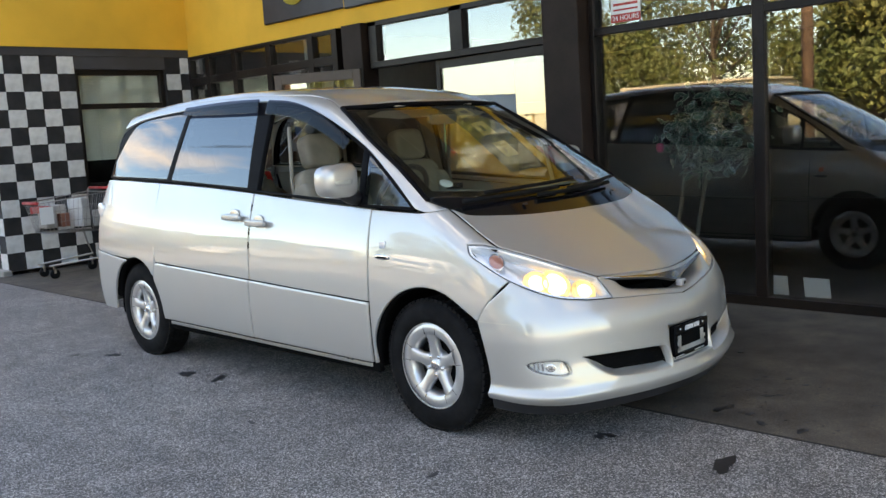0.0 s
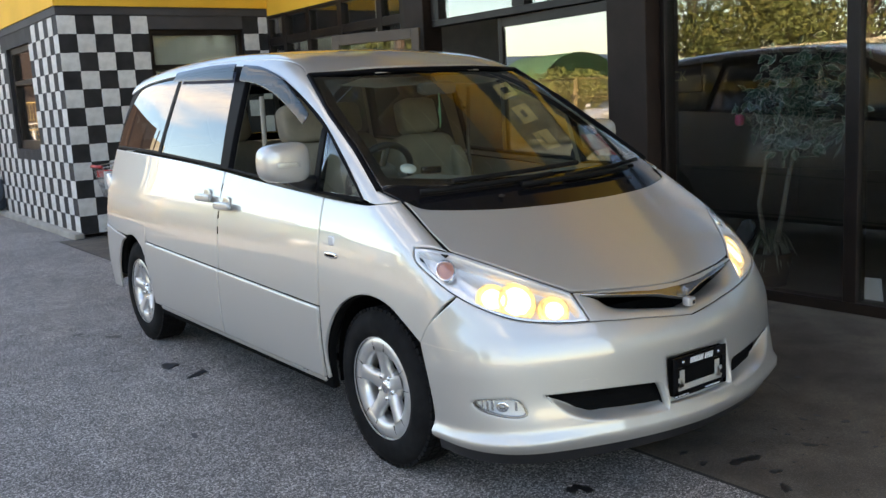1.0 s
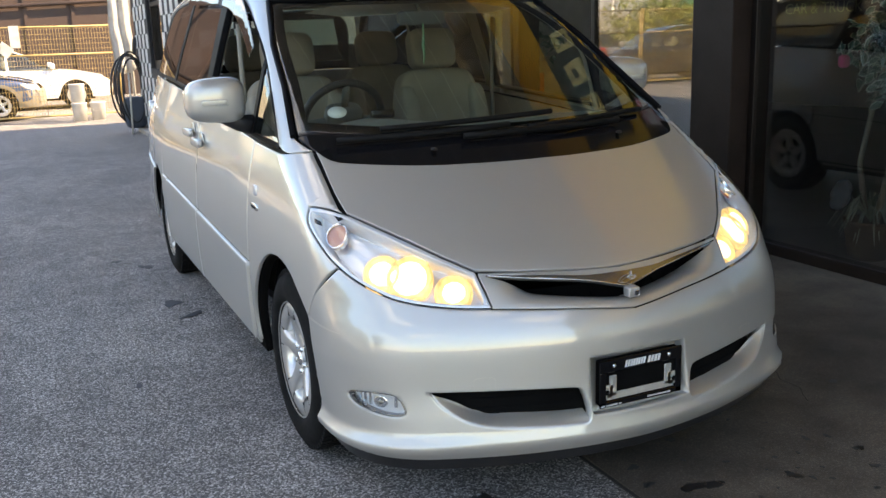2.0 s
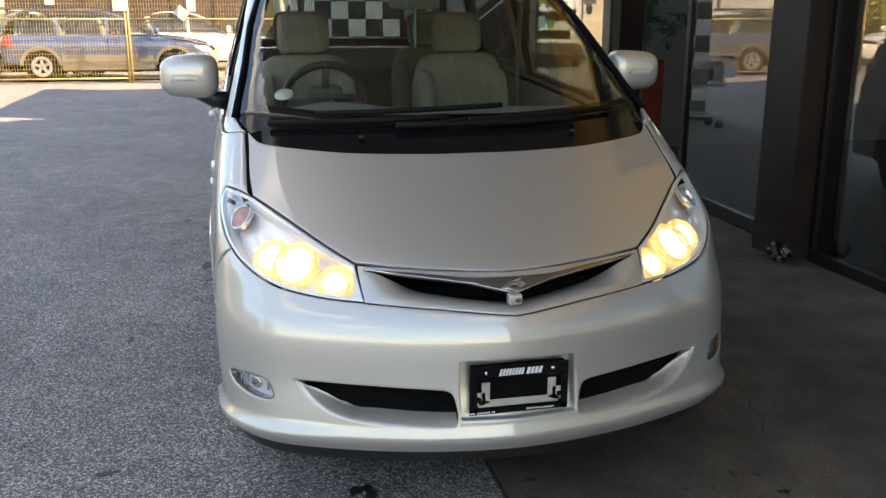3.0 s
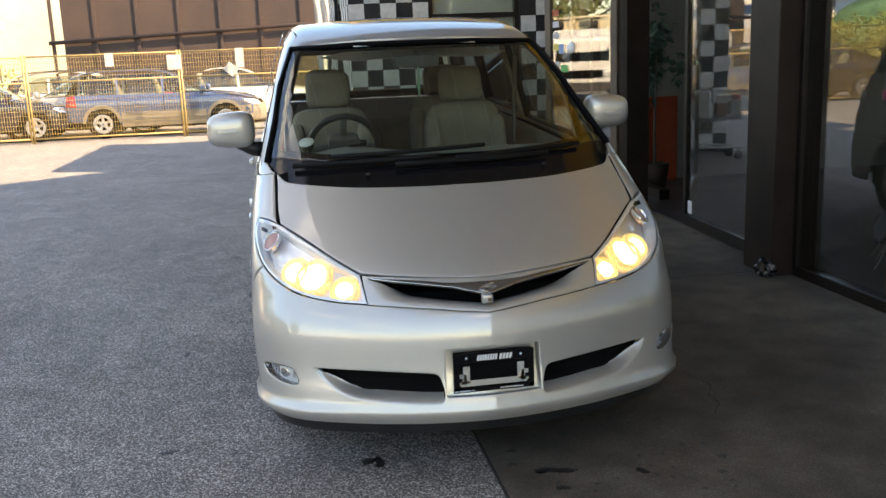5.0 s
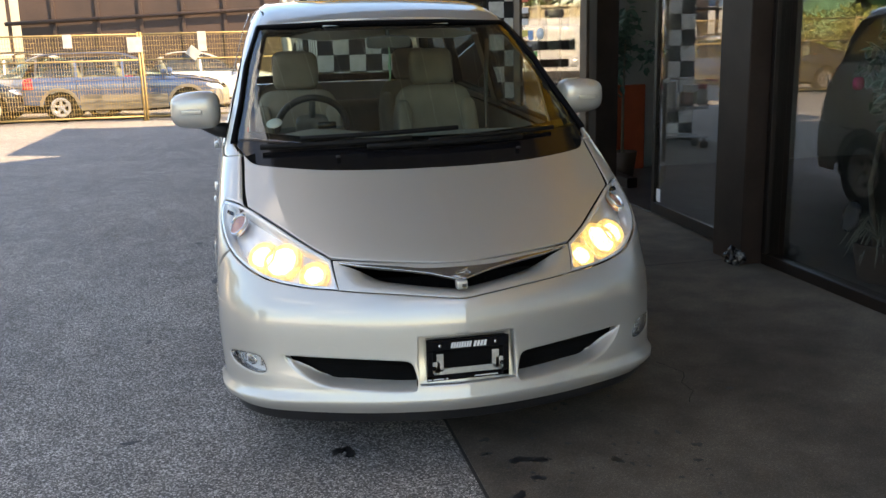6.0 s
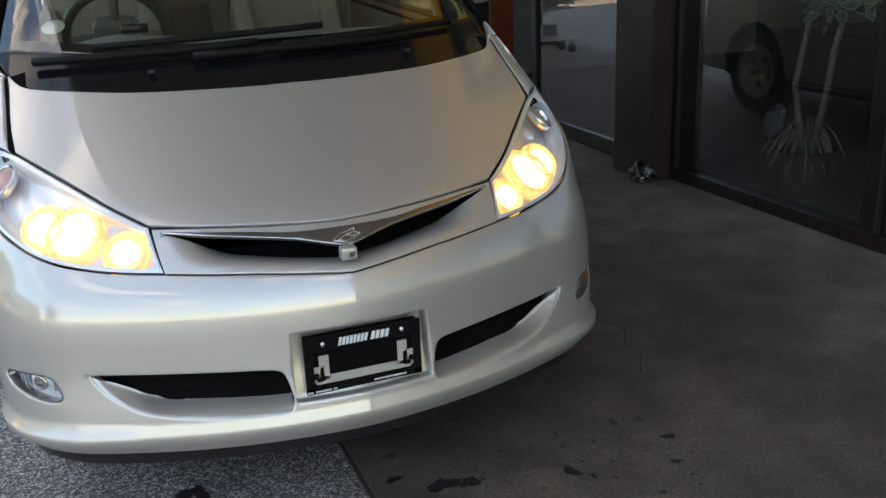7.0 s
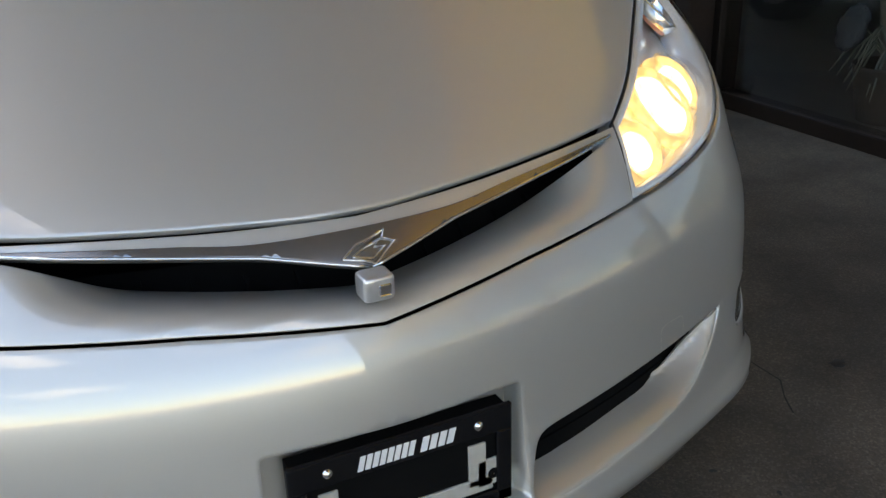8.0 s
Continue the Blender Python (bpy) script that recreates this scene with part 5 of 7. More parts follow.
o = part("screen_label", moved(lathe([(0.001, 0.0), (0.034, 0.0), (0.034, 0.001), (0.001, 0.001)], 24), Matrix.Translation(surface_point("top", -0.60, 0.06, -0.014)) @ Vector(S.normal(S.lay([(-0.60, 0.06)], "top"))[0]).to_track_quat("X", "Z").to_matrix().to_4x4()), LETTER, van, "small round pale screen label")

# cabin
part("headliner", panel(S, "top", inset(roof, 0.06), off=-0.05, h=0.10, depth=0.002), TRIM, van, "beige roof lining")
pair("door_lining", S, "side", curve((0.42, 0.40, 0), (0.42, 1.07, 0), (1.4, 1.13), (2.5, 1.19), (3.38, 1.21, 0), (3.36, 0.75, 0), (3.2, 0.72), (2.55, 0.72), (2.48, 0.40, 0)), TRIM, van, "beige door lining", off=-0.055, h=0.10, depth=0.002)
pair("pillar_lining", S, "side", inset(surround, 0.001), TRIM, van, "beige pillar lining", off=-0.042, h=0.08, depth=0.002, holes=tuple(inset(w, -0.008) for w in (QUARTER, FRONT_WIN, SLIDE_WIN, REAR_WIN)))
dash = bmesh.new()
prof = [(-0.20, 0.995), (-0.08, 1.065), (0.10, 1.105), (0.28, 1.105), (0.40, 1.06), (0.46, 0.96), (0.47, 0.80), (0.44, 0.45)]
rows = []
for x in np.linspace(-0.70, 0.70, 29):
    hump = 0.035 * math.exp(-((x + 0.40) / 0.17) ** 2)
    rows.append([dash.verts.new((x, y + (0.29 * x * x if y < 0.2 else 0.05 * x * x), z + (hump if z > 1.0 else 0) - 0.03 * abs(x) ** 3)) for y, z in prof])
for a, b in zip(rows, rows[1:]):
    for i in range(len(prof) - 1):
        dash.faces.new((a[i], a[i + 1], b[i + 1], b[i])).smooth = True
dashboard = part("dashboard", dash, DASH_TOP, van, "grey dashboard")
part("toll_unit", moved(rounded((0.085, 0.05, 0.030), 0.25, 8), Matrix.Translation((-0.36, 0.24, 1.155))), GLOSS_BLACK, dashboard, "small black box on the dashboard")
tilt = Matrix.Translation((-0.40, 0.60, 1.115)) @ Matrix.Rotation(radians(-62), 4, "X")
wheel_bm = tube([(0.168 * math.cos(a), 0.168 * math.sin(a), 0) for a in np.linspace(0, 2 * math.pi, 49)], 0.0165, 10, cap=False)
steer = part("steering_wheel", moved(wheel_bm, tilt), WHEEL_BLACK, van, "dark grey steering wheel")
part("boss", moved(rounded((0.16, 0.13, 0.07), 0.5), tilt), DASH, steer)
for a in (0.1, math.pi - 0.1, -math.pi / 2):
    part("spoke", moved(tube([(0.06 * math.cos(a), 0.06 * math.sin(a), 0.0), (0.166 * math.cos(a), 0.166 * math.sin(a), 0)], 0.016, 8), tilt), DASH, steer)
part("steering_column", tube([(-0.40, 0.58, 1.02), (-0.40, 0.40, 0.94)], 0.045, 10), DASH, steer)


def seat(x, y, wide=0.45, lean=14):
    s = thing("seat", "", "")
    s.parent = van
    s.location = Vector((x, y, 0.485)) - van.location
    back = Matrix.Translation((0, 0.16, 0.13)) @ Matrix.Rotation(radians(-lean), 4, "X")
    for nm, bm in (("cushion", moved(rounded((wide, 0.50, 0.17), 0.38), Matrix.Translation((0, -0.12, 0.10)))),
                   ("backrest", moved(rounded((wide, 0.15, 0.68), 0.36, 18), back @ Matrix.Translation((0, 0, 0.33)))),
                   ("headrest", moved(rounded((0.25, 0.115, 0.205), 0.42, 18), back @ Matrix.Translation((0, -0.01, 0.775)))),
                   ("bolster", moved(rounded((0.10, 0.20, 0.56), 0.5), back @ Matrix.Translation((-wide / 2 + 0.035, -0.03, 0.30)))),
                   ("bolster", moved(rounded((0.10, 0.20, 0.56), 0.5), back @ Matrix.Translation((wide / 2 - 0.035, -0.03, 0.30)))),
                   ("armrest", moved(rounded((0.07, 0.32, 0.07), 0.5), Matrix.Translation((wide / 2 + 0.045 if x < 0 else -wide / 2 - 0.045, 0.02, 0.33))))):
        me = bpy.data.meshes.new(nm)
        bm.to_mesh(me)
        bm.free()
        me["placed"] = 1
        part(nm, me, CLOTH, s)
    for dx in (-0.07, 0.07):
        me = bpy.data.meshes.new("headrest_post")
        bm = moved(tube([(dx, 0, 0.62), (dx, 0, 0.74)], 0.007, 6), back)
        bm.to_mesh(me)
        bm.free()
        me["placed"] = 1
        part("headrest_post", me, CHROME, s)
    return s


for x, y in ((-0.43, 0.95), (0.35, 1.02), (-0.40, 1.95), (0.40, 1.95)):
    seat(x, y)
part("rear_bench", moved(rounded((1.20, 0.16, 0.60), 0.35), Matrix.Translation((0, 3.05, 0.80)) @ Matrix.Rotation(radians(-14), 4, "X")), CLOTH, van, "beige rear bench")
part("cabin_floor", box(-0.72, 0.72, 0.3, 3.5, 0.34, 0.38), DASH, van)
part("seat_belt", tube([(0.66, 1.25, 1.52), (0.655, 1.27, 1.2), (0.64, 1.22, 0.7)], 0.012, 6), DASH, van)
part("seat_belt", tube([(-0.66, 1.25, 1.52), (-0.655, 1.27, 1.2), (-0.64, 1.22, 0.7)], 0.012, 6), TRIM, van)
rear_view = part("rear_view_mirror", moved(rounded((0.22, 0.04, 0.060), 0.35), Matrix.Translation((0.0, 0.66, 1.515)) @ Matrix.Rotation(radians(12), 4, "X")), DASH, van)
part("stem", tube([(0, 0.66, 1.53), (0, 0.72, 1.59)], 0.010, 6), DASH, rear_view)
GREEN_CORD = material("green_cord", (0.16, 0.36, 0.20), 0.7)
tassel = part("hanging_charm", tube([(0.0, 0.645, 1.49), (0.002, 0.645, 1.43), (-0.002, 0.645, 1.40), (0.002, 0.645, 1.36), (-0.003, 0.645, 1.32)], [0.003, 0.005, 0.008, 0.005, 0.003], 6), GREEN_CORD, rear_view, "green cord charm")


# ---- things about the place ----
rnd = random.Random(7)


def text_mesh(body, size, extrude=0.001):
    cu = bpy.data.curves.new("lettering", "FONT")
    cu.body, cu.size, cu.extrude, cu.align_x, cu.align_y = body, size, extrude, "CENTER", "CENTER"
    ob = bpy.data.objects.new("lettering", cu)
    scene.collection.objects.link(ob)
    bpy.context.view_layer.update()
    me = bpy.data.meshes.new_from_object(ob.evaluated_get(bpy.context.evaluated_depsgraph_get()))
    bpy.data.objects.remove(ob)
    me.materials.clear()
    return me


FACE_WEST = Matrix.Rotation(radians(-90), 4, "Z") @ Matrix.Rotation(radians(90), 4, "X")


def lettering(body, size, at, mat, parent, name="lettering"):
    me = text_mesh(body, size)
    me.transform(Matrix.Translation(at) @ FACE_WEST)
    return part(name, me, mat, parent)


def blob(cx, cy, rx, ry, turn, z, seed, thick=0.0015):
    """A flat splash with an uneven edge."""
    r = random.Random(seed)
    ph = [r.uniform(0, 6.28) for _ in range(4)]
    bm = bmesh.new()
    ring = []
    for k in range(28):
        a = 2 * math.pi * k / 28
        q = 1 + 0.22 * math.sin(2 * a + ph[0]) + 0.16 * math.sin(3 * a + ph[1]) + 0.12 * math.sin(5 * a + ph[2]) + 0.08 * math.sin(9 * a + ph[3])
        x, y = rx * q * math.cos(a), ry * q * math.sin(a)
        ring.append(bm.verts.new((cx + x * math.cos(turn) - y * math.sin(turn), cy + x * math.sin(turn) + y * math.cos(turn), z + thick)))
    bm.faces.new(ring)
    low = [bm.verts.new(v.co - Vector((0, 0, thick))) for v in ring]
    for i in range(28):
        bm.faces.new((ring[i], low[i], low[(i + 1) % 28], ring[(i + 1) % 28]))
    return bm


# oil drips
for k, (x, y, r) in enumerate(((-0.97, 2.14, 0.075), (-0.91, 1.85, 0.065), (-0.99, 3.13, 0.06), (-0.45, -1.31, 0.085), (-0.42, -0.71, 0.04), (-0.46, -0.69, 0.035), (-1.15, 3.4, 0.04), (-1.3, 0.9, 0.03), (-1.25, -0.4, 0.03))):
    part("oil_stain", blob(x, y, r * 1.0, r * 0.55, rnd.uniform(0, 3), 0.001, k), STAIN, ground)
drips = [(0.1, -1.4, 0.04), (0.1, -1.21, 0.035), (0.25, -0.97, 0.035), (0.2, -1.1, 0.03), (0.07, -0.87, 0.025), (0.18, -0.95, 0.045), (1.26, -0.52, 0.025), (0.76, -0.86, 0.02), (0.86, -1.0, 0.025), (0.52, -1.04, 0.03), (0.8, -1.12, 0.02), (0.84, -0.88, 0.018), (0.1, -0.75, 0.025), (0.51, -0.49, 0.02), (0.34, -0.64, 0.022), (0.46, -0.53, 0.016)]
drips += [(rnd.uniform(0.1, 0.9), rnd.uniform(-1.6, -0.3), rnd.uniform(0.006, 0.014)) for _ in range(46)]
for k, (x, y, r) in enumerate(drips):
    part("oil_stain", blob(x, y, r * 0.85, r * 0.6, rnd.uniform(0, 3), 0.0062, 40 + k, 0.001), STAIN, slab)
CRACK = material("crack", (0.03, 0.027, 0.024), 0.95)
part("joint", box(-0.012, 0.0, -14, 8.6, -0.01, 0.003), CRACK, slab)
for y in (1.62, -2.2, 5.3):
    part("joint", box(0.0, 2.58, y - 0.004, y + 0.004, 0.004, 0.0067), CRACK, slab)
crk, p = bmesh.new(), Vector((1.02, -0.62, 0.0064))
for k in range(9):
    q = p + Vector((rnd.uniform(-0.03, 0.045), 0.055, 0))
    w = Vector((0.0022, 0, 0))
    crk.faces.new([crk.verts.new(v) for v in (p - w, p + w, q + w, q - w)])
    p = q
part("hairline_crack", crk, CRACK, slab)

# white chequer squares, each with a hand-painted edge
tiles = []
for k in range(6):
    r = random.Random(100 + k)
    bm, ring = bmesh.new(), []
    for sx, sy, dx, dy in ((-1, -1, 1, 0), (1, -1, 0, 1), (1, 1, -1, 0), (-1, 1, 0, -1)):
        for t in range(5):
            u = t / 5 * 2
            ring.append((sx + dx * u, sy + dy * u))
    top = [bm.verts.new((x * Q / 2 * (0.975 + r.uniform(-0.025, 0.025)), -0.004, y * Q / 2 * (0.975 + r.uniform(-0.025, 0.025)))) for x, y in ring]
    low = [bm.verts.new((v.co.x, 0.0, v.co.z)) for v in top]
    bm.faces.new(top)
    for i in range(20):
        bm.faces.new((top[i], low[i], low[(i + 1) % 20], top[(i + 1) % 20]))
    me = bpy.data.meshes.new("checker_square")
    bm.to_mesh(me)
    bm.free()
    me.materials.append(CHECK_WHITE)
    tiles.append(me)


def square(parent, m):
    o = new("checker_square", rnd.choice(tiles))
    o.parent = parent
    o.matrix_basis = m
    return o


for r in range(12):
    z = 2.69 - Q * (r + 0.5)
    for k in range(5):
        x = 1.355 - Q * (k + 0.5)
        if (r + k) % 2 == 0:
            square(front_wall, pose(x + (0.006 if k == 4 else 0), WY, z))
    for k in range(2):
        x = 2.64 + Q * (k + 0.5)
        if (r + k) % 2 == 1 and x < NX - 0.05:
            square(front_wall, pose(x, WY, z))
    for k in range(21):
        y = WY + 0.012 + Q * (k + 0.5)
        if (r + k) % 2 == 1 and not (10.05 < y < 11.68 and 0.98 < z < 2.6):
            square(side_wall, pose(SX, y, z, 0, 0, -90))
for r in range(5, 12):
    for k in range(6):
        x, z = 1.36 + 0.02 + Q * (k + 0.5), 2.69 - Q * (r + 0.5)
        if (r + k) % 2 == 1 and z < 0.85 and x < 2.55:
            square(front_wall, pose(x, WY, z))


# shopping cart by the wing
def shopping_cart(x, y):
    WIRE = material("zinc_wire", (0.35, 0.33, 0.31), 0.35, 0.8, 0.1)
    RED = material("red_plastic", (0.42, 0.03, 0.03), 0.4)
    t = thing("shopping_cart", "steel shopping cart with red handle, loaded with boxes", "cart", at=(x + 0.4, y, 0))
    bm = bmesh.new()
    b0, b1 = [(0.02, -0.22, 0.90), (0.82, -0.27, 0.98), (0.82, 0.27, 0.98), (0.02, 0.22, 0.90)], [(0.10, -0.17, 0.55), (0.72, -0.21, 0.52), (0.72, 0.21, 0.52), (0.10, 0.17, 0.55)]
    off = Vector((x, y, 0))
    for ring in (b0, b1):
        tube([off + Vector(p) for p in ring + ring[:1]], 0.007, 6, bm)
    for i in range(4):
        a0, a1, c0, c1 = (Vector(q) for q in (b0[i], b0[(i + 1) % 4], b1[i], b1[(i + 1) % 4]))
        n = 14 if i % 2 == 0 else 9
        for k in range(n + 1):
            f = k / n
            tube([off + a0.lerp(a1, f), off + c0.lerp(c1, f)], 0.0028, 4, bm)
        for f in (0.33, 0.66):
            tube([off + a0.lerp(c0, f), off + a1.lerp(c1, f)], 0.0028, 4, bm)
    for k in range(9):
        f = k / 8
        tube([off + Vector(b1[0]).lerp(Vector(b1[3]), f), off + Vector(b1[1]).lerp(Vector(b1[2]), f)], 0.0028, 4, bm)
    part("wire_basket", bm, WIRE, t)
    fr = bmesh.new()
    for s in (-1, 1):
        tube([off + Vector(q) for q in ((0.84, s * 0.27, 1.02), (0.70, s * 0.24, 0.52), (0.74, s * 0.25, 0.36), (0.80, s * 0.26, 0.20), (0.08, s * 0.17, 0.16))], 0.012, 8, fr)
    part("frame", fr, WIRE, t)
    part("handle", tube([off + Vector((0.86, -0.28, 1.02)), off + Vector((0.86, 0.28, 1.02))], 0.018, 10), RED, t, "red plastic handle")
    part("bumper_strip", tube([off + Vector((0.01, -0.21, 0.905)), off + Vector((0.01, 0.21, 0.905))], 0.020, 8), RED, t)
    for px, py in ((0.14, -0.16), (0.14, 0.16), (0.76, -0.22), (0.76, 0.22)):
        w = lathe([(0.001, -0.014), (0.05, -0.014), (0.058, -0.008), (0.058, 0.008), (0.05, 0.014), (0.001, 0.014)], 20)
        part("caster", moved(w, Matrix.Translation(off + Vector((px, py, 0.060))) @ Matrix.Rotation(radians(90), 4, "Z")), RUBBER, t)
        part("fork", box(x + px - 0.012, x + px + 0.012, y + py - 0.022, y + py + 0.022, 0.07, 0.17, 0.003), WIRE, t)
    part("paper_notice", box(x + 0.005, x + 0.16, y - 0.262, y - 0.258, 0.66, 0.86), LETTER, t)
    return t


shopping_cart(0.32, 7.85)
BOXES = ((0.50, 0.60, 0.14, 0.20, (0.45, 0.42, 0.38)), (0.66, 0.60, 0.12, 0.16, (0.30, 0.12, 0.08)), (0.60, 0.76, 0.18, 0.10, (0.60, 0.58, 0.55)), (0.88, 0.58, 0.13, 0.34, (0.62, 0.62, 0.60)), (0.44, 0.78, 0.10, 0.08, (0.45, 0.05, 0.04)))
for k, (x, z, w, h, colr) in enumerate(BOXES):
    o = part("carton", moved(box(-w / 2, w / 2, -0.11, 0.11, 0, h, 0.005), pose(x, 7.85 + 0.03 * (k % 3 - 1), z, 0, 0, 8 * k)), material("carton_%s" % "abcde"[k], colr, 0.6))
    tagged(o, "small carton lying in the shopping cart", "box", "goods in the cart")


# potted trees behind the glass
def leaf_cloud(n, centre, radii, size, seed, droop=0.6, edge=True):
    """Pointed folded leaves in clumps on an uneven crown."""
    r = random.Random(seed)
    bm, rim = bmesh.new(), bmesh.new()
    lobes = [Vector([r.gauss(0, 0.42) * q for q in radii]) for _ in range(16)]
    for _ in range(n):
        c0 = r.choice(lobes) + Vector([r.gauss(0, 0.20) * q for q in radii])
        p0 = Vector(centre) + c0
        d = Vector((r.gauss(0, 1), r.gauss(0, 1), r.gauss(0, 0.6) - droop)).normalized()
        s = d.cross(Vector((r.gauss(0, 1), r.gauss(0, 1), r.gauss(0, 1)))).normalized()
        up = d.cross(s)
        ln, w = size * r.uniform(0.7, 1.25), size * r.uniform(0.20, 0.28)
        for k, (bmx, f, lift) in enumerate(((rim, 1.0, 0.0), (bm, 0.83, 0.0014), (bm, 0.83, -0.0014)) if edge else ((bm, 1.0, 0.0),)):
            a, b = p0 + d * ln * (1 - f) * 0.5, p0 + d * ln * (1 - (1 - f) * 0.5)
            m1, m2 = p0 + d * ln * 0.35, p0 + d * ln * 0.65
            sgn = up * lift
            left = [a + sgn, m1 + s * w * f + up * 0.10 * ln + sgn, m2 + s * w * 0.8 * f + up * 0.08 * ln + sgn, b + sgn]
            right = [a + sgn, b + sgn, m2 - s * w * 0.8 * f + up * 0.08 * ln + sgn, m1 - s * w * f + up * 0.10 * ln + sgn]
            for q in (left, right):
                bmx.faces.new([bmx.verts.new(v) for v in q])
    return bm, rim


LEAF = material("dark_green_leaf", (0.075, 0.15, 0.11), 0.45, 0, 0.2)
LEAF_RIM = material("cream_leaf_edge", (0.46, 0.52, 0.46), 0.5, 0, 0.1)
BARK = material("grey_brown_stem", (0.21, 0.18, 0.14), 0.85, 0, 0.2, 10, 80, bump=0.002)
POT = material("terracotta_pot", (0.062, 0.038, 0.026), 0.75, 0, 0.12)
tree = thing("potted_tree", "potted variegated ficus tree behind the shop glass", "plant", at=(2.98, 0.80, 0.02))
part("pot", moved(lathe([(0.001, 0.02), (0.11, 0.02), (0.15, 0.24), (0.155, 0.26), (0.145, 0.26), (0.13, 0.22), (0.001, 0.22)], 28), Matrix.Translation((2.98, 0.80, 0)) @ Matrix.Rotation(radians(-90), 4, "Y")), POT, tree)
part("stem", tube([(2.96, 0.80, 0.2), (2.93, 0.86, 0.6), (2.95, 0.80, 1.0), (2.98, 0.74, 1.35)], [0.020, 0.016, 0.014, 0.010], 8), BARK, tree)
part("stem", tube([(3.0, 0.78, 0.2), (3.02, 0.74, 0.5), (2.98, 0.66, 0.8), (3.02, 0.60, 1.15), (3.0, 0.62, 1.4)], [0.022, 0.018, 0.016, 0.014, 0.010], 8), BARK, tree)
for k in range(7):
    a = 0.9 * k
    part("twig", tube([(2.98, 0.70, 1.05 + 0.05 * k), (2.98 + 0.12 * math.cos(a), 0.70 + 0.2 * math.sin(a), 1.25 + 0.06 * k)], [0.008, 0.004], 5), BARK, tree)
bm, rim = leaf_cloud(620, (2.98, 0.66, 1.40), (0.24, 0.42, 0.40), 0.095, 3)
part("leaves", bm, LEAF, tree, "dark green leaves")["kind"] = "stuff"
part("leaf_edges", rim, LEAF_RIM, tree, "cream leaf edges")["kind"] = "stuff"
GRASSY = material("striped_grass_leaf", (0.26, 0.29, 0.24), 0.5)
arch = bmesh.new()
for k in range(34):
    a = rnd.uniform(0, 6.28)
    rr, hh = rnd.uniform(0.10, 0.20), rnd.uniform(0.08, 0.20)
    pts = [(2.98 + rr * t * math.cos(a), 0.80 + rr * t * math.sin(a), 0.24 + hh * math.sin(min(1, t) * math.pi * 0.62) - 0.28 * max(0, t - 0.6) ** 1.2) for t in (0, 0.3, 0.6, 0.9, 1.15, 1.3)]
    tube(pts, [0.003, 0.005, 0.006, 0.005, 0.004, 0.001], 4, arch)
part("trailing_leaves", arch, GRASSY, tree)["kind"] = "stuff"
PINK = material("pink_flower", (0.55, 0.04, 0.14), 0.6)
part("flower", moved(rounded((0.06, 0.06, 0.08), 0.7, 8), Matrix.Translation((2.90, 1.0, 1.20))), PINK, tree, "single pink flower")
bag = moved(rounded((0.05, 0.13, 0.21), 0.9, 12), pose(2.87, 0.93, 0.40, 28, 0, 0))
for v in bag.verts:
    v.co += Vector([rnd.uniform(-0.009, 0.009) for _ in range(3)])
tagged(part("plastic_bag", bag, material("clear_plastic_bag", (0.10, 0.11, 0.125), 0.15, 0, 0.2)), "crumpled clear plastic bag in the pot", "bag")
tree2 = thing("potted_tree", "dark potted plant inside the entrance", "plant", at=(3.25, 5.35, 0.02))
part("pot", moved(lathe([(0.001, 0.02), (0.12, 0.02), (0.16, 0.30), (0.15, 0.30), (0.001, 0.26)], 24), Matrix.Translation((3.25, 5.35, 0)) @ Matrix.Rotation(radians(-90), 4, "Y")), POT, tree2)
part("stem", tube([(3.25, 5.35, 0.25), (3.24, 5.33, 0.8), (3.27, 5.36, 1.5)], [0.02, 0.015, 0.01], 8), BARK, tree2)
bm, rim = leaf_cloud(260, (3.25, 5.35, 1.45), (0.22, 0.22, 0.45), 0.12, 5, edge=False)
rim.free()
part("leaves", bm, LEAF, tree2)["kind"] = "stuff"
wall("wall_partition", box(3.15, 7.0, 6.0, 6.1, 0.02, 2.75), WALL_WHITE, "white partition inside the entrance")
tagged(part("display_board", box(3.20, 3.75, 5.88, 5.96, 0.02, 0.98, 0.01), RED_BOX), "orange-red display board inside the entrance", "board")

# papers, stickers, notices
for k, (y0, y1) in enumerate(((-0.17, -0.05), (-0.48, -0.29))):
    tagged(part("paper_sheet", moved(box(-0.002, 0.002, y0, y1, 0, 0.15), pose(2.72, 0, 0.08, 0, -12, 0)), LETTER), "white paper sheet leaning inside the window", "paper", "papers in the window")
notice = thing("warning_notice", "white and red surveillance warning notice on the glass", "sign", at=(WX - 0.006, 1.10, 2.24))
part("sheet", box(WX - 0.0062, WX - 0.0042, 0.965, 1.245, 2.235, 2.57), LETTER, notice)
SIGN_RED = material("sign_red", (0.50, 0.035, 0.03), 0.5)
part("red_band", box(WX - 0.0072, WX - 0.0064, 0.965, 1.245, 2.50, 2.57), SIGN_RED, notice)
part("red_band", box(WX - 0.0072, WX - 0.0064, 0.965, 1.245, 2.235, 2.30), SIGN_RED, notice)
lettering("WARNING", 0.062, (WX - 0.0078, 1.105, 2.534), LETTER, notice)
lettering("VIDEO", 0.055, (WX - 0.0068, 1.105, 2.44), SIGN_RED, notice)
lettering("24 HOURS", 0.055, (WX - 0.0078, 1.105, 2.266), LETTER, notice)
part("print_bar", box(WX - 0.0068, WX - 0.0063, 0.99, 1.22, 2.365, 2.385), SIGN_RED, notice)
part("print_bar", box(WX - 0.0068, WX - 0.0063, 0.99, 1.22, 2.325, 2.340), SIGN_RED, notice)
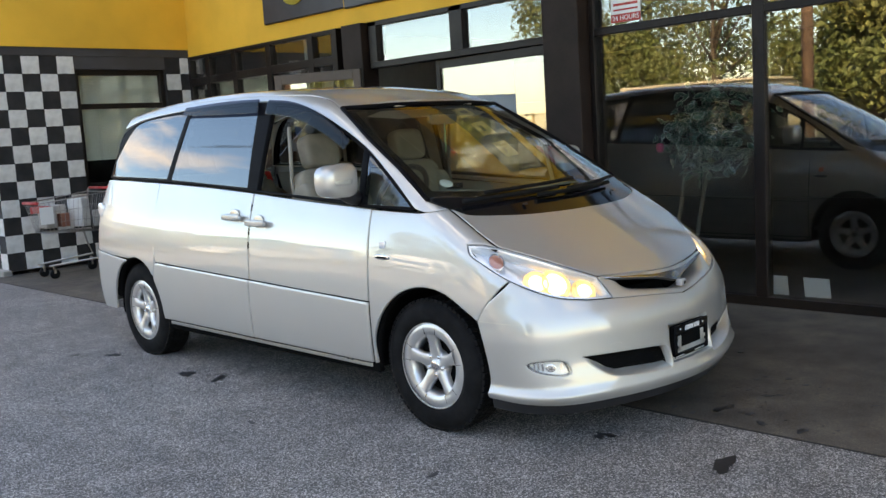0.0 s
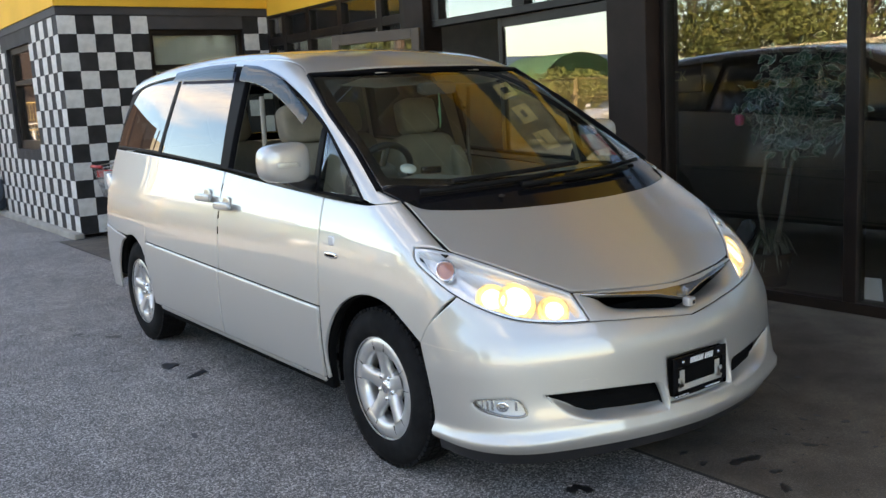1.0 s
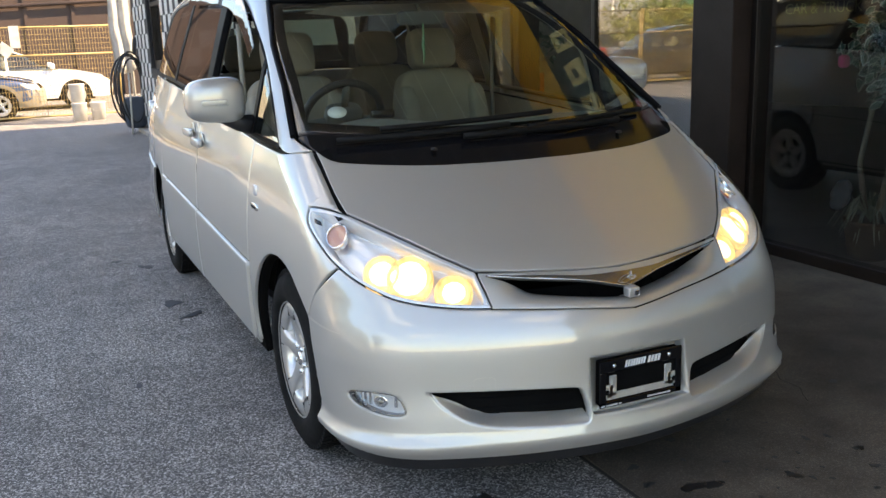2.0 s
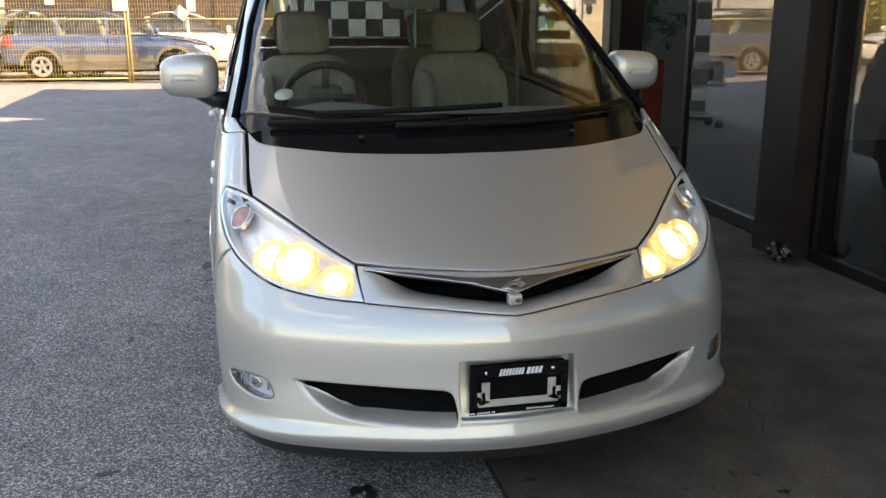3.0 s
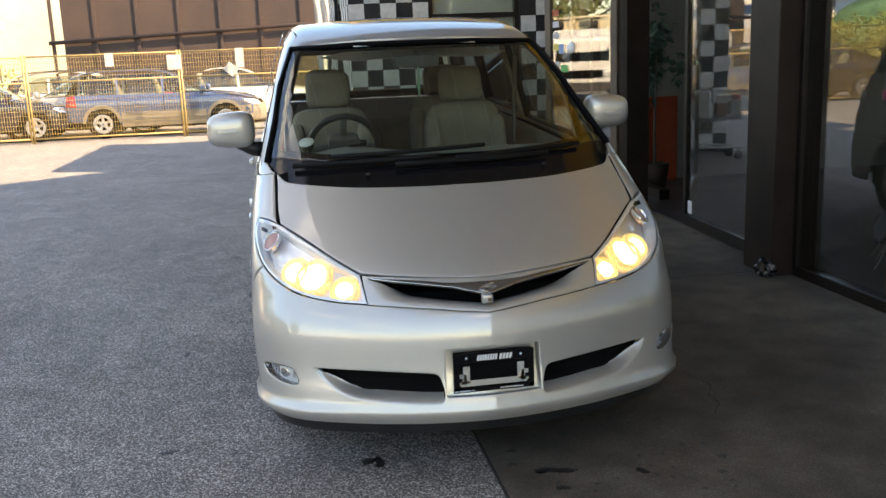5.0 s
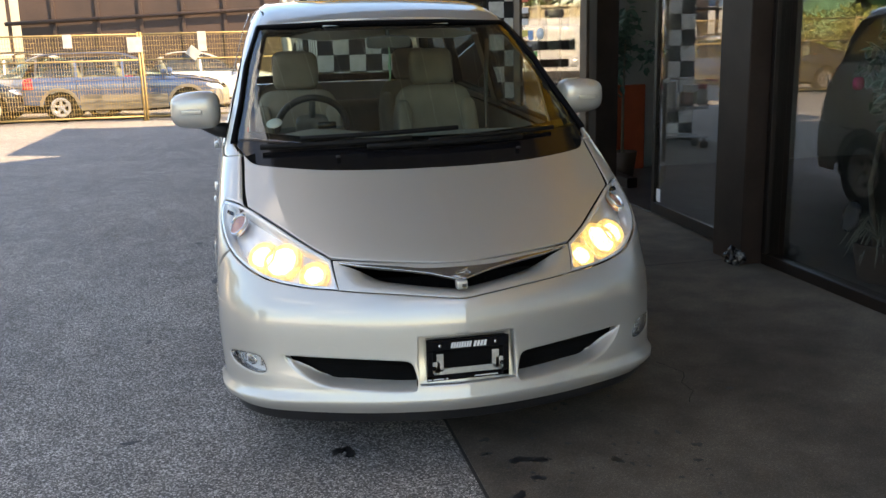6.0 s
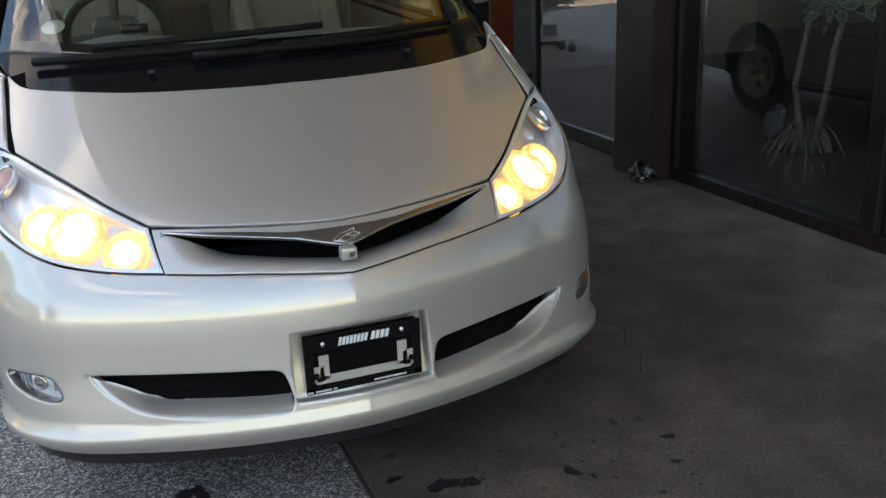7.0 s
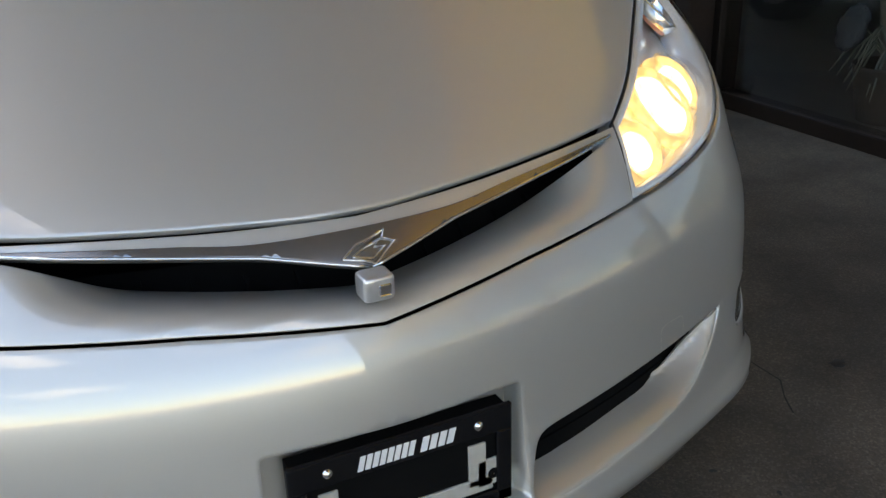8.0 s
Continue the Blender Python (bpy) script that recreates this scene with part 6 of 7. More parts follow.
tagged(part("door_sticker", moved(box(WX - 0.004, WX - 0.002, 3.20, 3.28, 0.125, 0.235), AJAR), LETTER), "small white label low on the glass door", "sticker")
leaf = Matrix.Translation((2.39, 4.165, 0)) @ Matrix.Rotation(radians(114.2), 4, "Z")
TAN = material("tan_brown_door_frame", (0.085, 0.058, 0.038), 0.45, 0, 0.15, 3, 60)
door2 = wall("door_2", moved(box(0.0, 1.01, -0.022, 0.022, 0.02, 0.22, 0.004), leaf), TAN, "glass entrance door with a push bar, standing open", "door")
for nm, q in (("stile", (0.0, 0.085, 0.22, 2.14)), ("stile", (0.925, 1.01, 0.22, 2.14)), ("rail", (0.085, 0.925, 2.04, 2.14))):
    part(nm, moved(box(q[0], q[1], -0.022, 0.022, q[2], q[3], 0.004), leaf), TAN, door2)
o = part("pane", moved(box(0.085, 0.925, -0.003, 0.003, 0.22, 2.04), leaf), SHOPGLASS, door2, "mirror-like tinted door glass")
o.visible_shadow = False
part("push_bar", moved(box(0.06, 0.95, 0.03, 0.05, 1.06, 1.10, 0.006), leaf), FRAME, door2)
for k, (x, z, w, h, colr) in enumerate(((0.86, 1.90, 0.09, 0.06, (0.55, 0.10, 0.04)), (0.86, 1.79, 0.09, 0.055, (0.62, 0.62, 0.66)), (0.86, 1.68, 0.09, 0.06, (0.6, 0.6, 0.6)), (0.86, 1.57, 0.08, 0.06, (0.55, 0.45, 0.1)), (0.78, 1.55, 0.07, 0.09, (0.15, 0.30, 0.55)), (0.74, 1.36, 0.10, 0.07, (0.12, 0.45, 0.14)), (0.86, 1.38, 0.09, 0.10, (0.62, 0.62, 0.6)))):
    tagged(part("door_sticker", moved(box(x - w / 2, x + w / 2, 0.004, 0.006, z - h / 2, z + h / 2), leaf), material("sticker_%s" % "abcdefg"[k], colr, 0.5)), "small coloured sticker on the entrance door glass", "sticker", "stickers on the door")
disc = moved(lathe([(0.001, 0.0), (0.055, 0.0), (0.055, 0.002), (0.001, 0.002)], 28), leaf @ Matrix.Translation((0.64, 0.004, 1.56)) @ Matrix.Rotation(radians(90), 4, "Z"))
tagged(part("door_sticker", disc, LETTER), "round white sticker on the entrance door glass", "sticker", "stickers on the door")
inside_sign = thing("hanging_board", "dark board with dim lettering inside the shop", "sign", at=(10.999, 8.7, 1.5))
part("board", box(10.955, 10.999, 7.6, 9.9, 1.35, 1.95, 0.01), SIGN_DARK, inside_sign)
lettering("CAR & TRUCK", 0.26, (10.95, 8.75, 1.64), material("dim_yellow_print", (0.30, 0.32, 0.22), 0.6), inside_sign)
foil = rounded((0.11, 0.15, 0.10), 0.8, 16)
for v in foil.verts:
    v.co += 0.042 * Vector((noise.noise(v.co * 40), noise.noise(v.co * 40 + Vector((9, 0, 0))), noise.noise(v.co * 40 + Vector((0, 9, 0)))))
tagged(part("crumpled_plastic", moved(foil, Matrix.Translation((2.425, 1.50, 0.052))), material("crinkled_plastic", (0.10, 0.10, 0.10), 0.15, 0.4, 0.3)), "crumpled dark plastic at the foot of the column", "litter")

# hoses and buckets by the end of the wing
HOSE = material("black_hose", (0.025, 0.027, 0.03), 0.5)
hr = thing("hose_rack", "coiled black hoses hung on the corner of the wing", "hose", at=(0.10, 12.95, 0))
for k in range(6):
    c0 = Vector((0.12 - 0.03 * (k % 3), 12.9 + 0.05 * k, 0.72 + 0.04 * rnd.uniform(-1, 1)))
    rx, rz = 0.20 + 0.02 * k, 0.52 + 0.035 * (k % 4)
    part("coil", tube([c0 + Vector((rx * math.cos(a) * 0.9, rx * 0.35 * math.cos(a + 0.4 * k), rz * math.sin(a))) for a in np.linspace(0, 2 * math.pi, 30)], 0.016, 6, cap=False), HOSE, hr)
part("brush", moved(rounded((0.07, 0.07, 0.30), 0.7, 10), pose(0.20, 12.9, 1.42, 8, 6, 0)), HOSE, hr)
part("tank", moved(rounded((0.34, 0.30, 0.52), 0.4, 12), Matrix.Translation((0.12, 13.1, 0.34))), material("blue_grey_tank", (0.06, 0.075, 0.10), 0.5), hr)
part("pole", tube([(0.02, 12.8, 0.0), (0.06, 12.85, 1.0)], 0.015, 6), STEEL, hr)
PAIL = material("white_pail", (0.66, 0.65, 0.62), 0.5, 0, 0.08)
for x, y, z in ((-0.55, 16.55, 0.0), (-0.56, 16.56, 0.37), (-0.20, 16.6, 0.0)):
    b = thing("bucket", "white plastic pail with lid by the fence", "bucket", "pails by the fence", at=(x, y, z))
    part("pail", moved(lathe([(0.001, 0.0), (0.125, 0.0), (0.145, 0.33), (0.152, 0.335), (0.152, 0.35), (0.14, 0.352), (0.001, 0.352)], 28), Matrix.Translation((x, y, z)) @ Matrix.Rotation(radians(-90), 4, "Y")), PAIL, b)
    part("handle", tube([(x + 0.15 * math.cos(a), y - 0.152, z + 0.28 - 0.1 * math.sin(a)) for a in np.linspace(0, math.pi, 12)], 0.003, 5), STEEL, b)
tarp = bmesh.new()
rows = []
for i in range(13):
    rows.append([tarp.verts.new((0.10 + 0.42 * i / 12 + 0.015 * math.sin(j * 1.3), 15.60 + 0.05 * math.sin(i * 1.1 + j * 0.4) + 0.08 * (i / 12), 1.0 + 2.6 * j / 12 - 0.1 * math.sin(i / 12 * 3.14) * (j < 2))) for j in range(13)])
for a, b in zip(rows, rows[1:]):
    for j in range(12):
        tarp.faces.new((a[j], b[j], b[j + 1], a[j + 1])).smooth = True
bmesh.ops.solidify(tarp, geom=tarp.faces[:], thickness=0.01)
sheet_t = thing("tarpaulin", "white tarpaulin hanging past the end of the wing", "tarpaulin", at=(0.35, 15.6, 0))
part("cloth", tarp, PAIL, sheet_t)
part("post", tube([(0.44, 15.78, 0), (0.44, 15.78, 3.62)], 0.03, 8), STEEL, sheet_t)
for x, z, w, h in ((-2.95, 1.62, 0.30, 0.32), (-1.55, 1.66, 0.18, 0.42), (-4.3, 1.72, 0.18, 0.28), (-1.75, 1.42, 0.26, 0.22)):
    tagged(part("fence_sign", moved(box(-w / 2, w / 2, -0.004, 0.004, -h / 2, h / 2, 0.002), pose(x, FY - 0.035, z, 0, 40 if h == 0.22 else 0, 0)), material("pale_sign_plate", (0.52, 0.50, 0.46), 0.6) if w != 0.26 else STEEL), "blank pale plate wired to the fence", "sign", "plates on the fence")


# ---- parked cars ----
def make_car(label, paint, shell, m, low, win, roof_y, hood_y, wheelbase, height, tail_red=True, rails=False, two=None, category="car"):
    car = thing("parked_car", label, category, "cars behind the fence")
    aF, aR = (lambda a0, a1, n: arc(0, 0.32, 0.36, a0, a1, n)), (lambda a0, a1, n: arc(wheelbase, 0.32, 0.36, a0, a1, n))
    y0, y1 = low
    belt_z = win[0][1]
    flank = [(y0, 0.42, 0), (y0, 0.66), (hood_y[0], 0.78), (0.2, belt_z - 0.04), (hood_y[1], belt_z - 0.01), (y1 - 0.25, belt_z + 0.03, 0), (y1 - 0.06, 0.8), (y1 - 0.08, 0.40, 0)] + aR(10, 170, 9) + [(wheelbase - 0.42, 0.26, 0), (0.42, 0.26, 0)] + aF(10, 170, 9)
    kw = dict(h=0.11)
    for mm in (False, True):
        part("body_side", panel(shell, "side", curve(*flank, step=0.05), mirror=mm, **kw), paint, car)
        if two:
            cl = [(0.42, 0.24, 0), (0.42, 0.55, 0), (wheelbase - 0.42, 0.57, 0), (wheelbase - 0.42, 0.24, 0)]
            part("cladding", panel(shell, "side", curve(*cl, step=0.05), mirror=mm, off=0.012, **kw), two, car)
            for f in (aF, aR):
                c0 = f(5, 175, 12)
                cy = 0.0 if f is aF else wheelbase
                outer = [(cy + (q[0] - cy) * 1.2, 0.32 + (q[1] - 0.32) * 1.2) for q in c0]
                part("arch_flare", panel(shell, "side", curve(*[(*c0[0], 0)], *c0[1:-1], (*c0[-1], 0), (*outer[-1], 0), *outer[-2:0:-1], (*outer[0], 0), step=0.05), mirror=mm, off=0.014, h=0.06), two, car)
        part("side_glass", panel(shell, "side", curve(*win, step=0.05), mirror=mm, off=-0.004, **kw), CARGLASS, car)
        for y in roof_y[2]:
            part("pillar", panel(shell, "side", curve((y, belt_z + 0.01, 0), (y + 0.05, belt_z + 0.01, 0), (y + 0.07, height - 0.16, 0), (y + 0.02, height - 0.16, 0), step=0.05), mirror=mm, off=0.004, h=0.08), paint, car)
            part("door_seam", panel(shell, "side", curve((y + 0.018, 0.34, 0), (y + 0.030, 0.34, 0), (y + 0.030, belt_z - 0.03, 0), (y + 0.018, belt_z - 0.03, 0), step=0.05), mirror=mm, off=0.003, h=0.08, gap=0), DARK, car)
            part("door_handle", moved(rounded((0.03, 0.16, 0.03), 0.5, 6), Matrix.Translation(((1 if mm else -1) * abs(shell.lay([(y - 0.14, belt_z - 0.12)], "side")[0][0]), y - 0.14, belt_z - 0.12))), paint, car)
        sg = 1 if mm else -1
        part("door_mirror", moved(rounded((0.20, 0.12, 0.14), 0.45, 8), Matrix.Translation((sg * (shell.width(1.0) + 0.06), hood_y[1] + 0.15, belt_z + 0.08))), paint, car)
        part("headlight", panel(shell, "nose", curve(*[((-sg) * a, z) for a, z in ((24, 0.60), (26, 0.70), (40, 0.74), (46, 0.72), (40, 0.63))], scale=0.0195), off=0.006, h=0.06), REFLECTOR, car)
        part("tail_lamp", panel(shell, "side", curve((y1 - 0.34, belt_z - 0.22, 0), (y1 - 0.30, belt_z + 0.02, 0), (y1 - 0.12, belt_z + 0.0, 0), (y1 - 0.10, belt_z - 0.22, 0), step=0.05), mirror=mm, off=0.008, h=0.06), TAIL_RED, car)
        if rails:
            part("roof_rail", tube([(sg * 0.52, y, z + 0.05) for y, z in ((0.9, height - 0.07), (1.3, height - 0.03), (2.2, height - 0.02), (3.0, height - 0.06))], 0.02, 6), BLACK, car)
    a, b = roof_y[0], roof_y[1]
    rx = 0.50
    part("roof", panel(shell, "top", curve((-rx, a + 0.10, 0), (-rx - 0.02, (a + b) / 2), (-rx, b - 0.05, 0), (0, b), (rx, b - 0.05, 0), (rx + 0.02, (a + b) / 2), (rx, a + 0.10, 0), (0, a), step=0.08), **kw), paint, car)
    part("windscreen", panel(shell, "top", curve((-0.66, hood_y[1] + 0.12, 0), (-rx - 0.02, a + 0.06, 0), (0, a - 0.03), (rx + 0.02, a + 0.06, 0), (0.66, hood_y[1] + 0.12, 0), (0, hood_y[1] - 0.06), step=0.08), off=-0.003, **kw), CARGLASS, car)
    part("bonnet", panel(shell, "top", curve((-0.70, hood_y[1] + 0.02, 0), (0, hood_y[1] - 0.08), (0.70, hood_y[1] + 0.02, 0), (0.66, -0.42), (0.45, -0.64), (0, -0.70), (-0.45, -0.64), (-0.66, -0.42), step=0.08), **kw), paint, car)
    part("front_bumper", panel(shell, "nose", curve((-48, 0.26, 0), (-50, 0.60, 0), (-25, 0.62), (0, 0.64), (25, 0.62), (50, 0.60, 0), (48, 0.26, 0), step=0.06, scale=0.0195), **kw), two or paint, car)
    part("grille", panel(shell, "nose", curve((-17, 0.62, 0), (-17, 0.72, 0), (17, 0.72, 0), (17, 0.62, 0), scale=0.0195), h=0.08, off=-0.01), DARK, car)
    part("rear_bumper", panel(shell, "tail", curve((-0.74, 0.30, 0), (-0.74, 0.62, 0), (0.74, 0.62, 0), (0.74, 0.30, 0), step=0.08), **kw), two or paint, car)
    part("tailgate", panel(shell, "tail", curve((-0.72, 0.63, 0), (-0.70, belt_z, 0), (0.70, belt_z, 0), (0.72, 0.63, 0), step=0.08), **kw), paint, car)
    part("rear_window", panel(shell, "tail", curve((-0.64, belt_z + 0.02, 0), (-0.54, height - 0.16, 0), (0.54, height - 0.16, 0), (0.64, belt_z + 0.02, 0), step=0.08), off=-0.004, **kw), PRIVACY, car)
    part("underbody", box(-0.62, 0.62, y0 + 0.2, y1 - 0.2, 0.2, 0.6), DARK, car)
    for y in (1.45, 2.35):
        for sx in (-1, 1):
            part("seat_back", moved(rounded((0.46, 0.14, 0.62), 0.4, 6), pose(sx * 0.34, y, 0.86, -14, 0, 0)), TRIM, car)
            part("headrest", moved(rounded((0.24, 0.10, 0.17), 0.45, 6), pose(sx * 0.34, y + 0.10, 1.24, -14, 0, 0)), TRIM, car)
    for y in (0, wheelbase):
        for sx in (-1, 1):
            make_wheel("wheel", car, (sx * 0.74, y, 0.324), sx)
    car.matrix_basis = m
    return car


WAGON = Shell(width=[(0.1, 0.80), (0.3, 0.855), (0.6, 0.872), (0.85, 0.865), (0.98, 0.82), (1.2, 0.73), (1.4, 0.62), (1.5, 0.55)],
              top=[(-0.95, 0.62), (-0.8, 0.72), (-0.4, 0.86), (0.1, 0.93), (0.5, 1.0), (0.9, 1.24), (1.3, 1.44), (1.7, 1.495), (2.6, 1.49), (3.2, 1.44), (3.6, 1.36)],
              nose=[(0.15, -0.82), (0.35, -0.90), (0.55, -0.90), (0.7, -0.86), (0.9, -0.75)], tail=[(0.2, 3.55), (0.5, 3.64), (0.8, 3.62), (1.1, 3.48), (1.45, 3.22)], crown=0.06)
SEDAN = Shell(width=[(0.1, 0.80), (0.3, 0.855), (0.6, 0.872), (0.85, 0.865), (0.98, 0.82), (1.2, 0.72), (1.4, 0.60), (1.5, 0.52)],
              top=[(-0.95, 0.62), (-0.8, 0.70), (-0.4, 0.83), (0.1, 0.92), (0.5, 0.99), (0.9, 1.22), (1.3, 1.40), (1.7, 1.45), (2.2, 1.42), (2.7, 1.20), (3.0, 1.08), (3.4, 1.03), (3.7, 0.96)],
              nose=[(0.15, -0.82), (0.35, -0.90), (0.55, -0.90), (0.7, -0.86), (0.9, -0.75)], tail=[(0.2, 3.60), (0.5, 3.70), (0.8, 3.66), (1.1, 3.45), (1.45, 3.1)], crown=0.06)
BLUE = material("metallic_blue_paint", (0.080, 0.130, 0.25), 0.3, 0.4, 0.05, 2, 500, coat=0.9)
TAUPE = material("taupe_cladding_paint", (0.30, 0.27, 0.22), 0.45, 0.3, 0.06)
WHITE_P = material("white_car_paint", (0.72, 0.72, 0.70), 0.3, 0, 0.03, 2, 400, coat=0.9)
SILVER_P = material("silver_car_paint", (0.46, 0.47, 0.48), 0.32, 0.6, 0.04, 2, 500, coat=0.9)
BLACK_P = material("black_car_paint", (0.012, 0.012, 0.014), 0.25, 0, 0.05, coat=1.0)
W_WIN = [(0.42, 0.94, 0), (0.85, 1.18), (1.22, 1.36), (1.5, 1.40), (2.6, 1.385), (3.05, 1.32, 0), (3.28, 1.0, 0), (2.0, 0.955)]
S_WIN = [(0.42, 0.93, 0), (0.85, 1.15), (1.22, 1.32), (1.5, 1.35), (2.1, 1.33), (2.45, 1.20, 0), (2.75, 1.0, 0), (1.8, 0.95)]


def wagon(label, paint, x_front, y_side, face, two=None, rails=True):
    """Parked along x, nose to +x (face 1) or -x (face -1); x_front is the front axle."""
    return make_car(label, paint, WAGON, pose(x_front, y_side + 0.85, 0, 0, 0, 90 if face > 0 else -90), (-0.62, 3.55), W_WIN, (1.02, 3.25, (1.32, 2.30)), (-0.45, 0.32), 2.70, 1.5, rails=rails, two=two)


def sedan(label, paint, x_front, y_side, face):
    return make_car(label, paint, SEDAN, pose(x_front, y_side + 0.85, 0, 0, 0, 90 if face > 0 else -90), (-0.62, 3.60), S_WIN, (1.02, 2.35, (1.40,)), (-0.45, 0.32), 2.70, 1.46)


wagon("blue and taupe estate car with roof rails behind the fence", BLUE, -1.98, 17.55, 1, TAUPE)
sedan("white saloon car parked behind the blue estate", WHITE_P, -0.35, 20.6, 1)
wagon("white estate car parked in the second row", WHITE_P, -4.2, 20.9, 1)
wagon("silver estate car behind the fence", SILVER_P, -6.6, 18.1, -1)
sedan("black saloon car close behind the fence", BLACK_P, -6.1, 17.5, 1)
sedan("white saloon car further along the fence", WHITE_P, -11.5, 18.0, 1)
wagon("white estate car behind the fence corner", WHITE_P, 2.6, 18.3, -1, None, False)
sedan("dark grey saloon car further along the fence", material("dark_grey_paint", (0.05, 0.052, 0.056), 0.3, 0.5, 0.05, coat=0.9), -16.8, 18.2, 1)

# ---- distance ----
tagged(part("building_white", box(-14, -7.3, 44, 60, 0, 7.5), material("cream_wall", (0.62, 0.56, 0.42), 0.8, 0, 0.1, 0.6, 8)), "cream industrial building far off", "building", kind="structure")
tagged(part("building_low", box(-36, -14.1, 44, 48, 0, 3.0), material("white_block_wall", (0.70, 0.69, 0.66), 0.8, 0, 0.12, 0.8, 6)), "long low white block wall far off", "building", kind="structure")
tagged(part("building_far", box(-46, -14.2, 52, 70, 0, 4.3), material("blue_grey_cladding", (0.16, 0.26, 0.40), 0.6, 0, 0.1, 0.6, 8)), "blue-grey shed far off", "building", kind="structure")
FOLIAGE = material("tree_foliage", (0.11, 0.14, 0.035), 0.7, 0, 0.35, 0.5, 3, second=(0.17, 0.16, 0.04))
TRUNK = material("tree_bark", (0.12, 0.09, 0.06), 0.9, 0, 0.2)


def broad_tree(x, y, h, w, seed, n=9000):
    r = random.Random(seed)
    t = thing("tree", "broad leafy roadside tree", "tree", "roadside trees", at=(x, y, 0))
    part("trunk", tube([(x, y, 0), (x + 0.1, y, h * 0.25), (x - 0.1, y + 0.1, h * 0.5), (x, y, h * 0.8)], [0.22, 0.18, 0.12, 0.04], 8), TRUNK, t)
    lobes = []
    for k in range(16):
        a, zz = r.uniform(0, 6.28), r.uniform(0.22, 0.92)
        rr = w * 0.5 * math.sin(min(1, (1.05 - zz) * 1.9)) * r.uniform(0.5, 1)
        lobes.append(Vector((x + rr * math.cos(a), y + rr * math.sin(a), h * zz)))
        part("limb", tube([(x, y, h * zz * 0.55), tuple(lobes[-1])], [0.07, 0.02], 5), TRUNK, t)
    g = np.random.default_rng(seed)
    unit = lambda v: v / np.linalg.norm(v, axis=1)[:, None]
    p0 = np.array(lobes)[g.integers(0, len(lobes), n)] + unit(g.normal(size=(n, 3))) * (w * 0.19 * g.random(n) ** 0.4)[:, None]
    d = unit(g.normal(size=(n, 3)))
    s = unit(np.cross(d, g.normal(size=(n, 3))))
    ln = g.uniform(0.14, 0.32, n)[:, None]
    quads = np.stack([p0, p0 + d * ln * 0.5 + s * ln * 0.35, p0 + d * ln, p0 + d * ln * 0.5 - s * ln * 0.35], 1).reshape(-1, 3)
    me = bpy.data.meshes.new("crown")
    me.from_pydata(quads.tolist(), [], np.arange(4 * n).reshape(-1, 4).tolist())
    part("crown", me, FOLIAGE, t)["kind"] = "stuff"
    return t


for k, (x, y, h, w) in enumerate(((-20, 3, 4.6, 5), (-22, 8.0, 4.8, 6), (-34, 13, 7.0, 8), (-34, 20, 10.5, 9), (-36, 25, 11, 10), (-34, 30, 9.5, 9), (-20, -4, 5.0, 6), (-23, -11, 7, 7), (-31, 5, 6, 8), (-30, 0, 6, 8))):
    broad_tree(x, y, h, w, 50 + k)
pole = thing("utility_pole", "wooden utility pole with cross arm and wires", "pole", at=(-13.5, 6.5, 0))
part("shaft", tube([(-13.5, 6.5, 0), (-13.5, 6.5, 11)], [0.16, 0.11], 10), material("weathered_pole_wood", (0.24, 0.15, 0.09), 0.85, 0, 0.2), pole)
part("cross_arm", box(-13.6, -13.4, 5.4, 7.6, 10.0, 10.14, 0.01), TRUNK, pole)
for dy in (-0.9, 0.0, 0.9):
    part("wire", tube([(-13.5, 6.5 + dy + s, 10.2 - 0.9 * (1 - ((s - 0) / 22) ** 2)) for s in np.linspace(-22, 22, 23)], 0.012, 4), BLACK, pole)
lamp_post = thing("street_lamp", "pale grey steel street lamp column", "street lamp", at=(-11.5, 3.6, 0))
part("column", tube([(-11.5, 3.6, 0), (-11.5, 3.6, 7.5)], [0.09, 0.06], 10), WALL_WHITE, lamp_post)
part("head", moved(rounded((0.8, 0.25, 0.14), 0.5), Matrix.Translation((-11.15, 3.6, 7.5))), STEEL, lamp_post)

# across the road: a cream workshop, a chain-link fence, a white lorry and a tent
CREAM = material("cream_render", (0.66, 0.58, 0.40), 0.85, 0, 0.08, 0.8, 20, second=(0.56, 0.48, 0.32))
shed = tagged(part("building_cream", box(-33, -26, 14.0, 20.2, 0, 2.8, 0.03), CREAM), "long cream rendered workshop across the road", "building", kind="structure")
part("parapet_cap", box(-33.1, -25.9, 13.9, 20.3, 2.8, 2.9, 0.02), CREAM, shed)
for k in range(4):
    y = 14.7 + 1.55 * k
    part("window_hood", box(-26.0, -25.55, y - 0.35, y + 0.35, 2.45, 2.70, 0.03), GREYBAND, shed)
    part("window", box(-26.02, -25.96, y - 0.30, y + 0.30, 1.75, 2.45, 0.01), PRIVACY, shed)
    part("pilaster", box(-26.0, -25.86, y + 0.66, y + 0.88, 0, 2.8, 0.02), CREAM, shed)

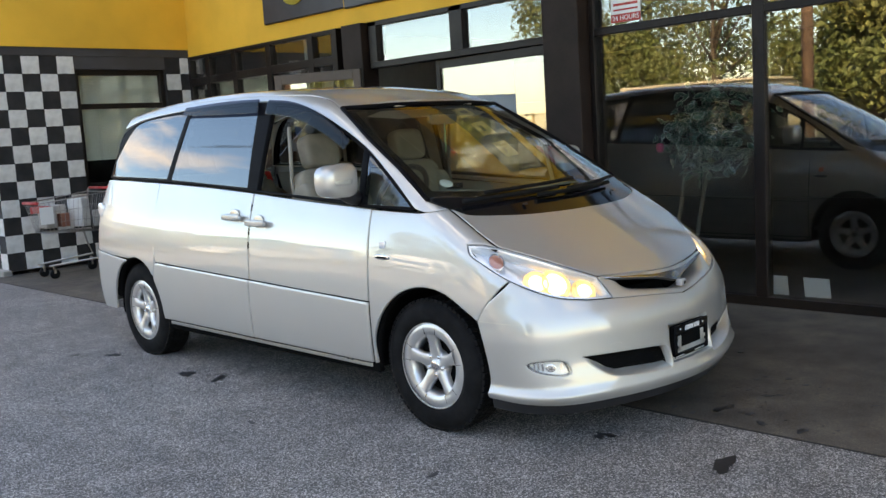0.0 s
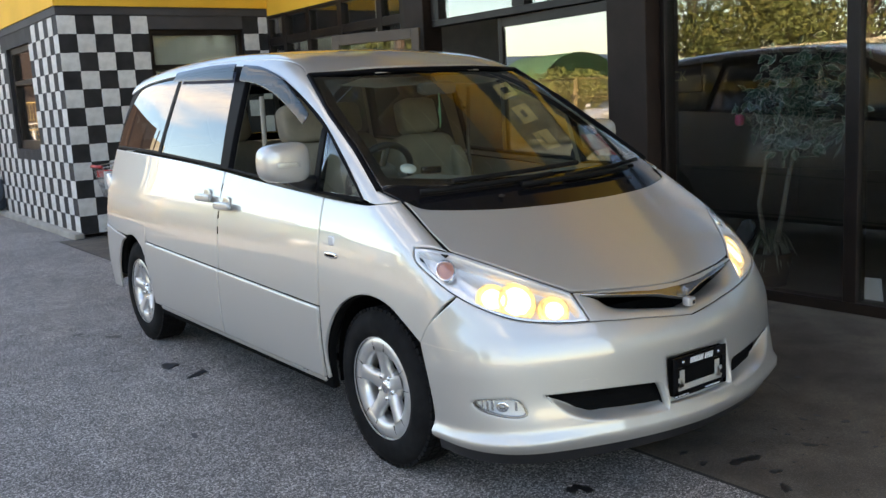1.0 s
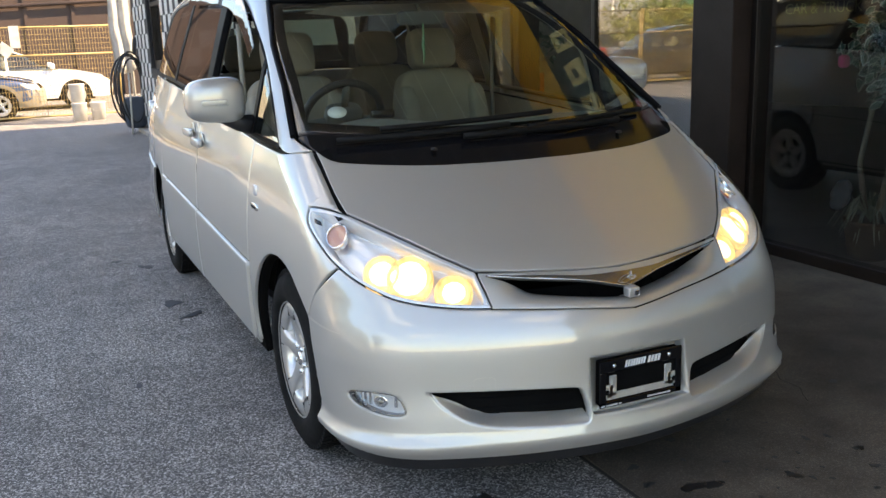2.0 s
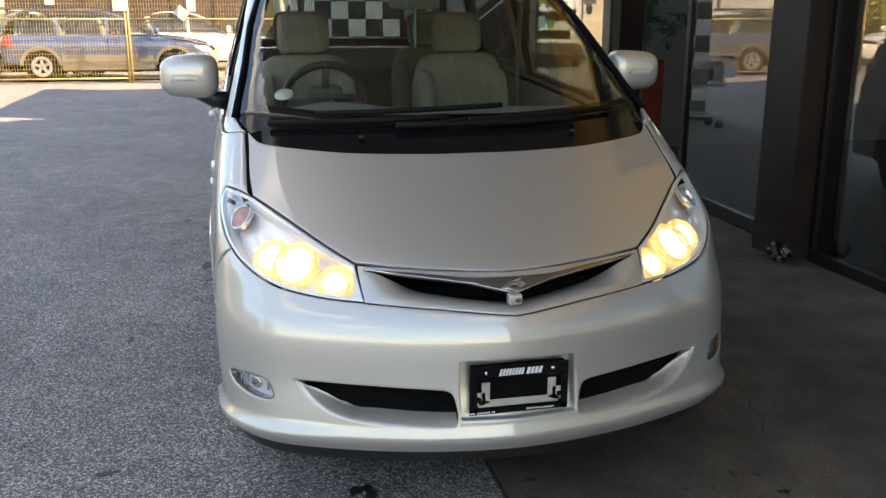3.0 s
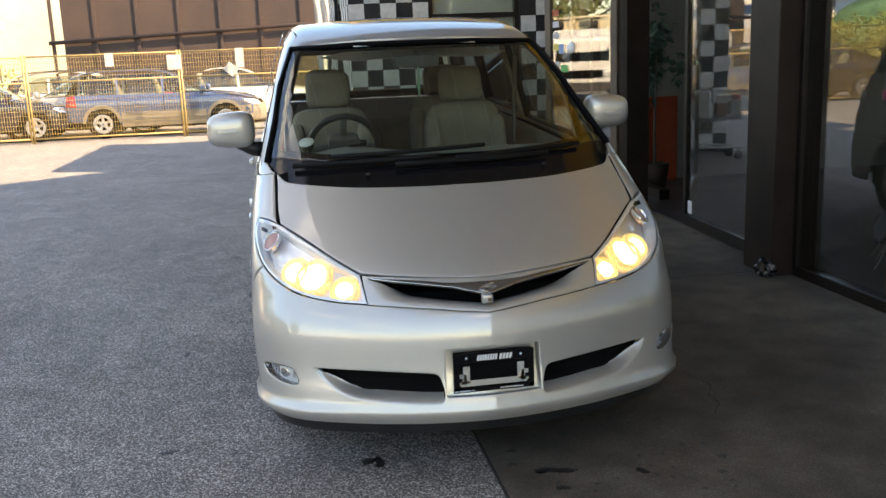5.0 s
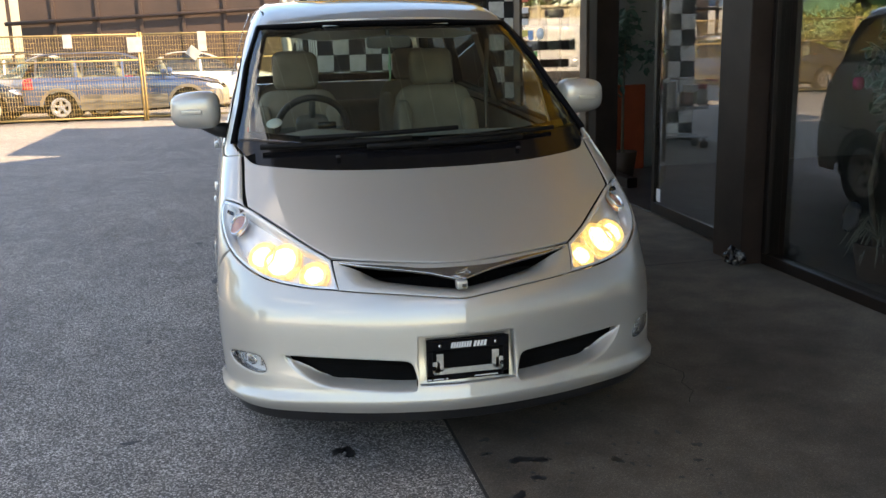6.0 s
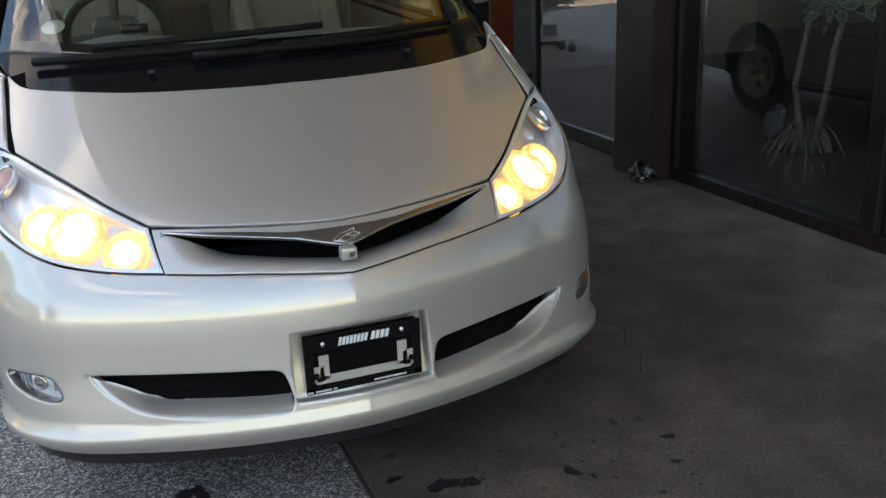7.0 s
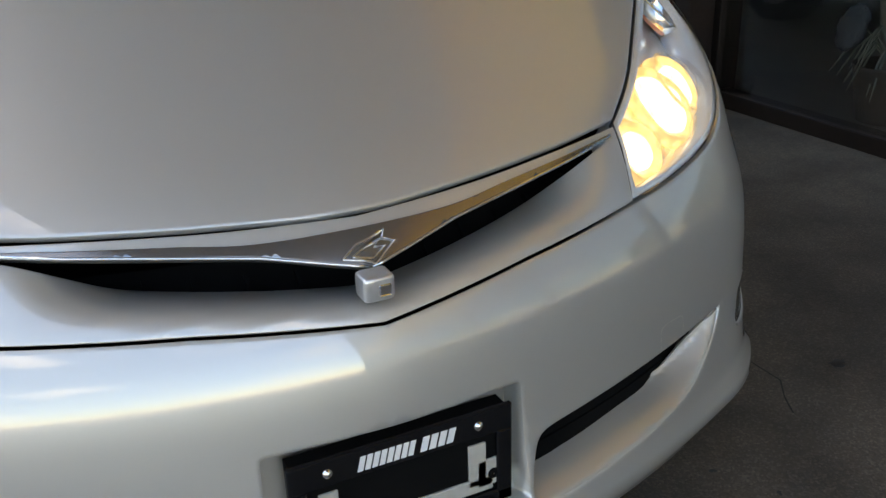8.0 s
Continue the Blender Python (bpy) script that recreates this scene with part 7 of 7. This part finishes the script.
link = thing("chain_link_fence", "grey galvanised chain-link fence by the road", "fence", at=(-17.5, 14, 0))
for y in np.arange(8.0, 20.1, 3.0):
    part("post", tube([(-17.5, y, 0), (-17.5, y, 1.95)], 0.03, 8), STEEL, link)
part("rail", tube([(-17.5, 8.0, 1.93), (-17.5, 20.0, 1.93)], 0.02, 6), STEEL, link)
wires = bmesh.new()
for y in np.arange(6.2, 20.0, 0.15):
    for d in (1.75, -1.75):
        y0, y1 = (y, y + 1.75) if d > 0 else (y + 1.75, y)
        z0, z1 = 0.1, 1.9
        if min(y0, y1) >= 8.0 and max(y0, y1) <= 20.0:
            tube([(-17.5, y0, z0), (-17.5, y1, z1)], 0.006, 4, wires, cap=False)
part("mesh", wires, STEEL, link)


def lorry(x, y, turn):
    """A cab-over lorry, its face to -y before turning."""
    t = thing("lorry", "white cab-over lorry parked across the road", "lorry")
    part("cab", moved(rounded((1.75, 1.5, 1.45), 0.22, 16), Matrix.Translation((0, 0, 1.18))), WHITE_P, t)
    part("windscreen", moved(box(-0.72, 0.72, -0.03, 0.03, -0.30, 0.32, 0.02), pose(0, -0.71, 1.52, -8, 0, 0)), PRIVACY, t)
    part("grille", box(-0.55, 0.55, -0.79, -0.74, 0.78, 0.98, 0.01), DARK, t)
    part("bumper", box(-0.85, 0.85, -0.86, -0.66, 0.42, 0.66, 0.03), GREYBAND, t)
    for sx in (-1, 1):
        part("headlight", moved(rounded((0.26, 0.06, 0.16), 0.4, 8), Matrix.Translation((sx * 0.68, -0.76, 0.88))), REFLECTOR, t)
        part("side_window", box(sx * 0.86, sx * 0.89, -0.45, 0.35, 1.25, 1.75, 0.01), PRIVACY, t)
        part("door_mirror", moved(rounded((0.16, 0.06, 0.28), 0.5, 8), Matrix.Translation((sx * 1.05, -0.62, 1.52))), BLACK, t)
        part("mirror_arm", tube([(sx * 0.86, -0.6, 1.40), (sx * 1.05, -0.62, 1.46)], 0.012, 5), BLACK, t)
    part("load_box", box(-0.90, 0.90, 0.85, 4.3, 0.75, 2.1, 0.03), WHITE_P, t)
    part("chassis", box(-0.45, 0.45, -0.5, 4.2, 0.45, 0.76), DARK, t)
    for yy in (0.0, 3.1):
        for sx in (-1, 1):
            make_wheel("wheel", t, (sx * 0.74, yy, 0.324), sx)
    t.matrix_basis = pose(x, y, 0, 0, 0, turn)
    return t


lorry(-13.6, 11.3, 70)

TENT_GREEN = material("green_tent_canvas", (0.20, 0.42, 0.22), 0.8, 0, 0.1, 2, 40)
tent = thing("tent", "green arched canvas shelter beyond the fence", "tent", at=(-21.5, 33.5, 0))
bm = bmesh.new()
hoop = [(2.6 * math.cos(a), 1.4 + 2.0 * math.sin(a)) for a in np.linspace(0, math.pi, 17)]
hoop = [(2.6, 0.0)] + hoop + [(-2.6, 0.0)]
rings = [[bm.verts.new((-21.5 + x, y, z)) for x, z in hoop] for y in (31.5, 35.5)]
for i in range(len(hoop) - 1):
    bm.faces.new((rings[0][i], rings[0][i + 1], rings[1][i + 1], rings[1][i])).smooth = True
bm.faces.new(rings[1])
bmesh.ops.solidify(bm, geom=bm.faces[:], thickness=0.03)
part("canvas", bm, TENT_GREEN, tent)
for x in (-2.6, 2.6):
    part("pole", tube([(-21.5 + x, 31.45, 0), (-21.5 + x, 31.45, 1.4)], 0.03, 6), STEEL, tent)
canopy_w = thing("market_canopy", "white flat canopy on steel posts", "canopy", at=(-17, 38, 0))
part("roof", box(-20.5, -12.5, 36.5, 40, 3.3, 3.75, 0.04), WHITE_P, canopy_w)
for x in (-20.2, -16.5, -12.8):
    part("post", tube([(x, 36.8, 0), (x, 36.8, 3.3)], 0.06, 8), STEEL, canopy_w)


def shrub(x, y, h, w, seed):
    """A low roadside shrub: short stems under a clumped, uneven crown."""
    r = np.random.default_rng(seed)
    t = thing("shrub", "yellow-green roadside shrub beyond the fence", "shrub", "shrubs beyond the fence", at=(x, y, 0))
    for k in range(5):
        part("stem", tube([(x + 0.05 * k, y, 0), (x + w * 0.3 * math.cos(k * 1.3), y + w * 0.3 * math.sin(k * 1.3), h * 0.7)], [0.03, 0.012], 5), TRUNK, t)
    n = 2600
    lobes = np.stack([x + r.uniform(-w / 2, w / 2, 14), y + r.uniform(-w / 2, w / 2, 14), h * r.uniform(0.25, 0.85, 14)], 1)
    d = r.normal(size=(n, 3))
    d /= np.linalg.norm(d, axis=1)[:, None]
    p0 = lobes[r.integers(0, 14, n)] + d * (0.24 * h * r.random(n) ** 0.4)[:, None]
    p0[:, 2] = np.maximum(p0[:, 2], 0.05)
    sd = np.cross(d, r.normal(size=(n, 3)))
    sd /= np.linalg.norm(sd, axis=1)[:, None]
    ln = r.uniform(0.07, 0.16, n)[:, None]
    quads = np.stack([p0, p0 + d * ln * 0.5 + sd * ln * 0.35, p0 + d * ln, p0 + d * ln * 0.5 - sd * ln * 0.35], 1).reshape(-1, 3)
    me = bpy.data.meshes.new("crown")
    me.from_pydata(quads.tolist(), [], np.arange(4 * n).reshape(-1, 4).tolist())
    part("crown", me, SHRUB, t)["kind"] = "stuff"


SHRUB = material("yellow_green_leaf", (0.24, 0.26, 0.05), 0.65, 0, 0.3, 0.8, 4, second=(0.14, 0.17, 0.04))
for k, (x, y, h, w) in enumerate(((-9.0, 22.5, 2.3, 2.2), (-11.2, 23.0, 2.6, 2.4), (-13.6, 22.6, 2.2, 2.0))):
    shrub(x, y, h, w, 90 + k)
